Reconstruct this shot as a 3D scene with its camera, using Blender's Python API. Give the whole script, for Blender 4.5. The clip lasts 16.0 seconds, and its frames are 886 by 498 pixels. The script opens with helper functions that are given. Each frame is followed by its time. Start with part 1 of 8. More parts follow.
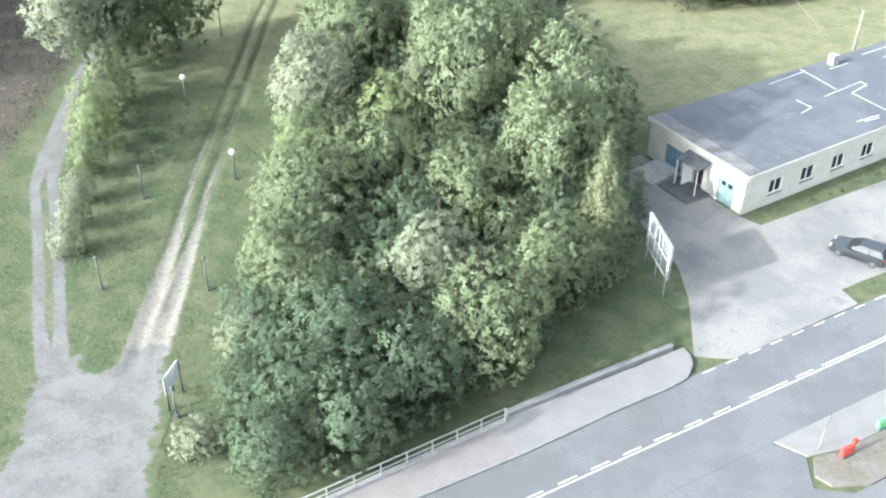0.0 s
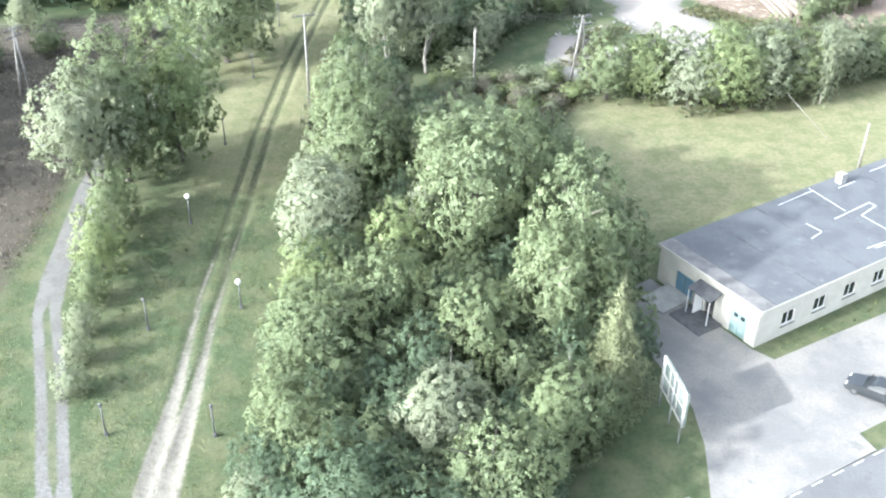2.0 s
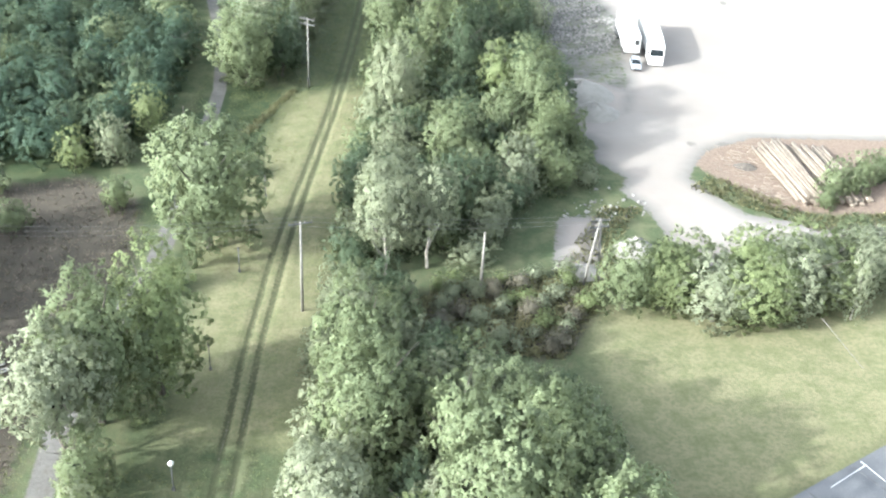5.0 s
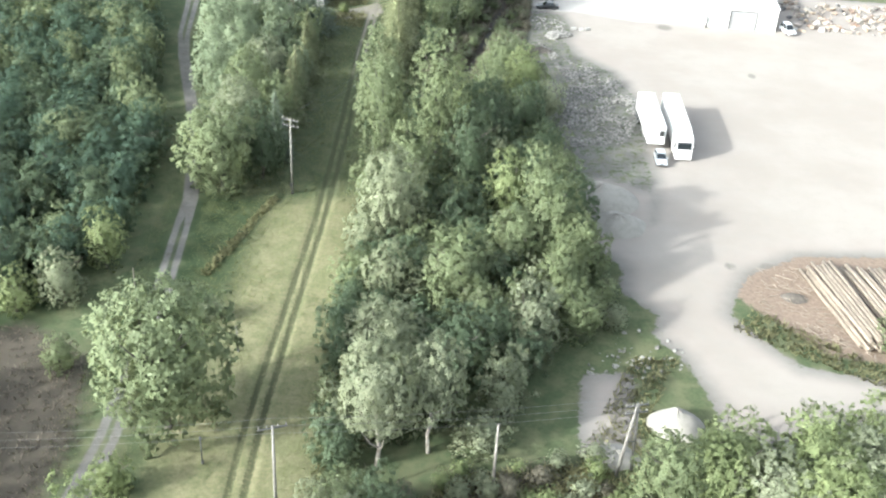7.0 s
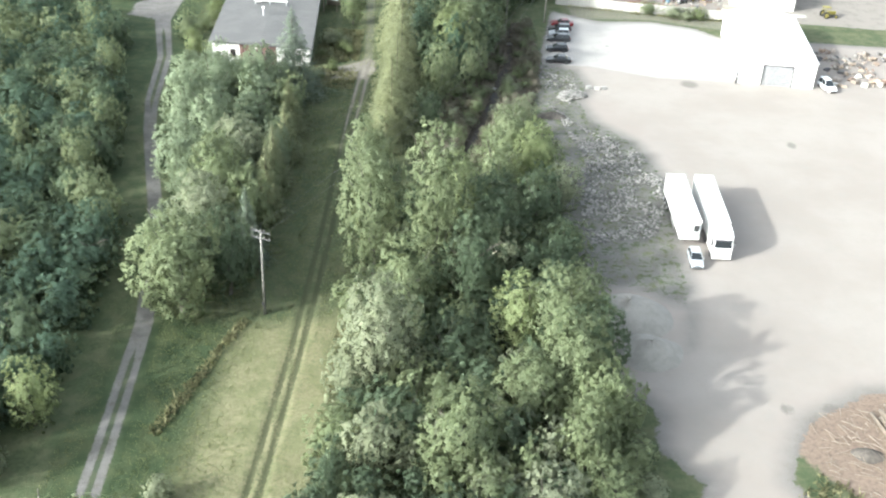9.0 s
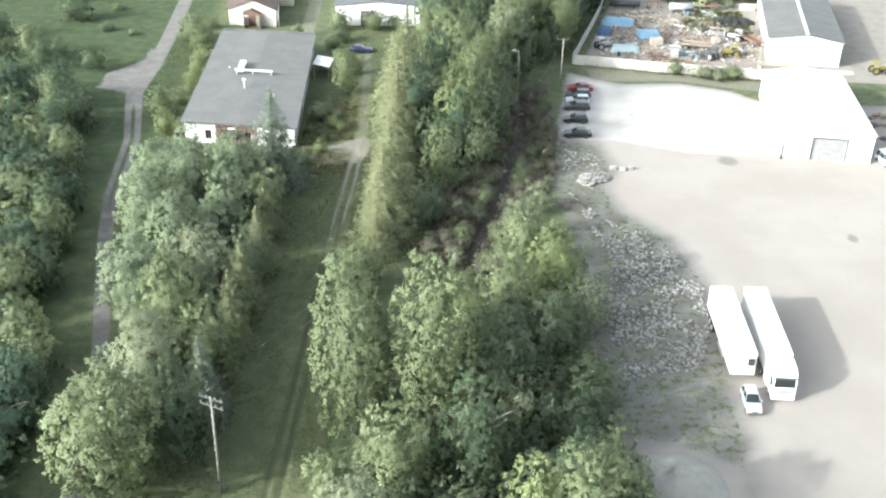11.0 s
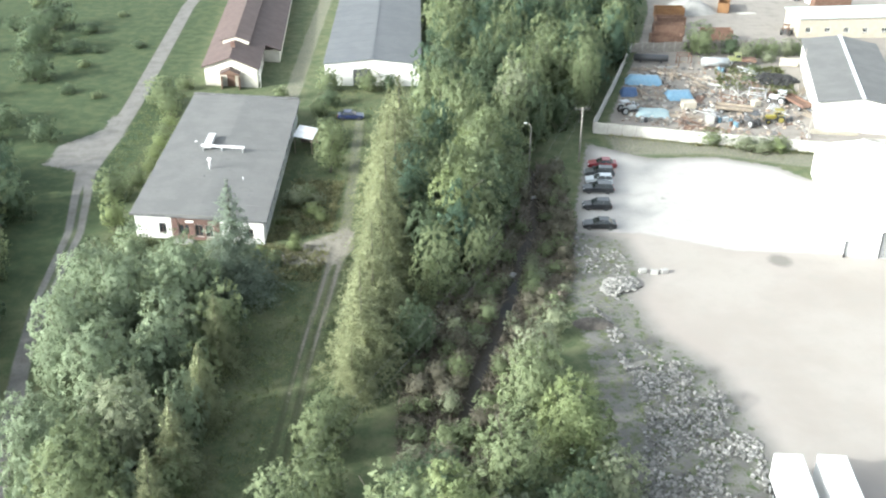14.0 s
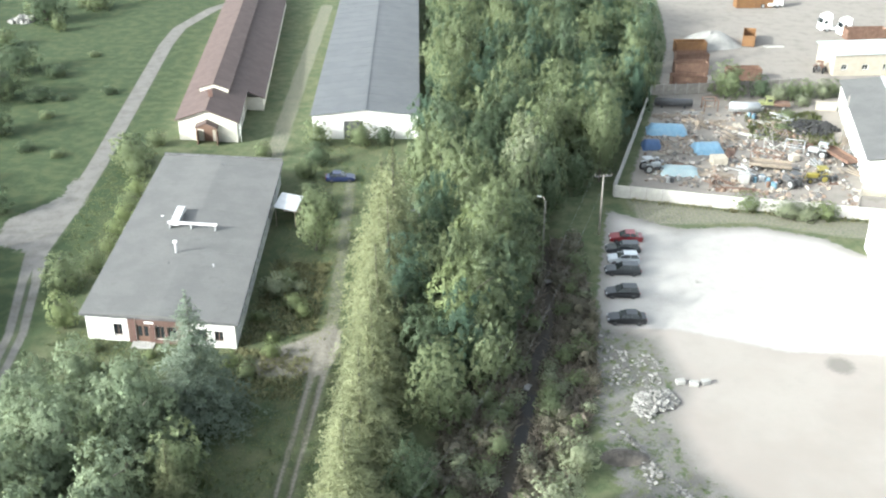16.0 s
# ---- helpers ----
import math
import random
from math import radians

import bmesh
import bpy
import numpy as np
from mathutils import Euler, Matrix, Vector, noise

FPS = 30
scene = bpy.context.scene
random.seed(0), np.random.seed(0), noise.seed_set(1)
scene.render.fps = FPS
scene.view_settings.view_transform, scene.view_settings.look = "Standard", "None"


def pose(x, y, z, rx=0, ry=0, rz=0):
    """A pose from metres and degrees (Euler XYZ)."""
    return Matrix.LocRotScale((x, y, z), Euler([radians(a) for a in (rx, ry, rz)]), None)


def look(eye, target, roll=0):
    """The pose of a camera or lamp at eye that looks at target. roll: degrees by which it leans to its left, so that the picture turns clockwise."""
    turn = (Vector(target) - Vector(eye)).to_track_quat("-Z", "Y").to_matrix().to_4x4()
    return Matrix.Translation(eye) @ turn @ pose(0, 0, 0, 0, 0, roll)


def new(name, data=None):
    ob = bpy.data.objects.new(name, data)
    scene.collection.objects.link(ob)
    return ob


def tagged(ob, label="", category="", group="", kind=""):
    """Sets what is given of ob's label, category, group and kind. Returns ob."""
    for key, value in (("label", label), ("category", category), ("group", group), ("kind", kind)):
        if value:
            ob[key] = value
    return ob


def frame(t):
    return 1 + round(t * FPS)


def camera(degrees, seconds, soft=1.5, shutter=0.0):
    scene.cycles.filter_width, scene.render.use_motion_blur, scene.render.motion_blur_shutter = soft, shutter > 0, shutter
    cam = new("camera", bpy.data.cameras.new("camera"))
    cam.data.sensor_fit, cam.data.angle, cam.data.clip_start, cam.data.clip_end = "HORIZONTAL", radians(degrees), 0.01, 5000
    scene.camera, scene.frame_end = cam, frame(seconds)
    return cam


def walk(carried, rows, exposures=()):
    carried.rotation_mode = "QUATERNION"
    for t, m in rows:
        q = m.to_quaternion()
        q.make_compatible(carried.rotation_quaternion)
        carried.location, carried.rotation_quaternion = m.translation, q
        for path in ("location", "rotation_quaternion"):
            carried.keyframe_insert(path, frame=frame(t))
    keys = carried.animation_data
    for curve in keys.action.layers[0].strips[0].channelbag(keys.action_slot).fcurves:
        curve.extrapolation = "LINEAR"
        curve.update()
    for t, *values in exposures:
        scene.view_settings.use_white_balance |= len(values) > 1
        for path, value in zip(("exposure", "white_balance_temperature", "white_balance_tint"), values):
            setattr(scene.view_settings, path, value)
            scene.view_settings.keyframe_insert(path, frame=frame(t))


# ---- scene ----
cam = camera(46.0, 16.0, soft=2.1)
PATH = [
    (0, (7.353, -71.174, 44.781), (7.298, -69.54, 43.63), 0.3),
    (0.5, (8.266, -63.12, 39.95), (8.188, -61.462, 38.834), 0.2),
    (1, (7.199, -66.213, 46.157), (7.137, -64.564, 45.027), 0.1),
    (1.5, (6.112, -69.977, 49.593), (6.069, -68.303, 48.5), 0.5),
    (2, (5.868, -66.435, 50.039), (5.825, -64.755, 48.955), 0.5),
    (2.5, (5.697, -64.201, 51.285), (5.653, -62.515, 50.21), 0.5),
    (3, (4.226, -65.083, 54.869), (4.205, -63.387, 53.81), 1.2),
    (3.5, (4.046, -59.433, 55.535), (4.023, -57.731, 54.485), 1.4),
    (4, (0.39, -61.828, 60.002), (0.429, -60.119, 58.964), 3.1),
    (4.2, (0.116, -59.253, 60.157), (0.158, -57.544, 59.119), 3.3),
    (6.3, (-1.149, -34.007, 64.49), (-1.1, -32.286, 63.472), 3.2),
    (6.5, (-1.207, -31.214, 64.749), (-1.157, -29.494, 63.729), 3.3),
    (7, (-1.043, -23.361, 65.231), (-0.996, -21.64, 64.213), 3.2),
    (7.5, (-0.808, -17.504, 65.609), (-0.765, -15.782, 64.593), 3.0),
    (8, (-0.736, -10.853, 65.919), (-0.694, -9.13, 64.905), 3.0),
    (8.5, (-0.865, -4.632, 66.15), (-0.821, -2.907, 65.137), 2.9),
    (9, (-0.585, 1.892, 66.582), (-0.546, 3.618, 65.571), 2.7),
    (9.5, (-0.29, 9.07, 66.922), (-0.256, 10.796, 65.913), 2.4),
    (10, (-0.152, 17.2, 67.39), (-0.12, 18.928, 66.382), 2.1),
    (10.2, (-0.035, 19.447, 67.293), (-0.005, 21.177, 66.29), 1.8),
    (12.3, (3.838, 40.076, 63.344), (3.812, 41.847, 62.415), 1),
    (12.5, (3.689, 41.812, 63.388), (3.667, 43.582, 62.459), 1),
    (13, (3.743, 46.278, 63.333), (3.718, 48.049, 62.404), 0.85),
    (13.5, (3.88, 50.907, 63.317), (3.853, 52.679, 62.391), 0.8),
    (14, (3.922, 56.02, 63.662), (3.891, 57.792, 62.734), 0.75),
    (14.5, (3.916, 61.268, 63.905), (3.883, 63.04, 62.978), 0.6),
    (15, (3.811, 66.568, 64.014), (3.777, 68.34, 63.089), 0.5),
    (15.5, (3.711, 72.181, 64.18), (3.675, 73.955, 63.255), 0.4),
    (16, (3.514, 78.773, 64.444), (3.478, 80.548, 63.523), 0.3),
]
walk(cam, [(t, look(eye, target, roll)) for t, eye, target, roll in PATH],
     [(0, 2.27, 5700, 5), (1.5, 2.45, 5700, 5), (3.5, 2.53, 5700, 5), (5, 2.32, 5900, 4), (7, 2.07, 6080, 3), (10, 1.98, 6060, 3), (13, 1.98, 6060, 2), (16, 1.94, 6060, 2)])

# ---- light: low sun from behind and the left, clear sky ----
SUN_EL, SUN_AZ = 23.5, 240.5          # degrees; azimuth clockwise from +y, where the sun stands
world = bpy.data.worlds.new("sky")
scene.world = world
world.use_nodes = True
wn = world.node_tree.nodes
sky = wn.new("ShaderNodeTexSky")
sky.sky_type, sky.sun_disc = "NISHITA", False
sky.sun_elevation, sky.sun_rotation = radians(SUN_EL), radians(SUN_AZ)
sky.air_density, sky.dust_density, sky.ozone_density = 1.0, 4.0, 0.6
# a hazy sky: the blue is half washed out
haze = wn.new("ShaderNodeHueSaturation")
haze.inputs["Saturation"].default_value = 0.32
world.node_tree.links.new(sky.outputs["Color"], haze.inputs["Color"])
world.node_tree.links.new(haze.outputs["Color"], wn["Background"].inputs["Color"])
wn["Background"].inputs["Strength"].default_value = 0.15
sun_data = bpy.data.lights.new("sun", "SUN")
sun_data.energy, sun_data.angle, sun_data.color = 2.3, radians(0.9), (1.0, 0.955, 0.87)
sun = new("sun", sun_data)
sun.matrix_world = look((0, 0, 200), (200 * math.sin(radians(SUN_AZ - 180)) * 1.0,
                                      200 * math.cos(radians(SUN_AZ - 180)) * 1.0,
                                      200 - 200 * math.tan(radians(SUN_EL))))

# ---- materials ----
def mix_rgb(nt, fac, a, b):
    n = nt.nodes.new("ShaderNodeMix")
    n.data_type = "RGBA"
    for sock, v in ((n.inputs[0], fac), (n.inputs[6], a), (n.inputs[7], b)):
        if hasattr(v, "is_linked"):
            nt.links.new(v, sock)
        else:
            sock.default_value = (*v, 1) if isinstance(v, tuple) and len(v) == 3 else v
    return n.outputs[2]


def noise_fac(nt, vec, scale, detail=4.0, lo=0.35, hi=0.65, rough=0.6):
    n = nt.nodes.new("ShaderNodeTexNoise")
    n.inputs["Scale"].default_value, n.inputs["Detail"].default_value, n.inputs["Roughness"].default_value = scale, detail, rough
    nt.links.new(vec, n.inputs["Vector"])
    return ramp(nt, n.outputs["Fac"], lo, hi), n.outputs["Fac"]


def ramp(nt, fac, lo, hi):
    m = nt.nodes.new("ShaderNodeMapRange")
    m.interpolation_type = "SMOOTHSTEP"
    m.inputs["From Min"].default_value, m.inputs["From Max"].default_value = lo, hi
    nt.links.new(fac, m.inputs["Value"])
    return m.outputs["Result"]


def maths(nt, op, a, b=0.0):
    n = nt.nodes.new("ShaderNodeMath")
    n.operation = op
    for sock, v in ((n.inputs[0], a), (n.inputs[1], b)):
        if hasattr(v, "is_linked"):
            nt.links.new(v, sock)
        else:
            sock.default_value = v
    return n.outputs[0]


def fresh(name):
    m = bpy.data.materials.new(name)
    m.use_nodes = True
    return m, m.node_tree, m.node_tree.nodes["Principled BSDF"]


def surface(name, a, b, rough=0.8, scale=1.5, fine=14.0, metal=0.0, bump=0.15, stain=None, world_space=False, vary=0.0, lo=0.38, hi=0.62):
    """A worn surface: two tones in large blotches, fine grain, slight relief, and stains of a third tone."""
    m, nt, bsdf = fresh(name)
    if world_space:
        vec = nt.nodes.new("ShaderNodeNewGeometry").outputs["Position"]
    else:
        vec = nt.nodes.new("ShaderNodeTexCoord").outputs["Object"]
    big, _ = noise_fac(nt, vec, scale, 5, lo, hi)
    grain, raw = noise_fac(nt, vec, fine, 3, 0.3, 0.7)
    col = mix_rgb(nt, big, a, b)
    dark = tuple(c * 0.72 for c in a)
    col = mix_rgb(nt, maths(nt, "MULTIPLY", grain, 0.35), col, dark)
    if stain:
        spots, _ = noise_fac(nt, vec, scale * 2.7, 6, 0.58, 0.72)
        col = mix_rgb(nt, maths(nt, "MULTIPLY", spots, 0.7), col, stain)
    if vary:
        info = nt.nodes.new("ShaderNodeObjectInfo")
        col = mix_rgb(nt, maths(nt, "MULTIPLY", info.outputs["Random"], vary), col, tuple(c * 0.45 for c in b))
    nt.links.new(col, bsdf.inputs["Base Color"])
    bsdf.inputs["Roughness"].default_value, bsdf.inputs["Metallic"].default_value = rough, metal
    if bump:
        bn = nt.nodes.new("ShaderNodeBump")
        bn.inputs["Strength"].default_value, bn.inputs["Distance"].default_value = bump, 0.05
        nt.links.new(raw, bn.inputs["Height"])
        nt.links.new(bn.outputs["Normal"], bsdf.inputs["Normal"])
    return m


def plain(name, a, rough=0.5, metal=0.0, coat=0.0):
    m, nt, bsdf = fresh(name)
    vec = nt.nodes.new("ShaderNodeTexCoord").outputs["Object"]
    g, _ = noise_fac(nt, vec, 3.0, 4, 0.3, 0.75)
    nt.links.new(mix_rgb(nt, maths(nt, "MULTIPLY", g, 0.25), a, tuple(c * 0.7 for c in a)), bsdf.inputs["Base Color"])
    bsdf.inputs["Roughness"].default_value, bsdf.inputs["Metallic"].default_value = rough, metal
    bsdf.inputs["Coat Weight"].default_value = coat
    return m


def foliage(name, a, b, c, trans=0.42, grain=5.0, cover=0.54):
    """Sprays of small leaves: every leaflet has its own tone between a and b and its own tilt, every tree leans towards c."""
    a, b, c = [(t[0] * 1.13, t[1] * 1.09, t[2] * 1.30) for t in (a, b, c)]
    m, nt, bsdf = fresh(name)
    geo, info = nt.nodes.new("ShaderNodeNewGeometry"), nt.nodes.new("ShaderNodeObjectInfo")
    vec = nt.nodes.new("ShaderNodeTexCoord").outputs["Object"]
    leaf = nt.nodes.new("ShaderNodeTexVoronoi")
    leaf.inputs["Scale"].default_value = grain
    nt.links.new(vec, leaf.inputs["Vector"])
    tone = nt.nodes.new("ShaderNodeSeparateColor")
    nt.links.new(leaf.outputs["Color"], tone.inputs["Color"])
    col = mix_rgb(nt, maths(nt, "ADD", maths(nt, "MULTIPLY", geo.outputs["Random Per Island"], 0.5), maths(nt, "MULTIPLY", tone.outputs[0], 0.5)), a, b)
    patch, _ = noise_fac(nt, vec, 0.55, 3, 0.4, 0.65)
    col = mix_rgb(nt, maths(nt, "MULTIPLY", patch, 0.35), col, c)
    col = mix_rgb(nt, maths(nt, "MULTIPLY", info.outputs["Random"], 0.55), col, c)
    nt.links.new(col, bsdf.inputs["Base Color"])
    bsdf.inputs["Roughness"].default_value = 0.5
    bsdf.inputs["Specular IOR Level"].default_value = 0.14
    tilt = nt.nodes.new("ShaderNodeVectorMath")
    tilt.operation = "SUBTRACT"
    nt.links.new(leaf.outputs["Color"], tilt.inputs[0])
    tilt.inputs[1].default_value = (0.5, 0.5, 0.5)
    lean = nt.nodes.new("ShaderNodeVectorMath")
    lean.operation = "MULTIPLY_ADD"
    nt.links.new(tilt.outputs[0], lean.inputs[0])
    lean.inputs[1].default_value = (0.75, 0.75, 0.75)
    nt.links.new(geo.outputs["Normal"], lean.inputs[2])
    unit_n = nt.nodes.new("ShaderNodeVectorMath")
    unit_n.operation = "NORMALIZE"
    nt.links.new(lean.outputs[0], unit_n.inputs[0])
    nt.links.new(unit_n.outputs[0], bsdf.inputs["Normal"])
    tr = nt.nodes.new("ShaderNodeBsdfTranslucent")
    nt.links.new(mix_rgb(nt, 0.35, col, (0.33, 0.36, 0.17)), tr.inputs["Color"])
    nt.links.new(unit_n.outputs[0], tr.inputs["Normal"])
    mx = nt.nodes.new("ShaderNodeMixShader")
    mx.inputs[0].default_value = trans
    nt.links.new(bsdf.outputs[0], mx.inputs[1])
    nt.links.new(tr.outputs[0], mx.inputs[2])
    result = mx.outputs[0]
    if cover < 1:
        gap = nt.nodes.new("ShaderNodeBsdfTransparent")
        cut = nt.nodes.new("ShaderNodeMixShader")
        nt.links.new(maths(nt, "GREATER_THAN", leaf.outputs["Distance"], cover), cut.inputs[0])
        nt.links.new(result, cut.inputs[1])
        nt.links.new(gap.outputs[0], cut.inputs[2])
        result = cut.outputs[0]
    nt.links.new(result, nt.nodes["Material Output"].inputs["Surface"])
    return m


LEAF = {
    "green": foliage("leaf_green", (0.118, 0.158, 0.072), (0.216, 0.254, 0.120), (0.150, 0.188, 0.096)),
    "pale": foliage("leaf_pale", (0.174, 0.210, 0.116), (0.276, 0.306, 0.170), (0.210, 0.238, 0.144)),
    "willow": foliage("leaf_willow", (0.152, 0.208, 0.112), (0.246, 0.296, 0.166), (0.186, 0.234, 0.134)),
    "bright": foliage("leaf_bright", (0.142, 0.192, 0.076), (0.250, 0.296, 0.122), (0.180, 0.218, 0.098)),
    "dark": foliage("leaf_dark", (0.066, 0.104, 0.054), (0.120, 0.156, 0.082), (0.086, 0.122, 0.068)),
    "deep": foliage("leaf_deep", (0.046, 0.086, 0.052), (0.086, 0.132, 0.078), (0.062, 0.102, 0.064)),
    "needle": foliage("needle_yellow_green", (0.124, 0.148, 0.068), (0.228, 0.246, 0.116), (0.168, 0.188, 0.094), 0.35, 8.0, 0.50),
    "needle_dark": foliage("needle_dark", (0.098, 0.138, 0.090), (0.176, 0.212, 0.134), (0.130, 0.164, 0.112), 0.35, 8.0, 0.50),
    "brush": foliage("dry_weed", (0.118, 0.110, 0.074), (0.196, 0.180, 0.122), (0.142, 0.144, 0.090), 0.3),
    "grass": foliage("grass_blades", (0.094, 0.118, 0.042), (0.165, 0.178, 0.068), (0.126, 0.144, 0.052), 0.35, cover=1.0),
    "reed": foliage("reed_blades", (0.125, 0.140, 0.058), (0.240, 0.225, 0.108), (0.175, 0.170, 0.080), 0.35, cover=1.0),
    "dead_stalk": foliage("dead_stalks", (0.112, 0.100, 0.072), (0.200, 0.174, 0.124), (0.146, 0.136, 0.088), 0.3, cover=1.0),
}
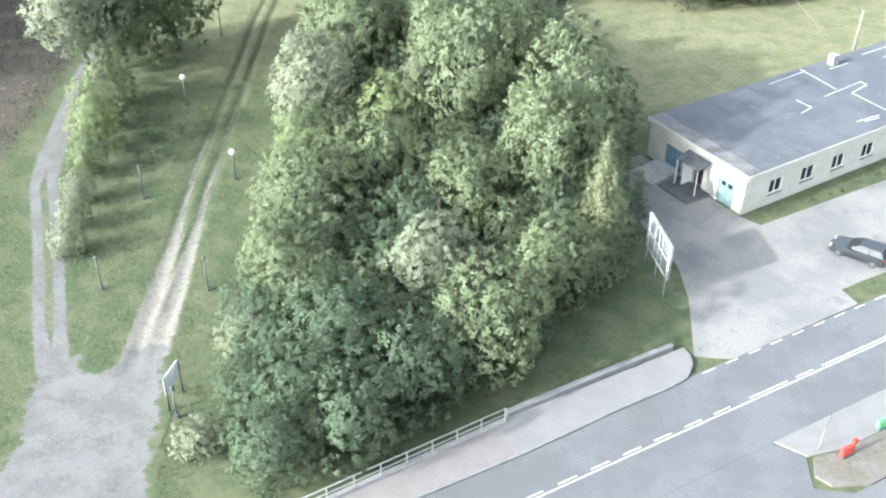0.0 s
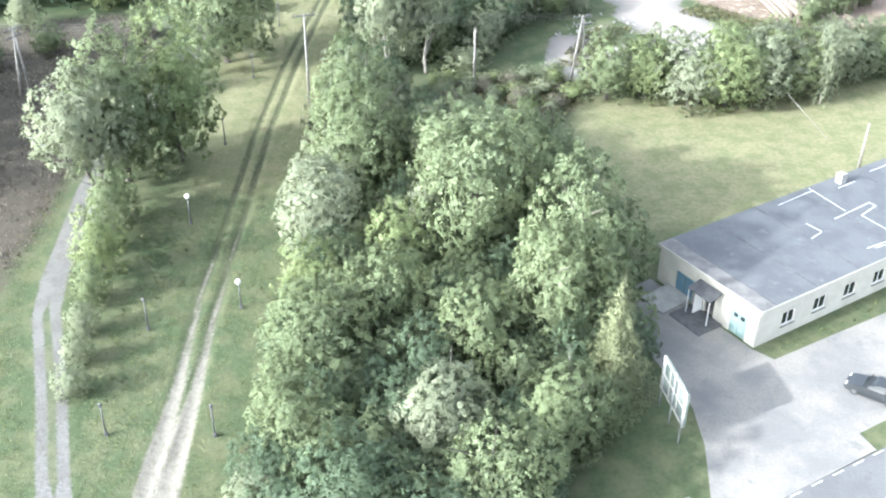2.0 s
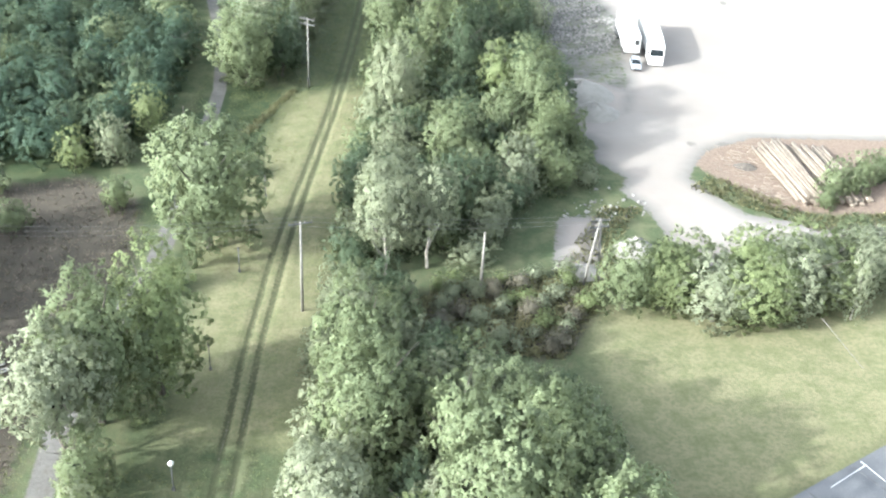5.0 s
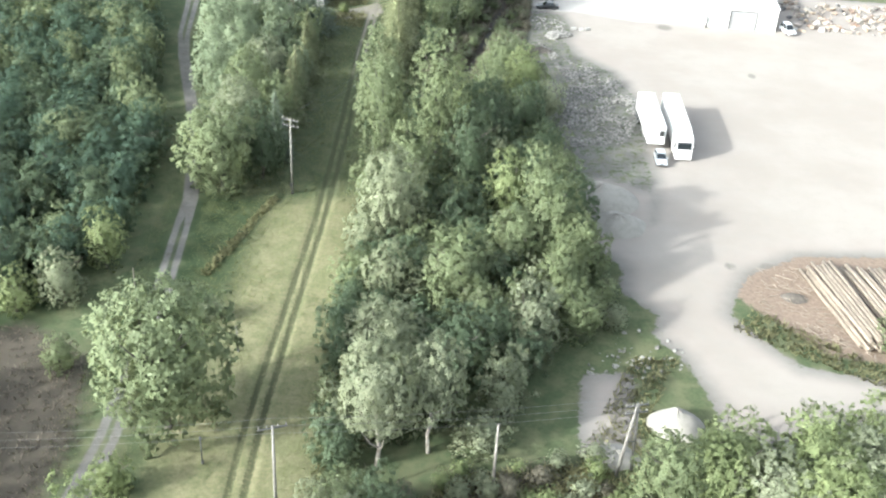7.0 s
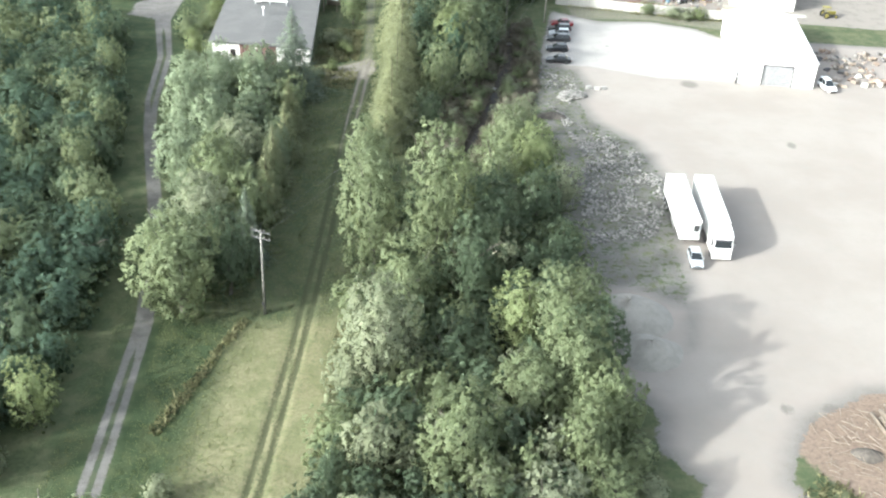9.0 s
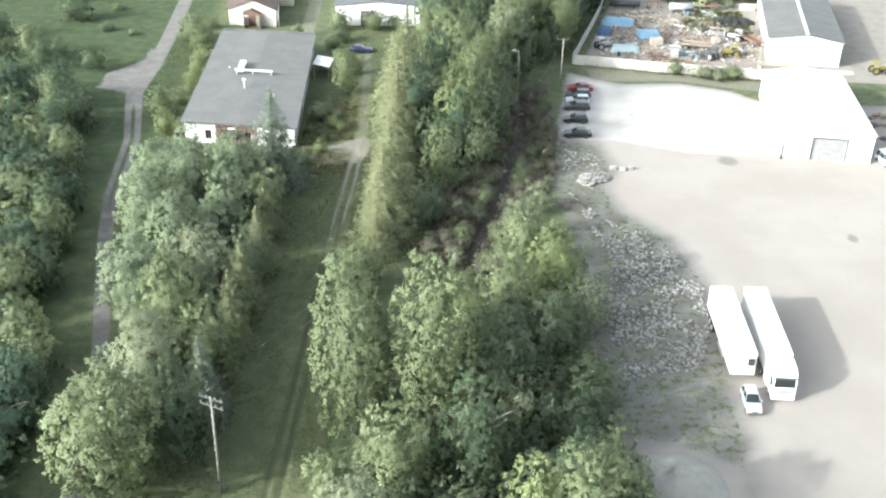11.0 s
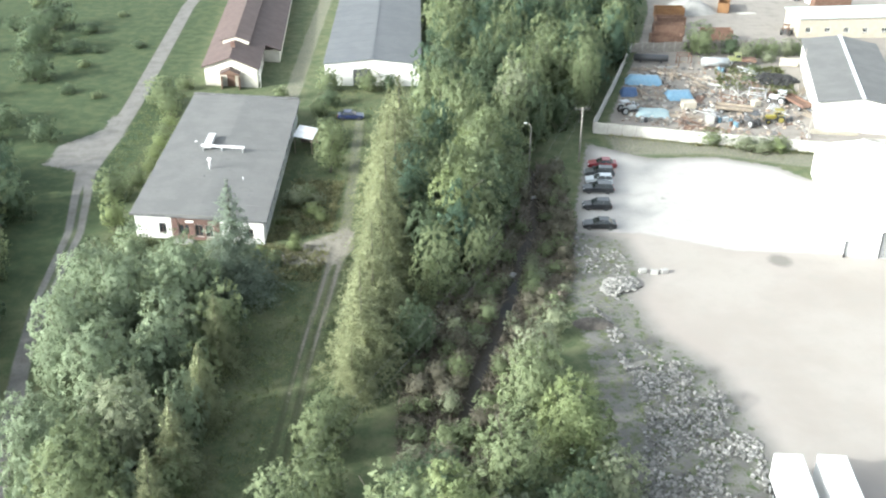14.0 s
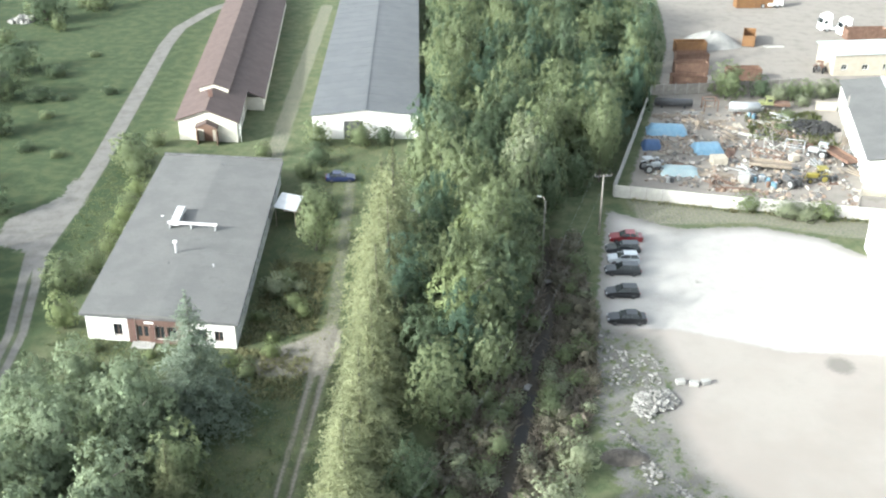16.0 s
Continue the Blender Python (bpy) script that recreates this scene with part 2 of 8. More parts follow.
M = {
    "bark": surface("bark", (0.072, 0.062, 0.054), (0.120, 0.105, 0.090), 0.9, 2.0, 12, bump=0.5),
    "bark_pale": surface("bark_pale", (0.40, 0.37, 0.33), (0.22, 0.19, 0.17), 0.85, 2.5, 12, bump=0.4),
    "asphalt": surface("worn_asphalt", (0.104, 0.103, 0.107), (0.132, 0.131, 0.135), 0.9, 0.25, 6, bump=0.2, stain=(0.085, 0.085, 0.088), world_space=True),
    "paving": surface("pale_paving", (0.172, 0.166, 0.158), (0.196, 0.188, 0.180), 0.85, 0.6, 9, bump=0.15, world_space=True),
    "paving_pink": surface("pinkish_paving", (0.176, 0.154, 0.146), (0.196, 0.174, 0.163), 0.85, 0.7, 9, bump=0.15, world_space=True),
    "yard": surface("worn_concrete_yard", (0.160, 0.155, 0.152), (0.232, 0.216, 0.198), 0.9, 0.22, 5, bump=0.2, stain=(0.118, 0.116, 0.116), world_space=True),
    "kerb": surface("kerb_stone", (0.195, 0.192, 0.186), (0.152, 0.150, 0.146), 0.85, 1.0, 10, bump=0.2, world_space=True),
    "white_line": surface("road_marking_white", (0.52, 0.52, 0.51), (0.36, 0.36, 0.36), 0.7, 1.5, 9, bump=0.05, world_space=True),
    "render_cream": surface("cream_render", (0.50, 0.480, 0.425), (0.44, 0.42, 0.365), 0.9, 0.8, 11, bump=0.12, stain=(0.335, 0.32, 0.275)),
    "render_white": surface("white_render", (0.629, 0.625, 0.603), (0.561, 0.557, 0.535), 0.88, 0.7, 11, bump=0.1, stain=(0.425, 0.416, 0.391)),
    "roof_felt": surface("bitumen_roof_felt", (0.084, 0.088, 0.098), (0.111, 0.115, 0.125), 0.85, 0.35, 8, bump=0.12, stain=(0.134, 0.136, 0.142)),
    "roof_grey": surface("grey_roof_sheet", (0.088, 0.093, 0.100), (0.106, 0.110, 0.117), 0.7, 0.3, 7, bump=0.06, stain=(0.078, 0.080, 0.085)),
    "roof_worn": surface("worn_grey_roof_felt", (0.100, 0.099, 0.098), (0.122, 0.120, 0.118), 0.8, 0.25, 6, bump=0.08, stain=(0.086, 0.084, 0.082)),
    "roof_brown": surface("brown_roof_tiles", (0.074, 0.050, 0.046), (0.094, 0.065, 0.059), 0.8, 0.5, 9, bump=0.25, stain=(0.070, 0.050, 0.048)),
    "roof_patch": surface("silver_roof_coating", (0.510, 0.510, 0.518), (0.425, 0.425, 0.442), 0.5, 1.2, 9, bump=0.05),
    "felt_dark": surface("dark_felt_edge", (0.07, 0.07, 0.075), (0.115, 0.115, 0.12), 0.85, 1.2, 9),
    "brick_red": surface("red_brown_cladding", (0.095, 0.055, 0.046), (0.118, 0.068, 0.057), 0.85, 1.0, 10, bump=0.2),
    "glass_dark": plain("dark_window_glass", (0.02, 0.024, 0.028), 0.08),
    "frame_white": plain("white_window_frame", (0.74, 0.74, 0.73), 0.5),
    "frame_brown": plain("brown_window_frame", (0.12, 0.07, 0.05), 0.6),
    "door_blue": surface("faded_blue_door", (0.096, 0.186, 0.252), (0.132, 0.216, 0.270), 0.7, 1.2, 8),
    "door_teal": surface("faded_teal_door", (0.150, 0.215, 0.212), (0.175, 0.235, 0.232), 0.7, 1.2, 8),
    "steel": surface("galvanised_steel", (0.50, 0.51, 0.52), (0.40, 0.41, 0.42), 0.45, 2.0, 12, metal=0.6, bump=0.05),
    "rust": surface("rusty_steel", (0.125, 0.070, 0.050), (0.170, 0.105, 0.075), 0.85, 1.0, 9, bump=0.2, stain=(0.085, 0.052, 0.040), vary=0.3),
    "orange": surface("faded_orange_paint", (0.185, 0.098, 0.040), (0.155, 0.080, 0.036), 0.6, 1.0, 9, stain=(0.144, 0.066, 0.030)),
    "dark": plain("black_rubber", (0.032, 0.032, 0.033), 0.9),
    "grey_dark": plain("dark_grey_metal", (0.09, 0.09, 0.095), 0.55, 0.3),
    "white_paint": plain("white_vehicle_paint", (0.80, 0.80, 0.80), 0.3, 0.0, 0.4),
    "white_sheet": surface("white_trailer_sheet", (0.72, 0.72, 0.715), (0.66, 0.66, 0.655), 0.42, 0.5, 7, bump=0.02),
    "hall_white": surface("white_profiled_sheet", (0.736, 0.731, 0.713), (0.672, 0.667, 0.649), 0.55, 0.4, 7, bump=0.05),
    "concrete": surface("cast_concrete", (0.330, 0.323, 0.307), (0.255, 0.251, 0.240), 0.9, 1.0, 9, bump=0.25, stain=(0.195, 0.191, 0.180)),
    "fence_white": surface("whitewashed_concrete", (0.42, 0.41, 0.38), (0.36, 0.35, 0.325), 0.9, 1.0, 9, bump=0.15, stain=(0.328, 0.320, 0.295)),
    "sand": surface("washed_gravel_heap", (0.245, 0.232, 0.210), (0.290, 0.275, 0.250), 0.95, 0.8, 10, bump=0.3, world_space=True),
    "log_wood": surface("weathered_log", (0.285, 0.238, 0.190), (0.205, 0.170, 0.138), 0.85, 1.0, 10, bump=0.35, stain=(0.160, 0.132, 0.108), vary=0.35),
    "pole_wood": surface("grey_pole_wood", (0.255, 0.236, 0.214), (0.188, 0.173, 0.158), 0.88, 1.5, 12, bump=0.3),
    "pole_concrete": surface("pole_concrete", (0.215, 0.205, 0.190), (0.165, 0.156, 0.144), 0.88, 1.5, 12, bump=0.2),
    "wire": plain("grey_wire", (0.20, 0.20, 0.20), 0.5, 0.5),
    "globe": plain("white_lamp_globe", (0.80, 0.80, 0.78), 0.3),
    "tarp_blue": surface("blue_tarpaulin", (0.135, 0.255, 0.365), (0.185, 0.300, 0.395), 0.5, 1.5, 9, bump=0.3),
    "tarp_dark": surface("dark_blue_tarpaulin", (0.035, 0.075, 0.17), (0.05, 0.095, 0.20), 0.55, 1.5, 9, bump=0.3),
    "olive": surface("olive_truck_paint", (0.20, 0.215, 0.09), (0.17, 0.18, 0.08), 0.7, 1.5, 9, stain=(0.14, 0.10, 0.07)),
    "tarp_pale": surface("faded_tarpaulin", (0.252, 0.336, 0.360), (0.300, 0.360, 0.372), 0.6, 1.5, 9, bump=0.3),
    "yellow": surface("yellow_machine_paint", (0.235, 0.20, 0.04), (0.19, 0.165, 0.038), 0.55, 1.5, 9),
    "red_play": plain("red_plastic", (0.496, 0.056, 0.040), 0.45),
    "green_play": plain("green_plastic", (0.140, 0.434, 0.168), 0.45),
    "planks": surface("weathered_boards", (0.280, 0.231, 0.182), (0.203, 0.168, 0.133), 0.88, 1.5, 12, bump=0.3, vary=0.4),
    "water": plain("dark_ditch_water", (0.042, 0.040, 0.038), 0.62),
    "lamp_red": plain("tail_light_red", (0.40, 0.02, 0.02), 0.25),
    "lamp_clear": plain("headlight_glass", (0.70, 0.72, 0.74), 0.15),
    "roof_mint": surface("pale_green_roof_sheet", (0.372, 0.420, 0.408), (0.408, 0.444, 0.432), 0.5, 0.6, 8),
    "wall_beige": surface("beige_render", (0.364, 0.329, 0.273), (0.322, 0.290, 0.241), 0.9, 0.8, 10, stain=(0.252, 0.231, 0.196)),
}
PAINT = {k: plain("car_paint_" + k, c, 0.30, 0.2, 0.5) for k, c in {
    "black": (0.012, 0.013, 0.016), "graphite": (0.028, 0.031, 0.035), "red": (0.17, 0.014, 0.020), "silver": (0.42, 0.45, 0.48),
    "navy": (0.018, 0.026, 0.075), "white": (0.72, 0.73, 0.74)}.items()}

# ---- building blocks ----
def finish(name, verts, faces, material, parent=None, label="", smooth=False):
    me = bpy.data.meshes.new(name)
    me.from_pydata([tuple(v) for v in verts], [], [tuple(f) for f in faces])
    me.update()
    if smooth:
        me.polygons.foreach_set("use_smooth", [True] * len(me.polygons))
    me.materials.append(material)
    ob = new(name, me)
    if parent is not None:
        ob.parent = parent
    return tagged(ob, label)


def part(name, bm, material, parent=None, label="", smooth=False):
    """Link a bmesh as one mesh object under a thing or a part."""
    bmesh.ops.recalc_face_normals(bm, faces=bm.faces)
    me = bpy.data.meshes.new(name)
    bm.to_mesh(me)
    bm.free()
    if smooth:
        me.polygons.foreach_set("use_smooth", [True] * len(me.polygons))
    me.materials.append(material)
    ob = new(name, me)
    if parent is not None:
        ob.parent = parent
    return tagged(ob, label)


def again(ob, m, parent=None):
    """The same mesh once more, at the pose m under its parent."""
    o = new(ob.name.split(".")[0], ob.data)
    o.parent = parent if parent is not None else ob.parent
    o.matrix_basis = m
    if "label" in ob:
        o["label"] = ob["label"]
    return o


def thing(name, x, y, z, rz, label, category, group=""):
    e = new(name)
    e.empty_display_size = 0.3
    e.matrix_basis = pose(x, y, z, 0, 0, rz)
    return tagged(e, label, category, group)


def box(bm, cx, cy, cz, sx, sy, sz, bevel=0.0, m=None):
    """A box with its centre and full sizes; bevelled edges."""
    r = bmesh.ops.create_cube(bm, size=1.0)
    mm = Matrix.Translation((cx, cy, cz)) @ Matrix.Diagonal((sx, sy, sz, 1))
    bmesh.ops.transform(bm, matrix=(m @ mm) if m is not None else mm, verts=r["verts"])
    if bevel:
        edges = list({e for v in r["verts"] for e in v.link_edges})
        bmesh.ops.bevel(bm, geom=edges, offset=bevel, segments=2, affect="EDGES", profile=0.6)
    return bm


def boxes(*rows, bevel=0.0):
    bm = bmesh.new()
    for r in rows:
        box(bm, *r, bevel=bevel)
    return bm


def each(name, rows, material, parent, label="", bevel=0.0):
    """One box a part, for pieces that stand apart."""
    for r in rows:
        part(name, boxes(r, bevel=bevel), material, parent, label)


def prism(outline, z0, z1, inset=0.0):
    """A solid with the given outline in plan."""
    bm = bmesh.new()
    low = [bm.verts.new((x, y, z0)) for x, y in outline]
    high = [bm.verts.new((x, y, z1)) for x, y in outline]
    n = len(outline)
    bm.faces.new(low[::-1])
    bm.faces.new(high)
    for i in range(n):
        bm.faces.new((low[i], low[(i + 1) % n], high[(i + 1) % n], high[i]))
    return bm


def extrude_profile(profile, y0, y1):
    """A profile of (x, z) points drawn out along y."""
    bm = bmesh.new()
    a = [bm.verts.new((x, y0, z)) for x, z in profile]
    b = [bm.verts.new((x, y1, z)) for x, z in profile]
    n = len(profile)
    bm.faces.new(a)
    bm.faces.new(b[::-1])
    for i in range(n):
        bm.faces.new((a[i], b[i], b[(i + 1) % n], a[(i + 1) % n]))
    return bm


def tube_geo(points, radii, sides=7):
    pts = [Vector(p) for p in points]
    verts, faces = [], []
    for i, p in enumerate(pts):
        d = (pts[min(i + 1, len(pts) - 1)] - pts[max(i - 1, 0)]).normalized()
        side = d.orthogonal().normalized()
        up = d.cross(side)
        for k in range(sides):
            a = 2 * math.pi * k / sides
            verts.append(p + (side * math.cos(a) + up * math.sin(a)) * radii[i])
    for i in range(len(pts) - 1):
        for k in range(sides):
            k2 = (k + 1) % sides
            faces.append((i * sides + k, i * sides + k2, (i + 1) * sides + k2, (i + 1) * sides + k))
    faces.append(tuple(range(sides))[::-1])
    faces.append(tuple((len(pts) - 1) * sides + k for k in range(sides)))
    return verts, faces


def tubes(list_of):
    verts, faces = [], []
    for pts, radii, sides in list_of:
        v, f = tube_geo(pts, radii, sides)
        o = len(verts)
        verts += v
        faces += [tuple(i + o for i in ff) for ff in f]
    return verts, faces


def tube(name, points, radii, material, parent=None, label="", sides=8):
    if not isinstance(radii, (list, tuple)):
        radii = [radii] * len(points)
    return finish(name, *tube_geo(points, radii, sides), material, parent, label, True)


# ---- plan ----
def seg_dist(px, py, pts):
    d = np.full(px.shape, 1e9)
    for (x0, y0), (x1, y1) in zip(pts[:-1], pts[1:]):
        dx, dy = x1 - x0, y1 - y0
        u = np.clip(((px - x0) * dx + (py - y0) * dy) / (dx * dx + dy * dy + 1e-9), 0, 1)
        d = np.minimum(d, np.hypot(px - x0 - u * dx, py - y0 - u * dy))
    return d


def poly_in(px, py, pts):
    """Signed distance to an outline: positive inside."""
    d = seg_dist(px, py, list(pts) + [pts[0]])
    inside = np.zeros(px.shape, bool)
    for (x0, y0), (x1, y1) in zip(pts, list(pts[1:]) + [pts[0]]):
        if y0 == y1:
            continue
        inside ^= ((y0 > py) != (y1 > py)) & (px < (x1 - x0) * (py - y0) / (y1 - y0) + x0)
    return np.where(inside, d, -d)


def side_of(px, py, pts):
    """Distance to a line of points, positive on its right hand."""
    d, sign = np.full(px.shape, 1e9), np.ones(px.shape)
    for (x0, y0), (x1, y1) in zip(pts[:-1], pts[1:]):
        dx, dy = x1 - x0, y1 - y0
        u = np.clip(((px - x0) * dx + (py - y0) * dy) / (dx * dx + dy * dy + 1e-9), 0, 1)
        e = np.hypot(px - x0 - u * dx, py - y0 - u * dy)
        sign = np.where(e < d, np.sign((px - x0) * dy - (py - y0) * dx), sign)
        d = np.minimum(d, e)
    return d * sign


FORK = [(-21.0, -36), (-18.9, -29), (-20.0, -23), (-18.0, -20.5), (-17.2, -22.4), (-15.2, -22.0), (-14.8, -19.5), (-12.6, -19.5), (-11.4, -26), (-10.4, -33), (-9.5, -48), (-24, -48)]
LEFT_TRACK = [(-19.2, -22), (-21.2, -17), (-23.3, -11), (-25.3, -5.8), (-27.6, 0), (-28.7, 5), (-29.3, 10), (-30.6, 20), (-31.2, 30), (-29.6, 41), (-28.9, 50), (-29.0, 62), (-29.8, 78), (-31.0, 97),
              (-34.5, 118), (-38.7, 133), (-43.0, 149), (-45.3, 160), (-47.8, 180), (-52.8, 200), (-53.2, 214), (-54.2, 230), (-56.6, 255), (-60.5, 296), (-60.8, 309), (-57.0, 326), (-50, 338)]
JUNCTION = [(-60.5, 203.0), (-56.0, 201.0), (-52.0, 199.0), (-51.4, 210), (-52.2, 222), (-55.4, 226), (-56.4, 217), (-60.5, 208.5)]
RUT_A = [(-14.2, -21), (-14.6, -16.4), (-14.9, -9), (-15.9, 3), (-16.2, 13), (-16.8, 32), (-16.7, 52), (-16.3, 60), (-15.6, 71), (-14.3, 94), (-14.0, 106), (-13.6, 125), (-13.4, 152), (-13.0, 162), (-12.6, 174), (-12.2, 178)]
RUT_B = [(-13.1, -20), (-13.2, -16.4), (-13.5, -9), (-14.2, 1), (-14.7, 13), (-15.4, 34), (-15.2, 54), (-14.4, 71), (-13.2, 94), (-12.8, 106), (-12.3, 125), (-12.1, 152), (-11.7, 162), (-11.2, 177), (-10.6, 182)]
LANE = [(-11.6, 178), (-11.8, 188), (-12.3, 200), (-13.0, 212), (-13.5, 224)]
LANE_NORTH = [(-27.0, 232), (-27.6, 250), (-28.5, 275), (-30, 330)]
STRIP = [(29, 211.5), (44, 212.5), (56, 208.5), (66, 207), (66, 212), (42, 216), (28, 219.5)]
BARE = [(-20, 172), (-11, 172.5), (-9.6, 178), (-11, 184), (-15, 180), (-19, 177)]
LOT = [(27.4, 66), (25.0, 70), (26.2, 74), (22.6, 79), (23.6, 84), (20.6, 90), (28.6, 97), (31.5, 108), (32.0, 119), (34.5, 134), (31.5, 150), (26.0, 158), (24.5, 166), (27.0, 172), (25.5, 181), (19.8, 183.4), (20.5, 192), (24.4, 216), (33.5, 210.2),
       (44.7, 211.2), (53.1, 207.8), (57.0, 203), (160, 196), (170, 66), (90, 60), (46, 56.7), (33, 52), (29, 53.5), (29.0, 59)]
ISLAND = [(34.8, 74.7), (36.8, 71.0), (40.1, 65.5), (48.4, 63.6), (62, 64.5), (80, 69), (82, 88), (70, 90), (46.6, 88.5), (39.0, 83.5), (36.4, 79)]
PAD = [(14.5, 49.5), (16, 62), (17.1, 63), (22, 63.2), (20.5, 56), (21.0, 51)]
YARD_N = [(28, 222), (40, 219), (64, 215), (150, 205), (150, 380), (54, 380), (50, 325), (47, 300), (39.5, 266)]
PARKWAY = [(19.6, -1.5), (22.4, -9.0), (22.6, -13), (22.0, -19.0), (24.5, -19.2), (34.3, -13.0), (33.6, -11.4), (35.5, -10.2), (39, -8.2), (70, 11), (66, 19), (29.6, -3.4), (28.2, -2.2), (21.6, 7.2), (18.5, 4.5)]
ROAD_DIR = Vector((math.cos(radians(31.6)), math.sin(radians(31.6)), 0))
ROAD_N = Vector((-ROAD_DIR.y, ROAD_DIR.x, 0))
ROAD_AT = Vector((19.6, -26.2, 0))
DITCH = [(12, 226), (14.8, 205), (14.6, 196), (14.4, 186), (12.0, 176), (10.4, 166), (8.6, 158), (6, 148), (4, 136)]


def road(u, v, z=0.0):
    p = ROAD_AT + ROAD_DIR * u + ROAD_N * v
    return (p.x, p.y, z)


# the ground: one sheet to the horizon, finer where the tracks run
xs = np.concatenate([[-4000, -1800, -900, -500, -300, -220, -170], np.arange(-130, -64, 1.8), np.arange(-64, -34, 0.6), np.arange(-34, -9, 0.45), np.arange(-9, 70, 0.9), np.arange(70, 130, 2.0), [140, 170, 230, 320, 520, 950, 1900, 4000]])
ys = np.concatenate([[-3000, -1200, -500, -200, -110, -80], np.arange(-60, 235, 0.9), np.arange(235, 345, 1.6), np.arange(345, 440, 6.0), [460, 500, 560, 700, 1000, 1800, 4000]])
GX, GY = np.meshgrid(xs, ys)
nx, ny = len(xs), len(ys)
wob = np.array([noise.noise(Vector((x * 0.23, y * 0.23, 3.3))) for x, y in zip(GX.ravel(), GY.ravel())]).reshape(GX.shape)
wob2 = np.array([noise.noise(Vector((x * 0.06, y * 0.06, 9.1))) for x, y in zip(GX.ravel(), GY.ravel())]).reshape(GX.shape)
lot_d = np.minimum(poly_in(GX, GY, LOT), -poly_in(GX, GY, ISLAND))
PAD_NORTH = [(18.4, 87), (18.0, 104), (19, 109), (24.5, 108.5), (32, 104), (30, 90), (24, 86)]
WORN = [(18.5, 104), (18.5, 120), (19, 150), (17.5, 170), (19.5, 183), (27, 182), (28, 170), (26, 158), (33, 150), (35, 130), (33, 108), (30, 98), (24, 91), (19, 91)]
lot_d = np.maximum.reduce([lot_d, poly_in(GX, GY, PAD), poly_in(GX, GY, PAD_NORTH)])
WHITE = [(19.4, 183.3), (29, 183.3), (40.5, 178.8), (54, 178.4), (58, 206), (24, 218)]
white_d = poly_in(GX, GY, WHITE)
STAINS = ((37.2, 85.6, 0.9, 1.2), (45.6, 176.3, 2.0, 2.2), (56.7, 151.5, 1.0, 1.6), (33.6, 195.0, 0.7, 0.8), (41.8, 86.0, 1.4, 1.0))
stain_d = np.maximum.reduce([1.0 - np.hypot((GX - x) / a, (GY - y) / b) for x, y, a, b in STAINS])
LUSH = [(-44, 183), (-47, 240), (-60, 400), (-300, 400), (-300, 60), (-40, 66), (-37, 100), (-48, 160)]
# second outline: unmown strip by the track, its shade put into the colour
lush_shade_d = np.maximum(poly_in(GX, GY, LUSH), poly_in(GX, GY, [(-35, 56), (-22.0, 56), (-21.2, 76), (-20.0, 98), (-32, 100)]))
yardn_d = poly_in(GX, GY, YARD_N)
left_w = np.interp(GY, [0, 40, 60, 110, 150, 200], [1.1, 1.15, 1.15, 0.95, 0.95, 1.5])
left_d = left_w - seg_dist(GX, GY, LEFT_TRACK)
left_side = side_of(GX, GY, LEFT_TRACK)
left_mid = np.interp(GY, [-22, -18, 0, 4, 34, 40, 90, 96, 150, 160, 192, 200], [-0.4, 0.30, 0.30, -0.4, -0.4, 0.26, 0.26, -0.4, -0.4, 0.30, 0.30, -0.4])
gravel = np.maximum.reduce([lot_d, yardn_d, poly_in(GX, GY, FORK), np.minimum(poly_in(GX, GY, JUNCTION) * 0.7 + 0.9 * wob, 0.9)])
rut_w = np.interp(GY, [-20, -4, 12, 40, 100, 120, 142, 172], [0.95, 0.30, 0.06, -0.10, -0.14, -0.20, 0.10, 0.34])
ruts = 0.42 - np.minimum(seg_dist(GX, GY, RUT_A), seg_dist(GX, GY, RUT_B))
gravel = np.maximum(gravel, np.minimum(poly_in(GX, GY, WORN) * 0.4, 0.12))
ISLE_BARK = [(35.6, 80.0), (39.0, 74.8), (44, 67.6), (51, 66.6), (70, 68), (84, 84), (84, 92), (52, 91.0), (42, 88.5)]
bare = np.maximum.reduce([rut_w + ruts - 0.42, np.minimum(0.8 - seg_dist(GX, GY, LANE), 0.0), np.minimum(1.5 - seg_dist(GX, GY, LANE_NORTH), 0.03), np.minimum(poly_in(GX, GY, BARE) * 0.6 - 0.1, 0.22), np.minimum(poly_in(GX, GY, STRIP) * 0.3, 0.0) + 0.06])
HEATH = [(-34, -30), (-33, -2), (-32.5, 12), (-33.5, 26), (-32.5, 42), (-31.5, 50), (-34, 62), (-42, 68), (-60, 60), (-75, 35), (-70, -40)]
BRUSH = [(2, 36), (14, 34), (18.5, 43), (14, 49), (4, 47), (-2, 42)]
DITCHSIDE = [(-1, 128), (9, 130), (13, 152), (18, 170), (19.5, 184), (19, 206), (11, 206), (8, 180), (2, 164), (-2, 146)]
dry = np.maximum.reduce([poly_in(GX, GY, p) for p in (HEATH, BRUSH, DITCHSIDE)])
MEADOW = [(16, 46), (20, 14), (34, 17), (60, 38), (66, 44), (60, 52), (22, 44)]
sunny = np.maximum(poly_in(GX, GY, MEADOW), poly_in(GX, GY, [(-21, 20), (-10, 20), (-9, 100), (-22, 96), (-25, 60)]))
wet = np.interp(GY, [140, 158, 176, 200, 212], [0.0, 0.9, 0.8, 0.3, 0.0]) - seg_dist(GX, GY, DITCH) + 0.9 * wob
road_v = (GX - ROAD_AT.x) * ROAD_N.x + (GY - ROAD_AT.y) * ROAD_N.y
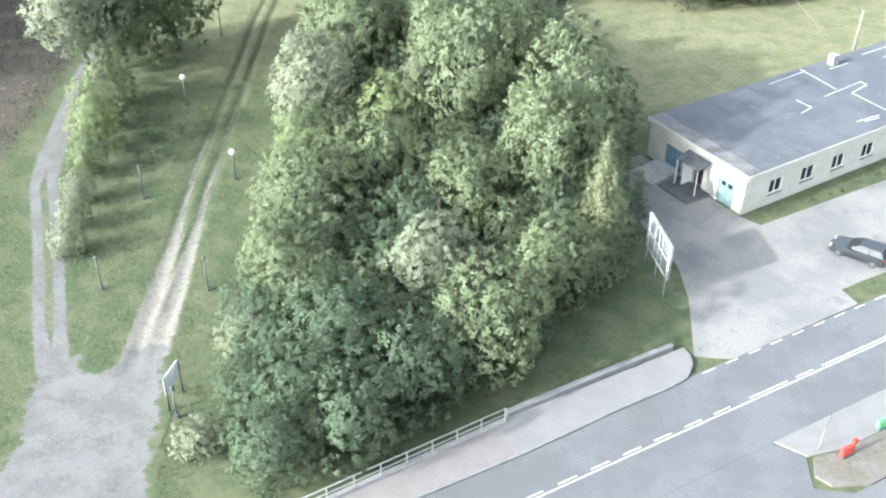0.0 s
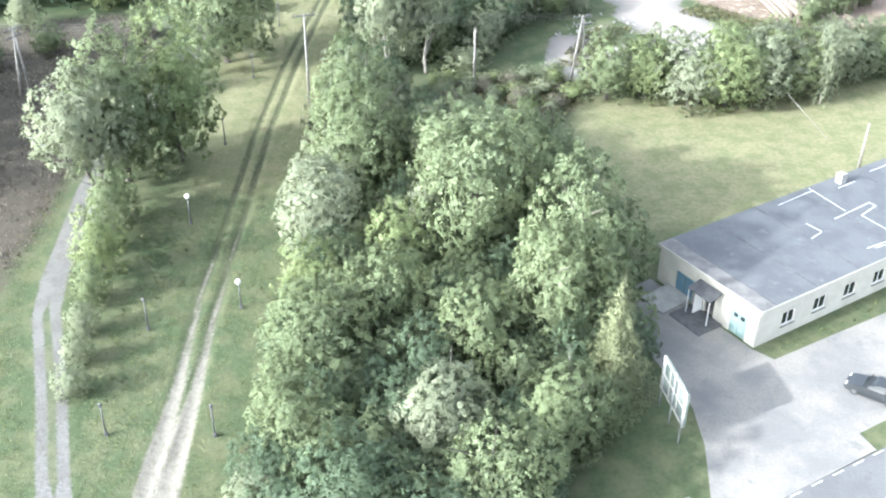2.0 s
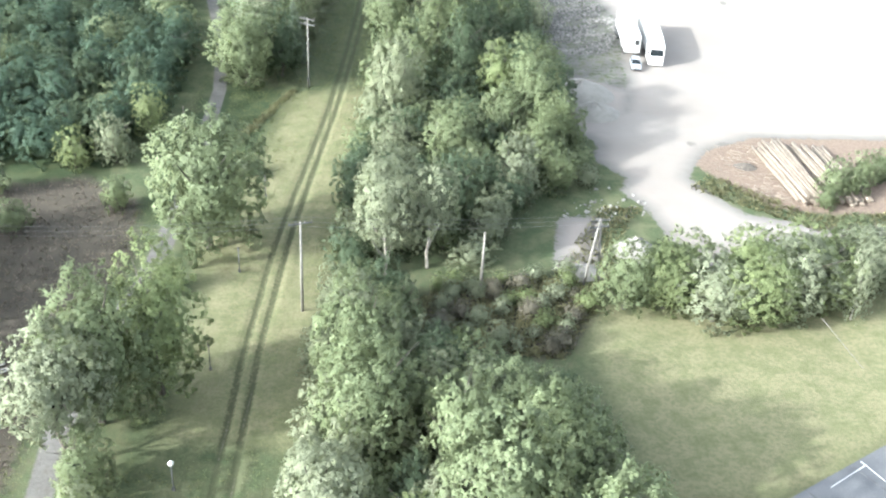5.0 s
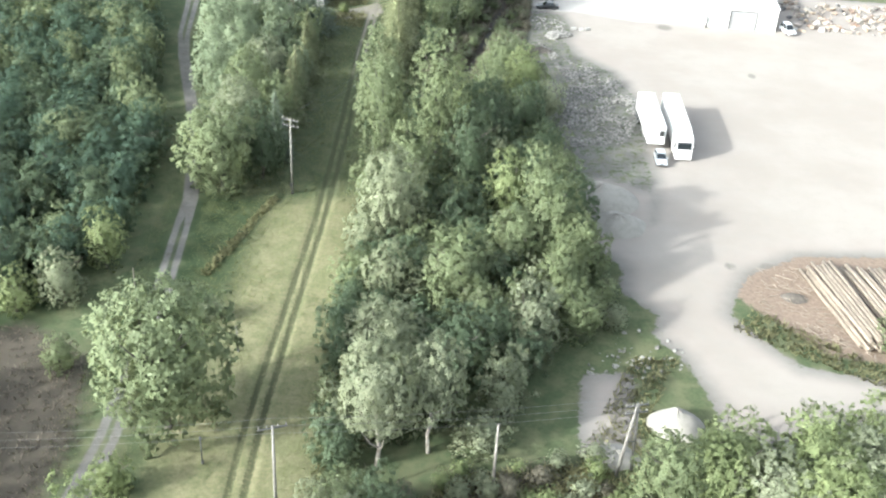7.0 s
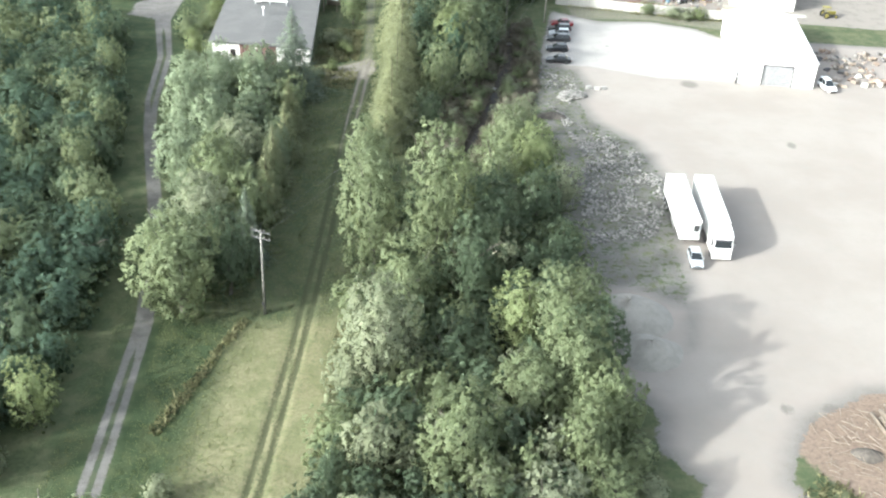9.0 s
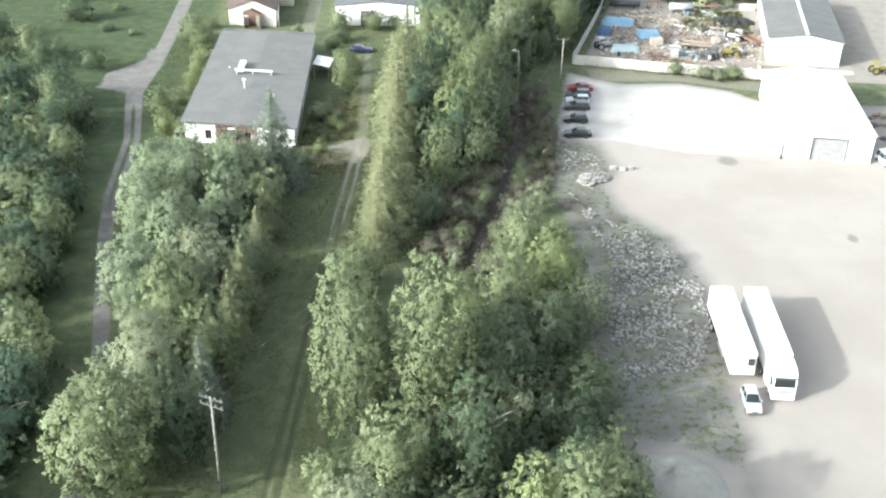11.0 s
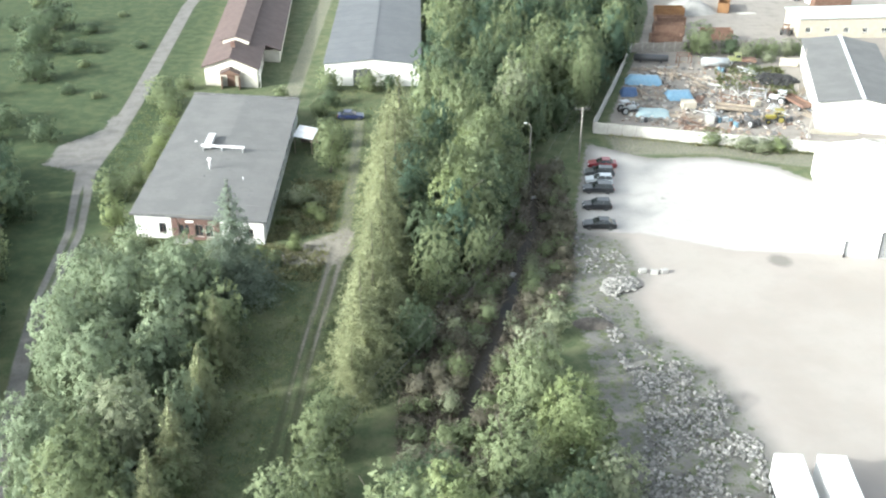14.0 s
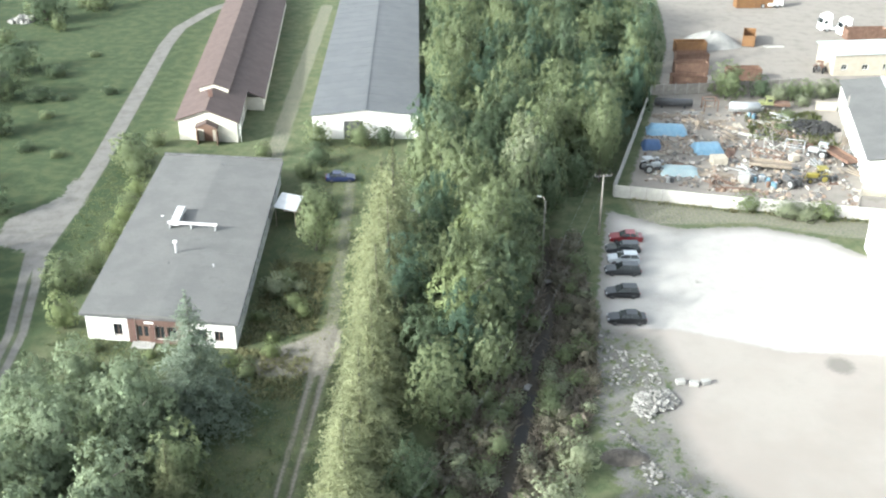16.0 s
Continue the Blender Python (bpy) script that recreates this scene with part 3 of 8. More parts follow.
flat = (gravel > -2) | (left_d > -2) | (bare > -1) | (road_v < 7) | (poly_in(GX, GY, PARKWAY) > -3)
calm = np.clip((-np.maximum.reduce([gravel, bare, left_d]) - 1.0) / 5.0, 0, 1)
GZ = np.where(flat, 0.0, np.where(GX > -62, 0.12 * wob, 0.0) + 0.15 * wob2) * calm - np.clip((2.7 - seg_dist(GX, GY, DITCH) + 1.3 * wob) / 2.7, 0, 1.2) ** 1.2 * np.interp(GY, [136, 156, 176, 200, 208], [0.7, 1.3, 1.25, 1.05, 0.8])
GZ = np.where(np.hypot(GX, GY - 150) > 400, 0.0, GZ)
GZ = GZ - np.clip(ruts, 0, 0.4) * 0.6
GZ = np.where(road_v < 4.9, -0.06, GZ)

ATTRS = {"gravel": gravel, "bare": bare, "dry": dry, "sunny": sunny, "wet": wet, "lot": lot_d, "white": white_d, "stain": stain_d, "rut": ruts, "lush_shade": lush_shade_d, "storage": yardn_d, "left": left_side, "left_w": left_w, "left_mid": left_mid, "bark": poly_in(GX, GY, ISLE_BARK)}


def ground_material():
    m, nt, bsdf = fresh("ground_cover")
    pos = nt.nodes.new("ShaderNodeNewGeometry").outputs["Position"]

    def attr(name):
        n = nt.nodes.new("ShaderNodeAttribute")
        n.attribute_name = name
        return n.outputs["Fac"]

    edge = noise_fac(nt, pos, 0.9, 6, 0.0, 1.0, 0.7)[1]
    edge = maths(nt, "MULTIPLY", maths(nt, "SUBTRACT", edge, 0.5), 2.6)
    fine_edge = maths(nt, "MULTIPLY", maths(nt, "SUBTRACT", noise_fac(nt, pos, 3.2, 5, 0, 1, 0.7)[1], 0.5), 0.7)
    tuft, tuft_raw = noise_fac(nt, pos, 2.2, 6, 0.38, 0.66, 0.75)
    broad, _ = noise_fac(nt, pos, 0.11, 4, 0.38, 0.62)
    streak, _ = noise_fac(nt, pos, 0.45, 5, 0.40, 0.64)
    grass = mix_rgb(nt, broad, (0.066, 0.088, 0.044), (0.088, 0.103, 0.053))
    grass = mix_rgb(nt, maths(nt, "MULTIPLY", tuft, 0.75), grass, (0.046, 0.062, 0.031))
    grass = mix_rgb(nt, maths(nt, "MULTIPLY", streak, 0.5), grass, (0.132, 0.132, 0.078))
    hay = mix_rgb(nt, streak, (0.210, 0.198, 0.118), (0.154, 0.160, 0.086))
    hay = mix_rgb(nt, maths(nt, "MULTIPLY", tuft, 0.6), hay, (0.098, 0.112, 0.054))
    col = mix_rgb(nt, ramp(nt, maths(nt, "ADD", attr("sunny"), maths(nt, "MULTIPLY", edge, 1.6)), -2.0, 2.0), grass, hay)
    # darker green for the lush meadow and for the shaded unmown strip
    col = mix_rgb(nt, ramp(nt, maths(nt, "ADD", attr("lush_shade"), edge), -2.0, 3.0), col, mix_rgb(nt, streak, (0.034, 0.052, 0.024), (0.058, 0.072, 0.034)))
    heath = mix_rgb(nt, streak, (0.062, 0.052, 0.043), (0.084, 0.070, 0.057))
    heath = mix_rgb(nt, maths(nt, "MULTIPLY", tuft, 0.5), heath, (0.058, 0.060, 0.038))
    col = mix_rgb(nt, ramp(nt, maths(nt, "ADD", attr("dry"), maths(nt, "MULTIPLY", edge, 2.0)), -1.2, 1.2), col, heath)
    # ruts: darker soil, with the shadow inside them mixed into the colour
    col = mix_rgb(nt, maths(nt, "MULTIPLY", ramp(nt, maths(nt, "ADD", attr("rut"), fine_edge), -0.05, 0.25), 0.85), col, (0.046, 0.052, 0.027))
    soil = mix_rgb(nt, tuft, (0.225, 0.207, 0.178), (0.158, 0.146, 0.122))
    col = mix_rgb(nt, ramp(nt, maths(nt, "ADD", attr("bare"), fine_edge), -0.16, 0.22), col, soil)
    litter = mix_rgb(nt, tuft, (0.215, 0.165, 0.130), (0.145, 0.112, 0.090))
    col = mix_rgb(nt, ramp(nt, maths(nt, "ADD", attr("bark"), edge), -0.4, 0.4), col, litter)
    big, _ = noise_fac(nt, pos, 0.055, 5, 0.36, 0.64)
    grit, grit_raw = noise_fac(nt, pos, 4.0, 6, 0.3, 0.7, 0.75)
    path = mix_rgb(nt, streak, (0.138, 0.131, 0.126), (0.104, 0.099, 0.094))
    earth, _ = noise_fac(nt, pos, 0.55, 6, 0.52, 0.66, 0.72)
    path = mix_rgb(nt, maths(nt, "MULTIPLY", earth, 0.75), path, (0.088, 0.082, 0.066))
    stones = mix_rgb(nt, big, (0.282, 0.254, 0.232), (0.248, 0.218, 0.196))
    trodden, _ = noise_fac(nt, pos, 0.35, 6, 0.45, 0.70, 0.7)
    stones = mix_rgb(nt, maths(nt, "MULTIPLY", trodden, 0.55), stones, (0.246, 0.224, 0.206))
    stones = mix_rgb(nt, ramp(nt, maths(nt, "ADD", attr("white"), maths(nt, "MULTIPLY", edge, 0.5)), -0.3, 0.5), stones, mix_rgb(nt, trodden, (0.345, 0.330, 0.314), (0.305, 0.290, 0.276)))
    stones = mix_rgb(nt, ramp(nt, attr("lot"), -1.0, 3.0), path, stones)
    worn_beige = mix_rgb(nt, trodden, (0.215, 0.193, 0.172), (0.158, 0.144, 0.124))
    stones = mix_rgb(nt, ramp(nt, attr("storage"), -0.6, 0.6), stones, worn_beige)
    stones = mix_rgb(nt, maths(nt, "MULTIPLY", grit, 0.25), stones, (0.24, 0.23, 0.22))
    spots, _ = noise_fac(nt, pos, 0.16, 5, 0.62, 0.74)
    stones = mix_rgb(nt, maths(nt, "MULTIPLY", spots, 0.6), stones, (0.24, 0.225, 0.205))
    stones = mix_rgb(nt, maths(nt, "MULTIPLY", ramp(nt, maths(nt, "ADD", attr("stain"), fine_edge), 0.0, 0.5), 0.7), stones, (0.125, 0.115, 0.105))
    off = maths(nt, "ABSOLUTE", attr("left"))
    rolled = ramp(nt, maths(nt, "ADD", maths(nt, "SUBTRACT", attr("left_w"), off), fine_edge), -0.12, 0.15)
    middle = ramp(nt, maths(nt, "ADD", maths(nt, "SUBTRACT", attr("left_mid"), off), maths(nt, "MULTIPLY", fine_edge, 0.8)), -0.12, 0.12)
    rolled = maths(nt, "MULTIPLY", rolled, maths(nt, "SUBTRACT", 1.0, maths(nt, "MULTIPLY", middle, 0.85)))
    open_ground = ramp(nt, maths(nt, "ADD", maths(nt, "ADD", attr("gravel"), edge), maths(nt, "MULTIPLY", fine_edge, 0.8)), -0.16, 0.22)
    col = mix_rgb(nt, maths(nt, "MAXIMUM", open_ground, rolled), col, stones)
    mud = mix_rgb(nt, tuft, (0.075, 0.070, 0.064), (0.115, 0.106, 0.097))
    col = mix_rgb(nt, ramp(nt, maths(nt, "ADD", attr("wet"), fine_edge), -0.3, 0.5), col, mud)
    nt.links.new(col, bsdf.inputs["Base Color"])
    bsdf.inputs["Roughness"].default_value = 0.95
    bsdf.inputs["Specular IOR Level"].default_value = 0.2
    bn = nt.nodes.new("ShaderNodeBump")
    bn.inputs["Strength"].default_value, bn.inputs["Distance"].default_value = 0.55, 0.16
    nt.links.new(maths(nt, "MULTIPLY", tuft_raw, maths(nt, "SUBTRACT", 1.0, maths(nt, "MULTIPLY", ramp(nt, attr("gravel"), -0.5, 0.8), 0.85))), bn.inputs["Height"])
    nt.links.new(bn.outputs["Normal"], bsdf.inputs["Normal"])
    return m


M["ground"] = ground_material()


def sheet(name, keep, lift, label, material=M["ground"]):
    """The cells of the plan that keep marks, as one sheet a little above the ground."""
    cell = keep[:-1, :-1] & keep[1:, :-1] & keep[:-1, 1:] & keep[1:, 1:]
    r, c = np.nonzero(cell)
    quads = np.stack([r * nx + c, r * nx + c + 1, (r + 1) * nx + c + 1, (r + 1) * nx + c], 1)
    used, inverse = np.unique(quads, return_inverse=True)
    co = np.stack([GX.ravel()[used], GY.ravel()[used], GZ.ravel()[used] + lift], 1)
    me = bpy.data.meshes.new(name)
    me.from_pydata(co.tolist(), [], inverse.reshape(-1, 4).tolist())
    for key, values in ATTRS.items():
        a = me.attributes.new(key, "FLOAT", "POINT")
        a.data.foreach_set("value", np.clip(values.ravel()[used], -6, 6).astype(np.float32))
    me.polygons.foreach_set("use_smooth", [True] * len(me.polygons))
    me.materials.append(material)
    return tagged(new(name, me), label, name.replace("_", " "), kind="structure")


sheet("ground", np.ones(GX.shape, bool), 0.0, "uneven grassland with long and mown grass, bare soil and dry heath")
sheet("gravel_yard", np.maximum(lot_d, yardn_d) > -1.6, 0.02, "pale dusty gravel yard with faint vehicle tracks")
sheet("dirt_track", np.maximum.reduce([left_d, poly_in(GX, GY, JUNCTION), poly_in(GX, GY, FORK)]) > -1.0, 0.025, "pale gravel track that forks between grass verges")

# ---- trees and shrubs ----
def leaf_quads(rng, centre, normal, size, droop=0.25, slim=0.62):
    """Pointed leaf sprays: arrays of centres and normals give three corners each."""
    n = len(centre)
    ref = rng.normal(size=(n, 3))
    t = np.cross(normal, ref)
    t /= np.linalg.norm(t, axis=1, keepdims=True) + 1e-9
    b = np.cross(normal, t)
    s = size[:, None]
    tip, root = centre + t * s * 0.5 - normal * s * droop, centre - t * s * 0.5
    return np.stack([root + b * s * slim * 0.6, tip, root - b * s * slim * 0.6], 1).reshape(-1, 3)


def shade_out(corners, hint, rng, spruce=False):
    """Shading directions: the crown's rounded form, the dome of each leafy clump, and some of each leaf's own tilt."""
    c = corners.reshape(-1, 3, 3)
    face = np.cross(c[:, 1] - c[:, 0], c[:, 2] - c[:, 0])
    face /= np.linalg.norm(face, axis=1, keepdims=True) + 1e-9
    mid = c.mean(axis=1)
    out = np.stack([mid[:, 0] / 16, mid[:, 1] / 16, (mid[:, 2] - 4.2) / 28], 1)
    if spruce:
        out = np.stack([mid[:, 0], mid[:, 1], 0.55 * np.hypot(mid[:, 0], mid[:, 1]) + 0.2], 1)
    out /= np.linalg.norm(out, axis=1, keepdims=True) + 1e-9
    turn = (face * out).sum(axis=1) < 0
    c[turn] = c[turn][:, [0, 2, 1]]
    face[turn] *= -1
    n = out * 0.50 + hint * 0.48 + face * 0.14 + rng.normal(size=out.shape) * 0.08
    n /= np.linalg.norm(n, axis=1, keepdims=True)
    return np.repeat(n, 3, axis=0)


def leaf_mesh(name, corners, material, shading=None):
    n = len(corners)
    me = bpy.data.meshes.new(name)
    me.vertices.add(n)
    me.vertices.foreach_set("co", corners.astype(np.float32).ravel())
    me.loops.add(n)
    me.loops.foreach_set("vertex_index", np.arange(n, dtype=np.int32))
    me.polygons.add(n // 3)
    me.polygons.foreach_set("loop_start", np.arange(0, n, 3, dtype=np.int32))
    me.update(calc_edges=True)
    if shading is not None:
        me.normals_split_custom_set_from_vertices(shading.astype(np.float32).tolist())
    me.materials.append(material)
    return me


def unit(rng, n):
    v = rng.normal(size=(n, 3))
    return v / np.linalg.norm(v, axis=1, keepdims=True)


def broad_crown(seed, clumps, per, leaf, base=0.05, lobes=1.6, spread=1.0, aspect=1.0):
    """A broadleaf crown of height 10 and radius 4: many small upright shoots on an uneven, lobed outline, with gaps between them."""
    rng = np.random.default_rng(seed)
    out, hints = [], []
    mid, up, low = 5.0, 4.6 * aspect, 4.4 * aspect
    dirs = unit(rng, clumps * 3)
    dirs = dirs[dirs[:, 2] > -0.8][:clumps]
    # a few boughs give the crown its large domes
    boughs = unit(rng, 20)
    for d in dirs:
        near = np.max(boughs @ d)
        bump = 0.62 + 0.42 * np.clip((near - 0.70) / 0.30, 0, 1) ** 0.6 + 0.20 * noise.noise(Vector(d * lobes) + Vector((seed * 3.7, 0, 0))) + 0.12 * noise.noise(Vector(d * lobes * 3.5) + Vector((seed * 1.3, 5, 0)))
        dome = d * 0.5 + (d - boughs[np.argmax(boughs @ d)] * near) * 1.9
        r = bump * (0.80 + 0.24 * rng.random() ** 0.7)
        c = np.array([d[0] * 4 * r * spread, d[1] * 4 * r * spread, mid + d[2] * r * (up if d[2] > 0 else low)])
        rc = rng.uniform(0.24, 0.50)
        k = int(per * rng.uniform(0.6, 1.4))
        q = unit(rng, k)
        q[:, 2] = np.where(q[:, 2] < -0.2, -q[:, 2], q[:, 2])
        q = q + d * 0.4
        q /= np.linalg.norm(q, axis=1, keepdims=True)
        # shoots are taller than wide
        pos = c + q * rc * rng.uniform(0.15, 1.15, (k, 1)) * np.array([0.85, 0.85, 1.35])
        nor = q * 0.7 + d * 0.4 + rng.normal(size=(k, 3)) * 0.35 + np.array([0, 0, 0.25])
        nor /= np.linalg.norm(nor, axis=1, keepdims=True)
        out.append(leaf_quads(rng, pos, nor, leaf * rng.uniform(0.55, 1.35, k), 0.25, 0.58))
        h = q * 0.55 + dome
        hints.append(h / np.linalg.norm(h, axis=1, keepdims=True))
    # sparse large sprays inside the shell close the view through the crown
    m = int(clumps * 1.5)
    d = unit(rng, m)
    pos = d * rng.uniform(0.42, 0.70, (m, 1)) * np.array([4 * spread, 4 * spread, up]) + np.array([0, 0, mid])
    out.append(leaf_quads(rng, pos, d, leaf * rng.uniform(2.0, 3.2, m)))
    hints.append(d)
    v = np.concatenate(out)
    reach = np.percentile(np.hypot(v[:, 0], v[:, 1]), 97)
    lo, hi = np.percentile(v[:, 2], 0.5), v[:, 2].max()
    v[:, :2] *= 4 * spread / reach
    v[:, 2] = 10 * (base + (1 - base) * (v[:, 2] - lo) / (hi - lo))
    return v, np.concatenate(hints)


def trunk_geo(seed, top=0.62, r=0.20, limbs=7):
    rng = random.Random(seed)
    bend = [(rng.uniform(-0.25, 0.25) * i, rng.uniform(-0.25, 0.25) * i) for i in range(5)]
    pts = [(bend[i][0], bend[i][1], 10 * top * i / 4) for i in range(5)]
    rows = [(pts, [r * (1.25 - 0.24 * i) for i in range(5)], 7)]
    for k in range(limbs):
        i = rng.choice((1, 2, 3, 3, 4))
        a, reach = rng.uniform(0, 6.28), rng.uniform(1.4, 3.0)
        p = Vector(pts[i])
        q = p + Vector((math.cos(a) * reach * 0.5, math.sin(a) * reach * 0.5, rng.uniform(0.5, 1.3)))
        e = p + Vector((math.cos(a) * reach, math.sin(a) * reach, rng.uniform(1.2, 2.6)))
        rows.append(([p, q, e], [r * 0.45, r * 0.3, r * 0.1], 5))
    return tubes(rows)


def spruce_crown(seed, whorls=26, per=40, leaf=0.50, radius=4.0):
    """A conifer of height 10: whorls of drooping sprays that taper to a tip."""
    rng = np.random.default_rng(seed)
    out = []
    for w in range(whorls):
        f = w / whorls
        z = 0.7 + 9.1 * f
        reach = radius * (1 - f) ** 0.9 * rng.uniform(0.82, 1.12) + 0.18
        n = max(5, int(11 * (1 - f) + 4))
        for k in range(n):
            a = 2 * math.pi * (k + rng.random() * 0.7) / n + w
            length = reach * rng.uniform(0.65, 1.1)
            m = max(3, int(per * length / 3.0))
            u = rng.random(m) ** 0.7
            side = rng.normal(size=m) * 0.17 * length * (1.1 - u * 0.7)
            pos = np.stack([np.cos(a) * u * length - np.sin(a) * side, np.sin(a) * u * length + np.cos(a) * side,
                            z + 0.55 * (1 - f) * u - 0.62 * length * 0.42 * u ** 2 + rng.normal(size=m) * 0.08], 1)
            nor = np.stack([np.cos(a) * 0.45 + rng.normal(size=m) * 0.3, np.sin(a) * 0.45 + rng.normal(size=m) * 0.3, np.ones(m)], 1)
            nor /= np.linalg.norm(nor, axis=1, keepdims=True)
            out.append(leaf_quads(rng, pos, nor, leaf * rng.uniform(0.6, 1.2, m), 0.3, 0.42))
    tip = np.stack([np.zeros(14), np.zeros(14), np.linspace(9.0, 10.0, 14)], 1)
    out.append(leaf_quads(rng, tip, unit(rng, 14), np.full(14, 0.35)))
    v = np.concatenate(out)
    h = unit(rng, len(v) // 3) * 0.8 + np.array([0, 0, 0.5])
    return v, h


CROWN, TRUNK = {}, {}
HINT = {}
for key, count, args in (("big", 6, dict(clumps=560, per=18, leaf=0.36, base=0.06, aspect=1.25)), ("mid", 6, dict(clumps=350, per=17, leaf=0.38, base=0.04, lobes=2.2, aspect=1.15)),
                         ("high", 3, dict(clumps=430, per=19, leaf=0.38, base=0.36, lobes=2.0, aspect=0.95)), ("scrub", 5, dict(clumps=190, per=12, leaf=0.52, base=0.0, lobes=2.4)), ("slim", 4, dict(clumps=420, per=16, leaf=0.39, base=0.05, lobes=2.6, aspect=1.6)),
                         ("tall", 3, dict(clumps=680, per=17, leaf=0.36, base=0.06, lobes=2.4, aspect=2.3)), ("far", 5, dict(clumps=230, per=14, leaf=0.50, base=0.04, lobes=2.2, aspect=1.2))):
    made = [broad_crown(101 * (i + 1) + len(key), **args) for i in range(count)]
    CROWN[key], HINT[key] = [m[0] for m in made], [m[1] for m in made]
made = [spruce_crown(7 + i) for i in range(4)]
CROWN["spruce"], HINT["spruce"] = [m[0] for m in made], [m[1] for m in made]
LEAF_MESH = {}
SHADE = {k: [shade_out(v, HINT[k][i], np.random.default_rng(i), k == "spruce") for i, v in enumerate(vs)] for k, vs in CROWN.items()}
for i in range(4):
    TRUNK[i] = trunk_geo(40 + i)
TRUNK["spruce"] = tubes([([(0, 0, 0), (0.05, 0, 4), (0, 0.04, 9.6)], [0.2, 0.14, 0.03], 7)])
TRUNK_MESH = {}


def tree(name, x, y, h, r, kind, tone, label, turn, category="tree", group="", pick=0, bark="bark", z=0.0):
    """A tree of height h and crown radius r: tapered trunk with limbs, leafy crown."""
    n = len(CROWN[kind])
    key = (kind, pick % n, tone)
    if key not in LEAF_MESH:
        LEAF_MESH[key] = leaf_mesh("crown", CROWN[kind][pick % n], LEAF[tone], SHADE[kind][pick % n])
    tk = ("spruce" if kind == "spruce" else pick % 4, bark)
    if tk not in TRUNK_MESH:
        v, f = TRUNK[tk[0]]
        me = bpy.data.meshes.new("trunk")
        me.from_pydata([tuple(p) for p in v], [], f)
        me.materials.append(M[bark])
        TRUNK_MESH[tk] = me
    e = thing(name, x, y, z - 0.05, turn, label, category, group)
    e.scale = (r / 4.0, r / 4.0, h / 10.0)
    for nm, me in (("trunk", TRUNK_MESH[tk]), ("crown", LEAF_MESH[key])):
        new(nm, me).parent = e
    return e


LOOKS = {"green": "leafy green deciduous tree with a rounded crown", "pale": "grey-green willow with a soft uneven crown", "willow": "silvery green willow with a broad soft crown", "bright": "light green young deciduous tree in leaf",
         "dark": "dark green deciduous tree in a thicket", "deep": "very dark green bushy tree in a scrub wood", "needle": "yellow-green larch-like conifer in a row", "needle_dark": "dark green spruce with a pointed tip",
         "brush": "dry brown weeds in a tangle"}
rnd = random.Random(5)
placed = []


def put(x, y, h, r, kind="big", tone="green", label="", name="tree", group="", bark="bark", category="tree"):
    placed.append((x, y, r))
    a = (h / 10) / (r / 4)
    if kind in ("big", "mid") and a > 1.45:
        kind = "slim" if a < 2.0 else "tall"
    if y > 205 and kind in ("big", "mid", "slim"):
        kind = "far"
    tree(name, x, y, h, r, kind, tone, label or LOOKS[tone], rnd.uniform(0, 360), category, group, rnd.randrange(60), bark)


rest = {}


def fill(outline, gap, heights, radii, tones, kinds, tries, group, name="tree", category="tree", label="", clear=0.62, most=999, stuff=""):
    """Trees at uneven spacing inside an outline, clear of those that stand; past a number they go into one joined thicket."""
    x0, x1, y0, y1 = min(p[0] for p in outline), max(p[0] for p in outline), min(p[1] for p in outline), max(p[1] for p in outline)
    found = []
    for _ in range(tries):
        x, y = rnd.uniform(x0, x1), rnd.uniform(y0, y1)
        r = rnd.uniform(*radii)
        if any(math.hypot(x - a, y - b) < max(gap, clear * (r + c)) for a, b, c in placed) or poly_in(np.array(x), np.array(y), outline) < 0:
            continue
        placed.append((x, y, r))
        found.append((x, y, rnd.uniform(*heights), r))
    found.sort(key=lambda f: -f[2] + 0.03 * abs(f[0]))
    for i, (x, y, h, r) in enumerate(found):
        if i < most:
            placed.remove((x, y, r))
            put(x, y, h, r, rnd.choice(kinds), rnd.choice(tones), label, name, group, category=category)
        else:
            rest.setdefault((stuff, rnd.choice(tones)), []).append((x, y, h, r))


def thicket():
    for (nm, tone), rows in rest.items():
        g = np.random.default_rng(len(rows))
        out, shading = [], []
        for x, y, h, r in rows:
            pick = int(g.integers(4))
            q = THIN[pick]
            a = g.uniform(0, 6.28)
            m = np.array([[math.cos(a), -math.sin(a), 0], [math.sin(a), math.cos(a), 0], [0, 0, 1]])
            out.append((q * np.array([r / 4, r / 4, h / 10])) @ m.T + np.array([x, y, 0]))
            shading.append(THIN_SHADE[pick] @ m.T)
        tagged(new(nm, leaf_mesh(nm, np.concatenate(out), LEAF[tone], np.concatenate(shading))), "dense leafy undergrowth of young %s trees" % {"pale": "grey-green", "dark": "dark green"}.get(tone, "green"), "undergrowth", kind="stuff")


THIN_MADE = [broad_crown(900 + i, 95, 12, 0.66, 0.0, 2.4) for i in range(4)]
THIN = [m[0] for m in THIN_MADE]
THIN_SHADE = [shade_out(v, h, np.random.default_rng(60)) for v, h in THIN_MADE]
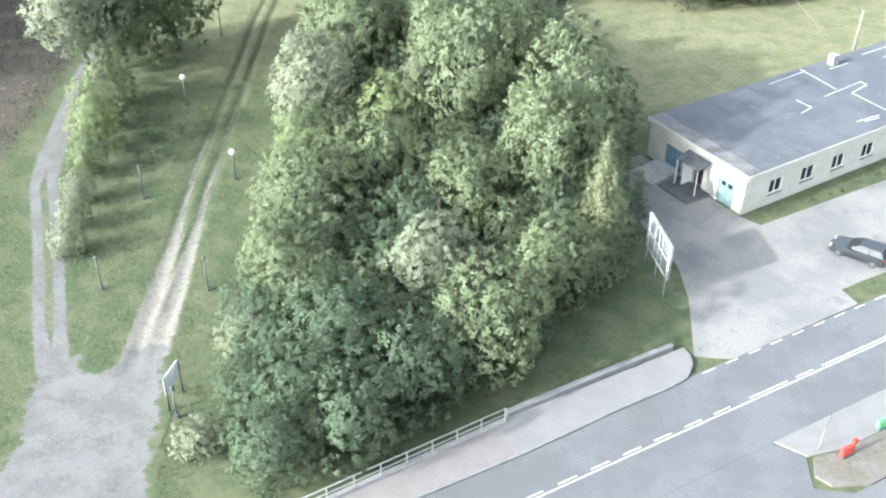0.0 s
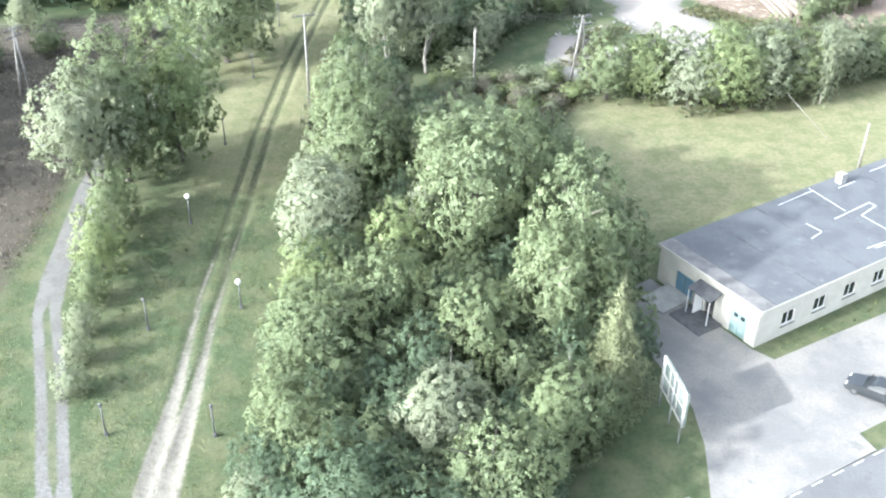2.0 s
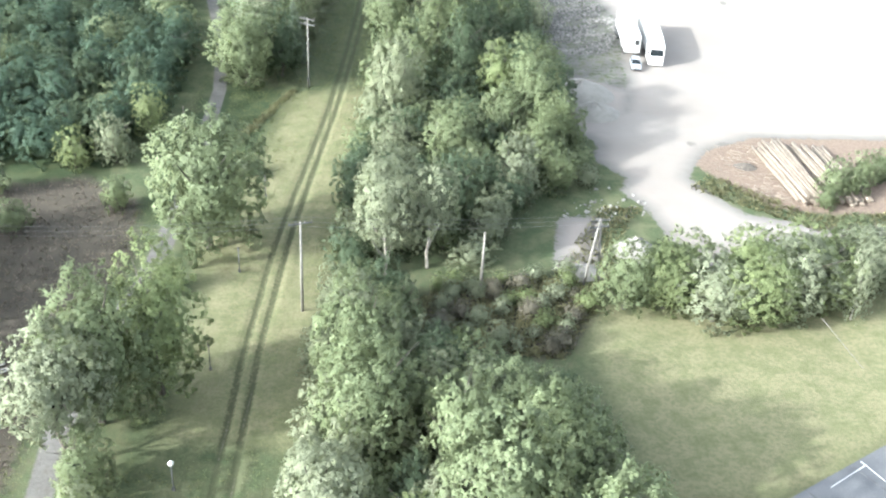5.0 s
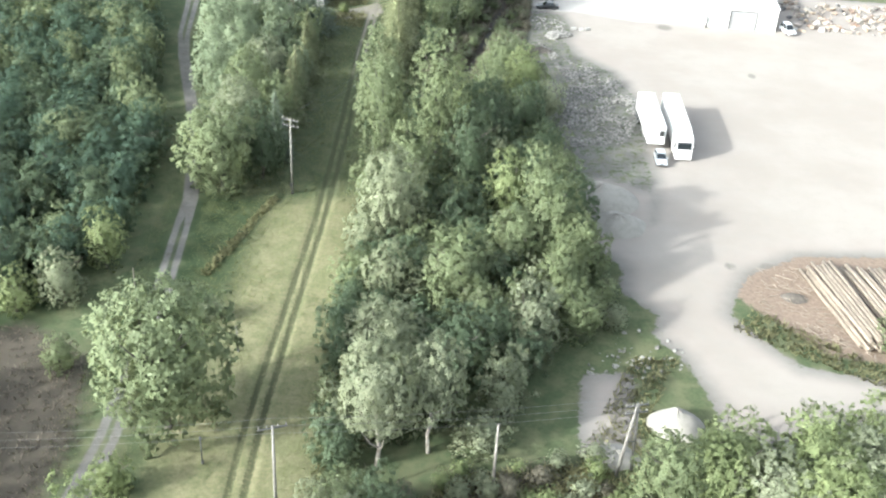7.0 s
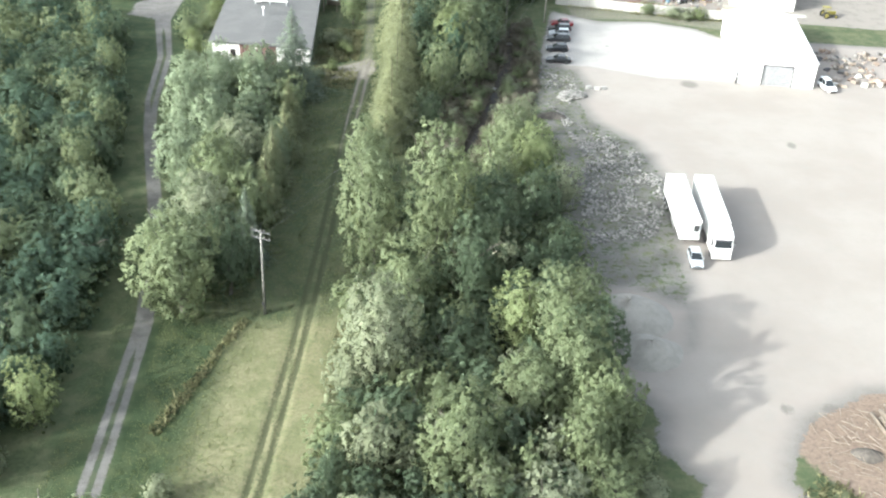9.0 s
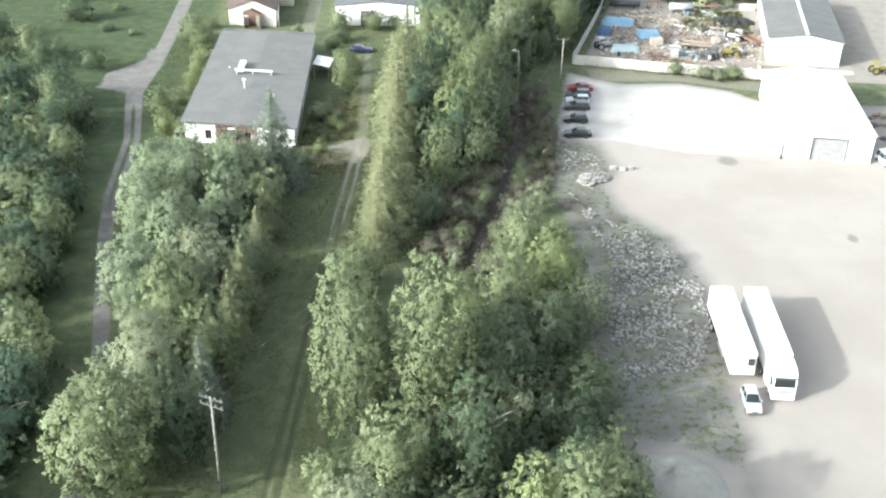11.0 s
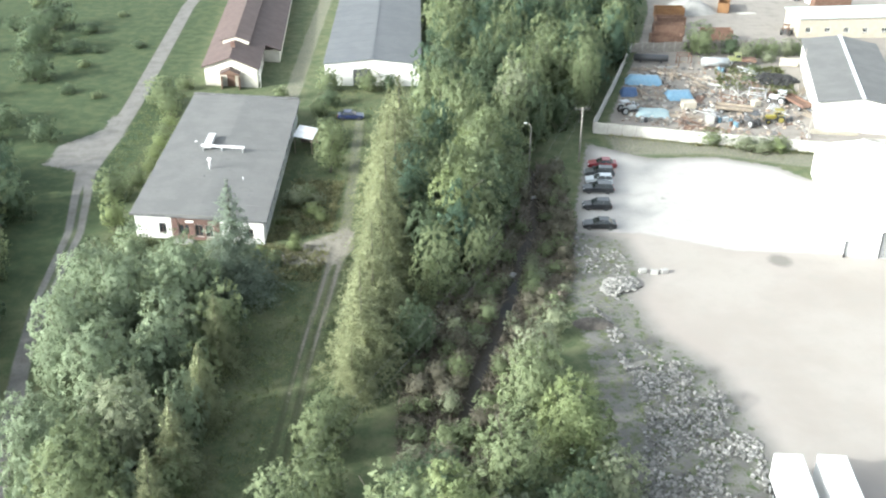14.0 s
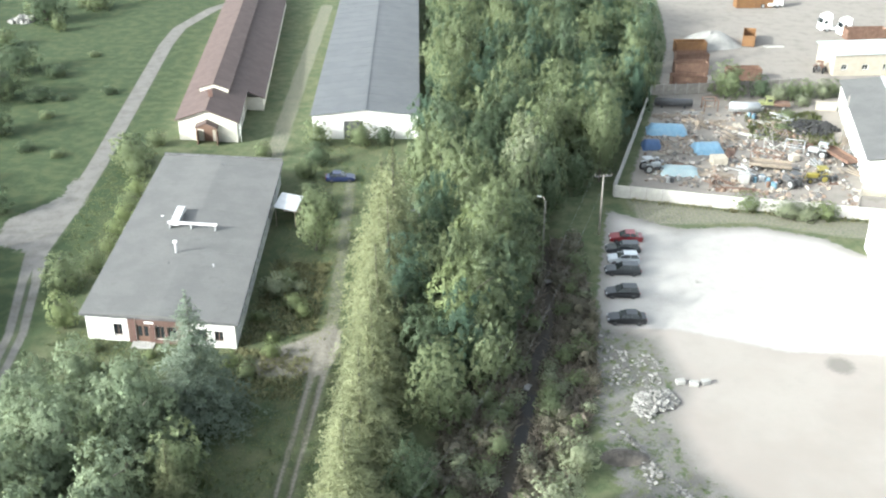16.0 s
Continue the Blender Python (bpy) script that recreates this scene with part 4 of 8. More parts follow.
# the belt between the track and the yards, from the road northwards
for row in ((4.5, -15.0, 8.6, 3.6, "big", "pale"), (-0.5, -22.0, 8.6, 4.0, "big", "dark"), (8.6, -21.0, 9.2, 3.8, "big", "green"), (7.0, -6.5, 9.0, 3.6, "mid", "green"),
            (-4.5, -7.5, 9.0, 4.2, "big", "green"), (0.5, 6.5, 8.0, 3.4, "mid", "bright"), (7.0, 8.0, 15.5, 5.4, "big", "green"), (15.4, 2.5, 15.0, 5.2, "big", "green"),
            (-4.2, 18.0, 14.2, 4.8, "big", "green"), (-5.2, 26.5, 14.6, 4.2, "big", "green"), (11.6, 14.0, 14.0, 4.8, "big", "green"), (4.0, 16.0, 12.5, 4.0, "big", "green"), (8.8, 20.5, 11.0, 4.0, "big", "green"), (5.4, 25.6, 9.4, 3.4, "mid", "green"),
            (12.8, -2.8, 12.4, 4.2, "big", "green"), (-6.5, 9.0, 10.5, 4.0, "big", "pale"), (-5.2, -15.5, 7.5, 3.0, "mid", "green"), (4.2, -24.6, 7.2, 3.2, "mid", "dark"), (0.8, -28.4, 6.6, 3.2, "mid", "dark"), (-3.4, -30.2, 5.6, 2.8, "mid", "dark"), (-5.6, -25.4, 5.2, 2.4, "mid", "dark"), (-7.0, -20.6, 4.4, 2.0, "mid", "pale"),
            (-2.6, -26.0, 6.6, 3.0, "mid", "dark"), (12.5, -14.0, 8.2, 3.4, "big", "green"), (0.0, -2.0, 8.6, 3.6, "mid", "green"), (-6.4, 1.0, 7.5, 2.8, "mid", "bright"), (3.5, -8.5, 7.0, 3.0, "mid", "dark"),
            (-6.0, 34.0, 10.0, 3.4, "mid", "pale"), (4.0, 74.0, 11.0, 4.6, "big", "green"),
            (-3.8, 60.0, 10.5, 3.6, "big", "pale"), (3.5, 60.0, 10.0, 3.8, "mid", "dark"), (11.0, 66.0, 9.0, 3.6, "mid", "pale"), (-4.4, 74.0, 9.0, 3.2, "mid", "pale"), (10.5, 82.0, 10.0, 3.8, "big", "green"),
            (-4.4, 86.5, 14.8, 4.2, "big", "pale"), (9.8, 92.0, 12.4, 3.4, "slim", "bright"), (13.6, 91.0, 13.4, 3.6, "slim", "green"), (14.5, 84.0, 12.6, 3.8, "big", "green"), (16.6, 69.5, 7.2, 3.2, "mid", "green"), (17.4, 79.5, 9.6, 3.6, "big", "green"), (17.0, 88.0, 11.4, 3.8, "big", "dark"), (16.4, 93.5, 11.4, 3.6, "big", "green"), (20.0, 82.0, 3.4, 2.0, "mid", "green"), (19.6, 86.5, 3.0, 1.8, "mid", "dark"), (20.0, 76.0, 4.0, 2.2, "mid", "green"), (20.6, 71.5, 3.0, 1.8, "mid", "pale"), (14.6, 98.5, 9.0, 3.2, "big", "dark"), (14.8, 106, 7.6, 3.0, "big", "dark"), (15.2, 75.0, 9.6, 3.2, "big", "green"), (3.0, 88.0, 9.0, 3.4, "mid", "dark"),
            (-6.4, 106.5, 22.4, 3.9, "tall", "green"), (0.8, 107.5, 22.2, 4.2, "tall", "green"), (5.0, 100.0, 14.0, 3.8, "mid", "dark"), (-2.0, 97.0, 14.0, 3.6, "big", "green"), (7.5, 112.0, 14.0, 4.0, "big", "dark"),
            (11.3, 140.0, 11.0, 3.6, "big", "green"), (15.0, 134.0, 10.6, 3.8, "big", "bright"), (9.0, 128.0, 11.5, 3.8, "mid", "green"), (14.0, 121.0, 9.0, 3.6, "mid", "dark"), (4.0, 120.0, 12.0, 4.0, "big", "bright"),
            (-8.6, 133.5, 8.0, 2.8, "mid", "green"), (-8.2, 127.0, 7.5, 2.8, "mid", "green"), (14.8, 157.0, 5.0, 2.2, "scrub", "pale"), (12.0, 148.0, 7.5, 3.0, "mid", "pale"), (18.0, 128.0, 7.0, 3.0, "mid", "pale")):
    put(*row, group="belt trees")
for x, y, h, r in ((-4.0, 48.0, 14.4, 3.8), (0.6, 50.0, 13.4, 3.4)):
    put(x, y, h, r, "high", "pale", "tall birch with bare pale trunks below its crown", group="belt trees", bark="bark_pale")
put(16.6, -8.4, 11.2, 3.3, "spruce", "needle", "tall slim conifer with yellowish tips beside the billboard", group="belt trees")
fill([(-6.5, -26), (3.0, -26.0), (13.5, -18.5), (18.3, -6), (17, 8), (-8, 8), (-7, -10)], 2.3, (4.5, 6.8), (2.0, 3.0), ("green", "dark", "green", "dark"), ("mid", "mid"), 900, "belt trees", clear=0.42, most=64, stuff="belt_undergrowth")
fill([(-8.6, 8), (17, 8), (16, 20), (3, 30), (-3, 40), (-8.8, 40)], 2.6, (5, 9), (2.0, 3.0), ("green", "dark", "pale"), ("mid", "big"), 700, "belt trees", clear=0.48, most=18, stuff="belt_undergrowth")
fill([(-8.5, 46), (5, 50), (9, 56), (12, 66), (18, 82), (18, 112), (16, 128), (2, 128), (-8, 118), (-9, 70)], 2.5, (4.0, 7.6), (2.0, 3.2), ("green", "dark", "dark", "pale"), ("mid", "scrub"), 1500, "belt trees", clear=0.46, most=20, stuff="belt_undergrowth")
fill([(-3, 176), (5, 168), (10, 182), (12, 206), (24, 224), (36, 262), (42, 300), (30, 345), (-4, 345), (-2, 230)], 3.2, (8, 15), (2.6, 3.9), ("green", "dark", "dark", "green", "deep"), ("mid", "big"), 1100, "north wood trees", clear=0.5, most=30, stuff="wood_undergrowth")
# the conifer row along the lane
for x, y, h, r in ((-6.6, 143.5, 8.6, 3.6), (-6.0, 148, 12.4, 4.2), (-7.0, 152.4, 9.6, 3.4), (-5.6, 156.6, 13.2, 4.4), (-6.8, 161, 10.4, 3.6), (-5.2, 165.6, 13.6, 4.4), (-6.6, 170, 11.2, 3.8), (-5.4, 174.6, 14.2, 4.5),
                   (-6.6, 179, 11.8, 3.8), (-4.8, 183.6, 15.4, 4.6), (-6.2, 188, 13.0, 4.2), (-4.8, 192.4, 17.6, 4.9), (-6.6, 197.5, 14.2, 4.4)):
    tall = h > 12
    put(x, y, h * (1.12 if tall else 0.90), r * (1.20 if tall else 0.88), "spruce", "needle", group="conifer row")
put(-7.6, 137, 6.5, 2.4, "mid", "green", group="conifer row")
for x, y, h, r, k, t in ((1.5, 163, 12, 3.2, "big", "green"), (3.2, 176, 13.6, 4.0, "big", "bright"), (4.6, 184.5, 12.6, 3.6, "big", "green"), (0.6, 184, 11, 3.2, "mid", "green"), (6.5, 171, 10, 3.2, "mid", "green"), (7.4, 179.5, 10.5, 3.4, "mid", "dark"), (8.4, 188, 10.5, 3.4, "mid", "green"), (9.8, 193.5, 9.6, 3.2, "mid", "green"), (9.6, 199, 11, 3.6, "big", "dark"), (8.6, 206.5, 12, 3.6, "big", "green"), (6.0, 193, 14, 4.0, "big", "bright"), (-0.5, 152, 8, 2.6, "mid", "dark"),
                      (0, 172, 10, 3, "mid", "dark"), (12.4, 213, 16, 4, "big", "pale"), (14, 222, 17, 4.0, "big", "green"), (20, 233, 14, 4.2, "big", "green"), (26, 246, 13.5, 4.2, "big", "green")):
    put(x, y, h, r, k, t, group="north wood trees")
# trees along the gravel track
for row in ((-28.6, 16.5, 14.6, 4.6, "high", "pale"), (-27.2, 22.0, 18.0, 5.4, "big", "green"), (-23.0, 26.5, 17.0, 4.6, "big", "bright"), (-26.0, 13.6, 6.6, 2.7, "mid", "green"), (-25.4, 9.8, 5.2, 1.9, "mid", "pale"), (-24.6, 5.8, 7.4, 2.5, "mid", "bright"), (-24.2, 1.8, 4.8, 1.7, "mid", "green"), (-23.6, -2.4, 3.4, 1.4, "mid", "pale"),
            (-22.9, -6.0, 3.0, 1.3, "mid", "pale"), (-22.2, -9.6, 3.0, 1.5, "mid", "pale"), (-23.6, 52.0, 18.6, 6.8, "big", "green"), (-26.5, 43.0, 4.5, 2.2, "scrub", "bright"), (-23, 70, 3.0, 1.5, "scrub", "pale"),
            (-27.2, 99.5, 13.6, 5.4, "big", "green"), (-22.6, 103.5, 12.0, 3.6, "mid", "dark"), (-27.0, 112, 12.0, 4.0, "big", "pale"), (-27.0, 122.0, 12.5, 4.2, "big", "green"), (-22.2, 116, 11.0, 3.4, "mid", "green"),
            (-33.0, 128, 11.5, 3.8, "big", "willow"), (-26, 132, 11, 4.0, "big", "pale"), (-31.0, 140, 11, 4.0, "big", "willow"), (-36.0, 146.5, 12.0, 4.2, "big", "willow"), (-33.2, 153.4, 11.8, 4.2, "big", "willow"), (-26.4, 147, 11.0, 4.0, "mid", "willow"),
            (-27.2, 157.6, 11.2, 4.4, "big", "willow"), (-38.5, 158.6, 9.6, 3.6, "big", "willow"), (-32.0, 161.5, 8.0, 3.0, "mid", "willow")):
    put(*row, group="track trees")
for x, y, h, r, t in ((-22.8, 164.4, 15.2, 6.2, "needle_dark"), (-21.0, 122, 11.0, 3.0, "needle"), (-21.2, 130, 10.2, 3.0, "needle"), (-20.8, 139, 9.8, 3.0, "needle"), (-21.6, 110.5, 10.5, 3.0, "needle_dark"), (-21.5, 149, 9.6, 3.2, "needle")):
    put(x, y, h, r, "spruce", t, group="track trees")
fill([(-31, 104), (-21, 104), (-20.5, 168), (-40, 168), (-40, 155), (-33, 124)], 3.0, (6, 9.5), (2.2, 3.2), ("green", "willow", "willow"), ("mid",), 250, "track trees", clear=0.5, most=5, stuff="belt_undergrowth")
# unseen tall trees, added out of view so their long shadows darken the heath
for row in ((-55.0, 14.0, 13.0, 5.0, "far", "green"), (-54.0, 23.0, 14.0, 5.2, "far", "dark"),
            (-56.0, 31.0, 14.0, 5.2, "far", "green"), (-55.0, 39.0, 13.0, 5.0, "far", "dark"), (-58.0, 46.0, 13.0, 5.0, "far", "green")):
    put(*row, group="heath trees")
# scrub wood west of the gravel track
for row in ((-37.0, 79.5, 8.4, 2.6, "slim", "bright"), (-39.5, 72.0, 7.0, 2.8, "mid", "pale"), (-44, 70, 6.0, 2.6, "scrub", "bright"), (-36, 60, 5.0, 2.0, "scrub", "green"), (-46, 54, 4.5, 2.4, "scrub", "green"), (-52, 48, 5.5, 2.8, "scrub", "green"),
            (-45.8, 107.5, 7.5, 3.2, "mid", "dark"), (-43.0, 119.5, 8.5, 3.2, "mid", "green"), (-60, 180, 7.5, 3.2, "mid", "bright"), (-52, 62, 6, 2.6, "mid", "pale")):
    put(*row, group="scrub wood trees")
fill([(-36, 88), (-39, 112), (-47, 140), (-52, 165), (-60, 196), (-78, 200), (-86, 190), (-88, 85), (-70, 60), (-44, 72)], 3.0, (5.5, 8.5), (2.6, 3.9), ("deep", "deep", "dark", "green"), ("mid", "scrub", "mid"), 1500, "scrub wood trees", clear=0.5, most=36, stuff="scrub_undergrowth")
fill([(-60, 210), (-78, 205), (-120, 215), (-125, 235), (-80, 232)], 4.0, (4, 7), (2.4, 3.4), ("dark", "green"), ("scrub", "mid"), 90, "scrub wood trees", clear=0.6, most=6, stuff="scrub_undergrowth")
fill([(-95, 250), (-74, 255), (-72, 345), (-125, 345), (-125, 250)], 8.0, (2, 5), (1.6, 3.2), ("dark", "green"), ("scrub",), 26, "meadow bushes", "bush", "bush", "low green bush in a meadow")
# hedge of willow bushes south of the gravel yard
for x, y, h, r, t in ((21.5, 43.5, 7.6, 3.0, "green"), (25.8, 44.0, 7.0, 3.0, "bright"), (30.6, 42.0, 7.8, 3.4, "pale"), (34.8, 42.4, 8.4, 3.6, "bright"), (39.0, 43.8, 8.6, 3.6, "pale"), (43.2, 45.6, 8.0, 3.2, "bright"),
                   (28.5, 48.0, 6.5, 3.0, "bright"), (36.0, 48.6, 7.4, 3.2, "bright"), (42.6, 50.6, 7.0, 3.2, "bright"), (49.5, 50.0, 7.0, 3.2, "pale"), (55, 53, 6.6, 3.4, "green"), (61, 55.5, 6.6, 3.4, "green"), (50, 55, 5.6, 2.8, "green")):
    put(x, y, h * 1.12, r * 1.28, rnd.choice(("big", "mid")), t, "dense willow bush at the edge of a hay meadow", "bush", "hedge bushes", category="bush")
put(45.6, 43.2, 9.6, 1.8, "slim", "pale", "slender birch with yellowing hanging leaves", group="hedge bushes", bark="bark_pale")
for x, y, h, r in ((52.5, 71, 6.0, 2.6), (56, 72.5, 6.5, 2.4), (50.6, 68.0, 3.6, 1.6), (60, 76, 5.5, 2.6)):
    put(x, y, h, r, "scrub", "green", "green bush beside the log pile", "bush", "yard bushes", category="bush")
# bushes round the buildings
for x, y, h, r, t in ((-20.6, 239.6, 4.6, 2.6, "green"), (-13.5, 239.8, 4.6, 2.6, "green"), (-9.6, 240.5, 3.4, 2.0, "dark"), (-15.8, 212, 4.2, 1.8, "green"), (-19.2, 190, 3.0, 2.2, "pale"), (-16.6, 187, 2.0, 1.6, "bright"), (-18.2, 192.6, 2.2, 1.8, "green"), (-16.4, 191.0, 1.6, 1.4, "pale"), (-20.3, 184.0, 1.4, 1.2, "bright"), (-15.2, 185.2, 1.8, 1.2, "bright"), (-18.0, 179.6, 1.3, 1.0, "bright"), (-19.4, 172.0, 2.4, 1.3, "green"), (-31.0, 175.6, 1.2, 0.9, "bright"), (-37.4, 177.0, 1.6, 1.1, "green"), (-18.6, 216, 3.8, 2.0, "green"), (-20.6, 226, 3.4, 1.8, "green"),
                   (-45.5, 190.5, 5.6, 3.0, "green"), (-43.6, 195.5, 3.4, 1.9, "green"), (-42.6, 181.5, 5.4, 2.0, "bright"), (-43.2, 201, 2.6, 1.5, "bright"), (-43.8, 205.5, 2.8, 1.6, "bright"), (-44.0, 210, 3.0, 1.7, "bright"), (-44.4, 214, 3.0, 1.7, "green"), (-48.4, 230, 6.0, 3.5, "green"), (-46.6, 225.5, 4.4, 2.4, "green"), (-44.8, 219, 3.2, 1.8, "bright"),
                   (-36.5, 172.5, 2.6, 1.6, "green"), (-28.6, 234, 3.0, 1.6, "green"), (-19.5, 231.5, 4.0, 2.2, "dark"), (-47.0, 238.5, 3.0, 1.8, "green"),
                   (45.1, 217.0, 2.8, 2.6, "green"), (50, 214.4, 2.8, 2.6, "pale"), (55, 214.2, 2.8, 2.4, "bright"), (52.4, 213.6, 2.4, 2.0, "pale"), (-17.5, 176.2, 2.0, 1.2, "bright"), (-21.6, 174.0, 2.2, 1.4, "bright"), (52.4, 266.0, 7.8, 3.6, "green"), (58.8, 266.5, 4.6, 2.4, "dark"), (61.5, 264, 3.8, 1.9, "pale"), (64.2, 265.5, 4.2, 2.0, "green"), (67.2, 266, 4.2, 2.0, "green"), (70.2, 266.5, 4.0, 1.9, "pale"), (72.4, 267.5, 3.8, 1.8, "green"), (65.5, 262, 2.6, 1.6, "pale"), (61.0, 255.5, 1.6, 1.8, "green"), (58.5, 249.5, 1.2, 1.6, "green"),
                   (-92.2, 313, 8.5, 5.0, "dark"), (-84, 325, 5, 4.0, "green"), (-84.5, 276, 7.0, 5.0, "dark"), (-81.8, 259.5, 7.5, 5.2, "dark"), (-70.3, 260.3, 1.4, 1.3, "dark"), (-67.7, 235.5, 2.0, 1.7, "dark"), (-69.7, 250.8, 1.6, 1.5, "green"), (-62.8, 264.2, 1.6, 1.7, "dark"), (-73.2, 287.5, 1.2, 1.4, "green"), (-61.9, 233.2, 1.4, 1.3, "green"), (-76, 242, 6.5, 4.2, "dark")):
    put(x, y, h, r, "scrub", t, "leafy bush growing wild by a wall or fence", "bush", "yard bushes", category="bush")
for k in range(60):
    y = 140 + k * 1.1
    placed.append((float(np.interp(y, [p[1] for p in reversed(DITCH)], [p[0] for p in reversed(DITCH)])), y, 0.3))
fill(DITCHSIDE, 1.3, (1.0, 3.0), (0.9, 1.9), ("brush", "green", "pale", "green", "brush"), ("scrub",), 700, "ditch shrubs", "bush", "bush", "dry brown and green shrub beside a ditch", 0.5, 30, "ditch_undergrowth")
fill([(2, 36), (14, 34), (18.5, 43), (16, 50), (4, 48), (-2, 44)], 1.6, (1.0, 3.0), (0.9, 1.8), ("brush", "pale", "bright", "pale"), ("scrub",), 120, "brush shrubs", "bush", "bush", "dry yellowish shrub among weeds", 0.5, 14, "brush_undergrowth")
thicket()
put(-15.9, 202.0, 9.4, 2.5, "slim", "green", "tall slim bush beside a grassy lane", "bush", "yard bushes", category="bush")
put(-8.2, -28.6, 2.6, 1.7, "scrub", "pale", "pale silvery bush on the verge", "bush", category="bush")
# far woods that close the view to the horizon
rng = np.random.default_rng(77)
far = []
for k in range(160):
    a = rng.uniform(0, 2 * math.pi)
    d = rng.uniform(420, 900)
    x, y = d * math.sin(a), 150 + d * math.cos(a)
    s = rng.uniform(1.4, 2.4)
    q = CROWN["scrub"][k % 5][: 3 * 400] * np.array([s * 1.6, s * 1.6, s]) + np.array([x, y, 0])
    far.append(q)
tagged(new("far_wood", leaf_mesh("far_wood", np.concatenate(far), LEAF["dark"])), "distant dark green woodland round the place", "woodland", kind="stuff")


def tufts(name, outline_list, count, height, tone, label, seed, keep=None):
    """Grass or weeds as upright blades in small bunches."""
    g = np.random.default_rng(seed)
    out = []
    for outline, share in outline_list:
        n = int(count * share)
        x0, x1, y0, y1 = min(p[0] for p in outline), max(p[0] for p in outline), min(p[1] for p in outline), max(p[1] for p in outline)
        x, y = g.uniform(x0, x1, n * 3), g.uniform(y0, y1, n * 3)
        ok = (poly_in(x, y, outline) > 0)
        if keep is not None:
            ok &= keep(x, y)
        x, y = x[ok][:n], y[ok][:n]
        for k in range(3):
            h = height * g.uniform(0.5, 1.3, len(x))
            base = np.stack([x + g.normal(size=len(x)) * 0.16, y + g.normal(size=len(x)) * 0.16, np.zeros(len(x)) - 0.03], 1)
            side = unit(g, len(x)) * np.array([1, 1, 0]) * (h * 0.30)[:, None]
            tip = base + np.stack([g.normal(size=len(x)) * 0.6 * h, g.normal(size=len(x)) * 0.6 * h, h * 0.8], 1)
            out.append(np.stack([base - side, base + side, tip], 1).reshape(-1, 3))
    v = np.concatenate(out)
    c = v.reshape(-1, 3, 3)
    down = np.cross(c[:, 1] - c[:, 0], c[:, 2] - c[:, 0])[:, 2] < 0
    c[down] = c[down][:, [0, 2, 1]]
    up = np.repeat(g.normal(size=(len(v) // 3, 3)) * 0.35 + np.array([0, 0, 1.0]), 3, axis=0)
    return tagged(new(name, leaf_mesh(name, v, LEAF[tone], up / np.linalg.norm(up, axis=1, keepdims=True))), label, name.replace("_", " "), kind="stuff")


def off_tracks(x, y):
    return (seg_dist(x, y, LEFT_TRACK) > 1.9) & (seg_dist(x, y, RUT_A) > 0.6) & (seg_dist(x, y, RUT_B) > 0.6) & (poly_in(x, y, FORK) < -0.3)


tufts("long_grass", (([(-34, -46), (-8, -46), (-9, 178), (-20, 178), (-24, 100), (-34, 100)], 0.8), ([(-34, -46), (-46, -46), (-44, 0), (-30, -2)], 0.2)), 42000, 0.17, "grass", "long summer grass on the verges of the tracks", 3, off_tracks)
tufts("dry_weeds", ((DITCHSIDE, 1.0),), 9000, 0.7, "dead_stalk", "dry brown weeds and reeds in a tangle", 4, lambda x, y: (seg_dist(x, y, DITCH) > 0.9) & (seg_dist(x, y, LEFT_TRACK) > 2.0))
tufts("brush_weeds", ((BRUSH, 1.0),), 2600, 0.6, "reed", "yellow-green tall weeds round a pole", 9)
tufts("heath_weeds", ((HEATH, 1.0),), 9000, 0.34, "dead_stalk", "low brown heath weeds and dead stalks", 5, lambda x, y: seg_dist(x, y, LEFT_TRACK) > 2.0)
tufts("tall_weeds", (([(34, 72), (48, 62), (70, 66), (70, 69), (49, 66), (38, 76)], 0.55), ([(10, 44), (20, 46), (24, 60), (27, 66), (22, 66), (14, 48)], 0.45)), 2000, 0.5, "reed", "green and yellow weeds growing along an edge", 6)
tufts("uncut_grass", (([(-19.6, 98.5), (-20.8, 98.0), (-26.2, 79.0), (-25.2, 78.6)], 0.5), ([(-9.6, 20), (-8.2, 20), (-8.4, 98), (-9.8, 98)], 0.5)), 1500, 0.42, "reed", "uncut yellowish grass along the edge of a mown strip", 7)
tufts("lane_weeds", (([(-21.6, 178), (-13.4, 182), (-13.6, 198), (-20.6, 199)], 0.55), ([(-24, 168.5), (-13.6, 168), (-13.0, 176), (-22.6, 178)], 0.25), ([(28, 219.2), (42, 215.8), (66, 211.6), (66, 214.4), (42, 219.4), (30, 222)], 0.20)), 2600, 0.5, "reed", "tall yellow-green weeds between a wall and a lane", 15, off_tracks)
tufts("yard_weeds", (([(52, 245), (66, 241), (67, 258), (54, 259)], 1.0),), 900, 0.7, "grass", "tall weeds growing through scrap", 16)
tufts("wall_weeds", (([(29.2, -2.6), (30, -3.0), (62, 17.6), (61, 18.2)], 1.0),), 420, 0.26, "grass", "low green weeds along the foot of a wall", 8)
tufts("rough_grass", (([(-22, 178), (-9, 180), (-10, 240), (-20, 240), (-21, 200)], 0.4), ([(-44, 178), (-22, 170), (-22, 178), (-40, 181)], 0.12), ([(-52, 205), (-43, 196), (-46, 236), (-53, 236)], 0.12), ([(-22, 100), (-9, 100), (-9, 178), (-20, 178)], 0.36)), 7000, 0.26, "grass", "rough grass and weeds round the buildings", 12, off_tracks)
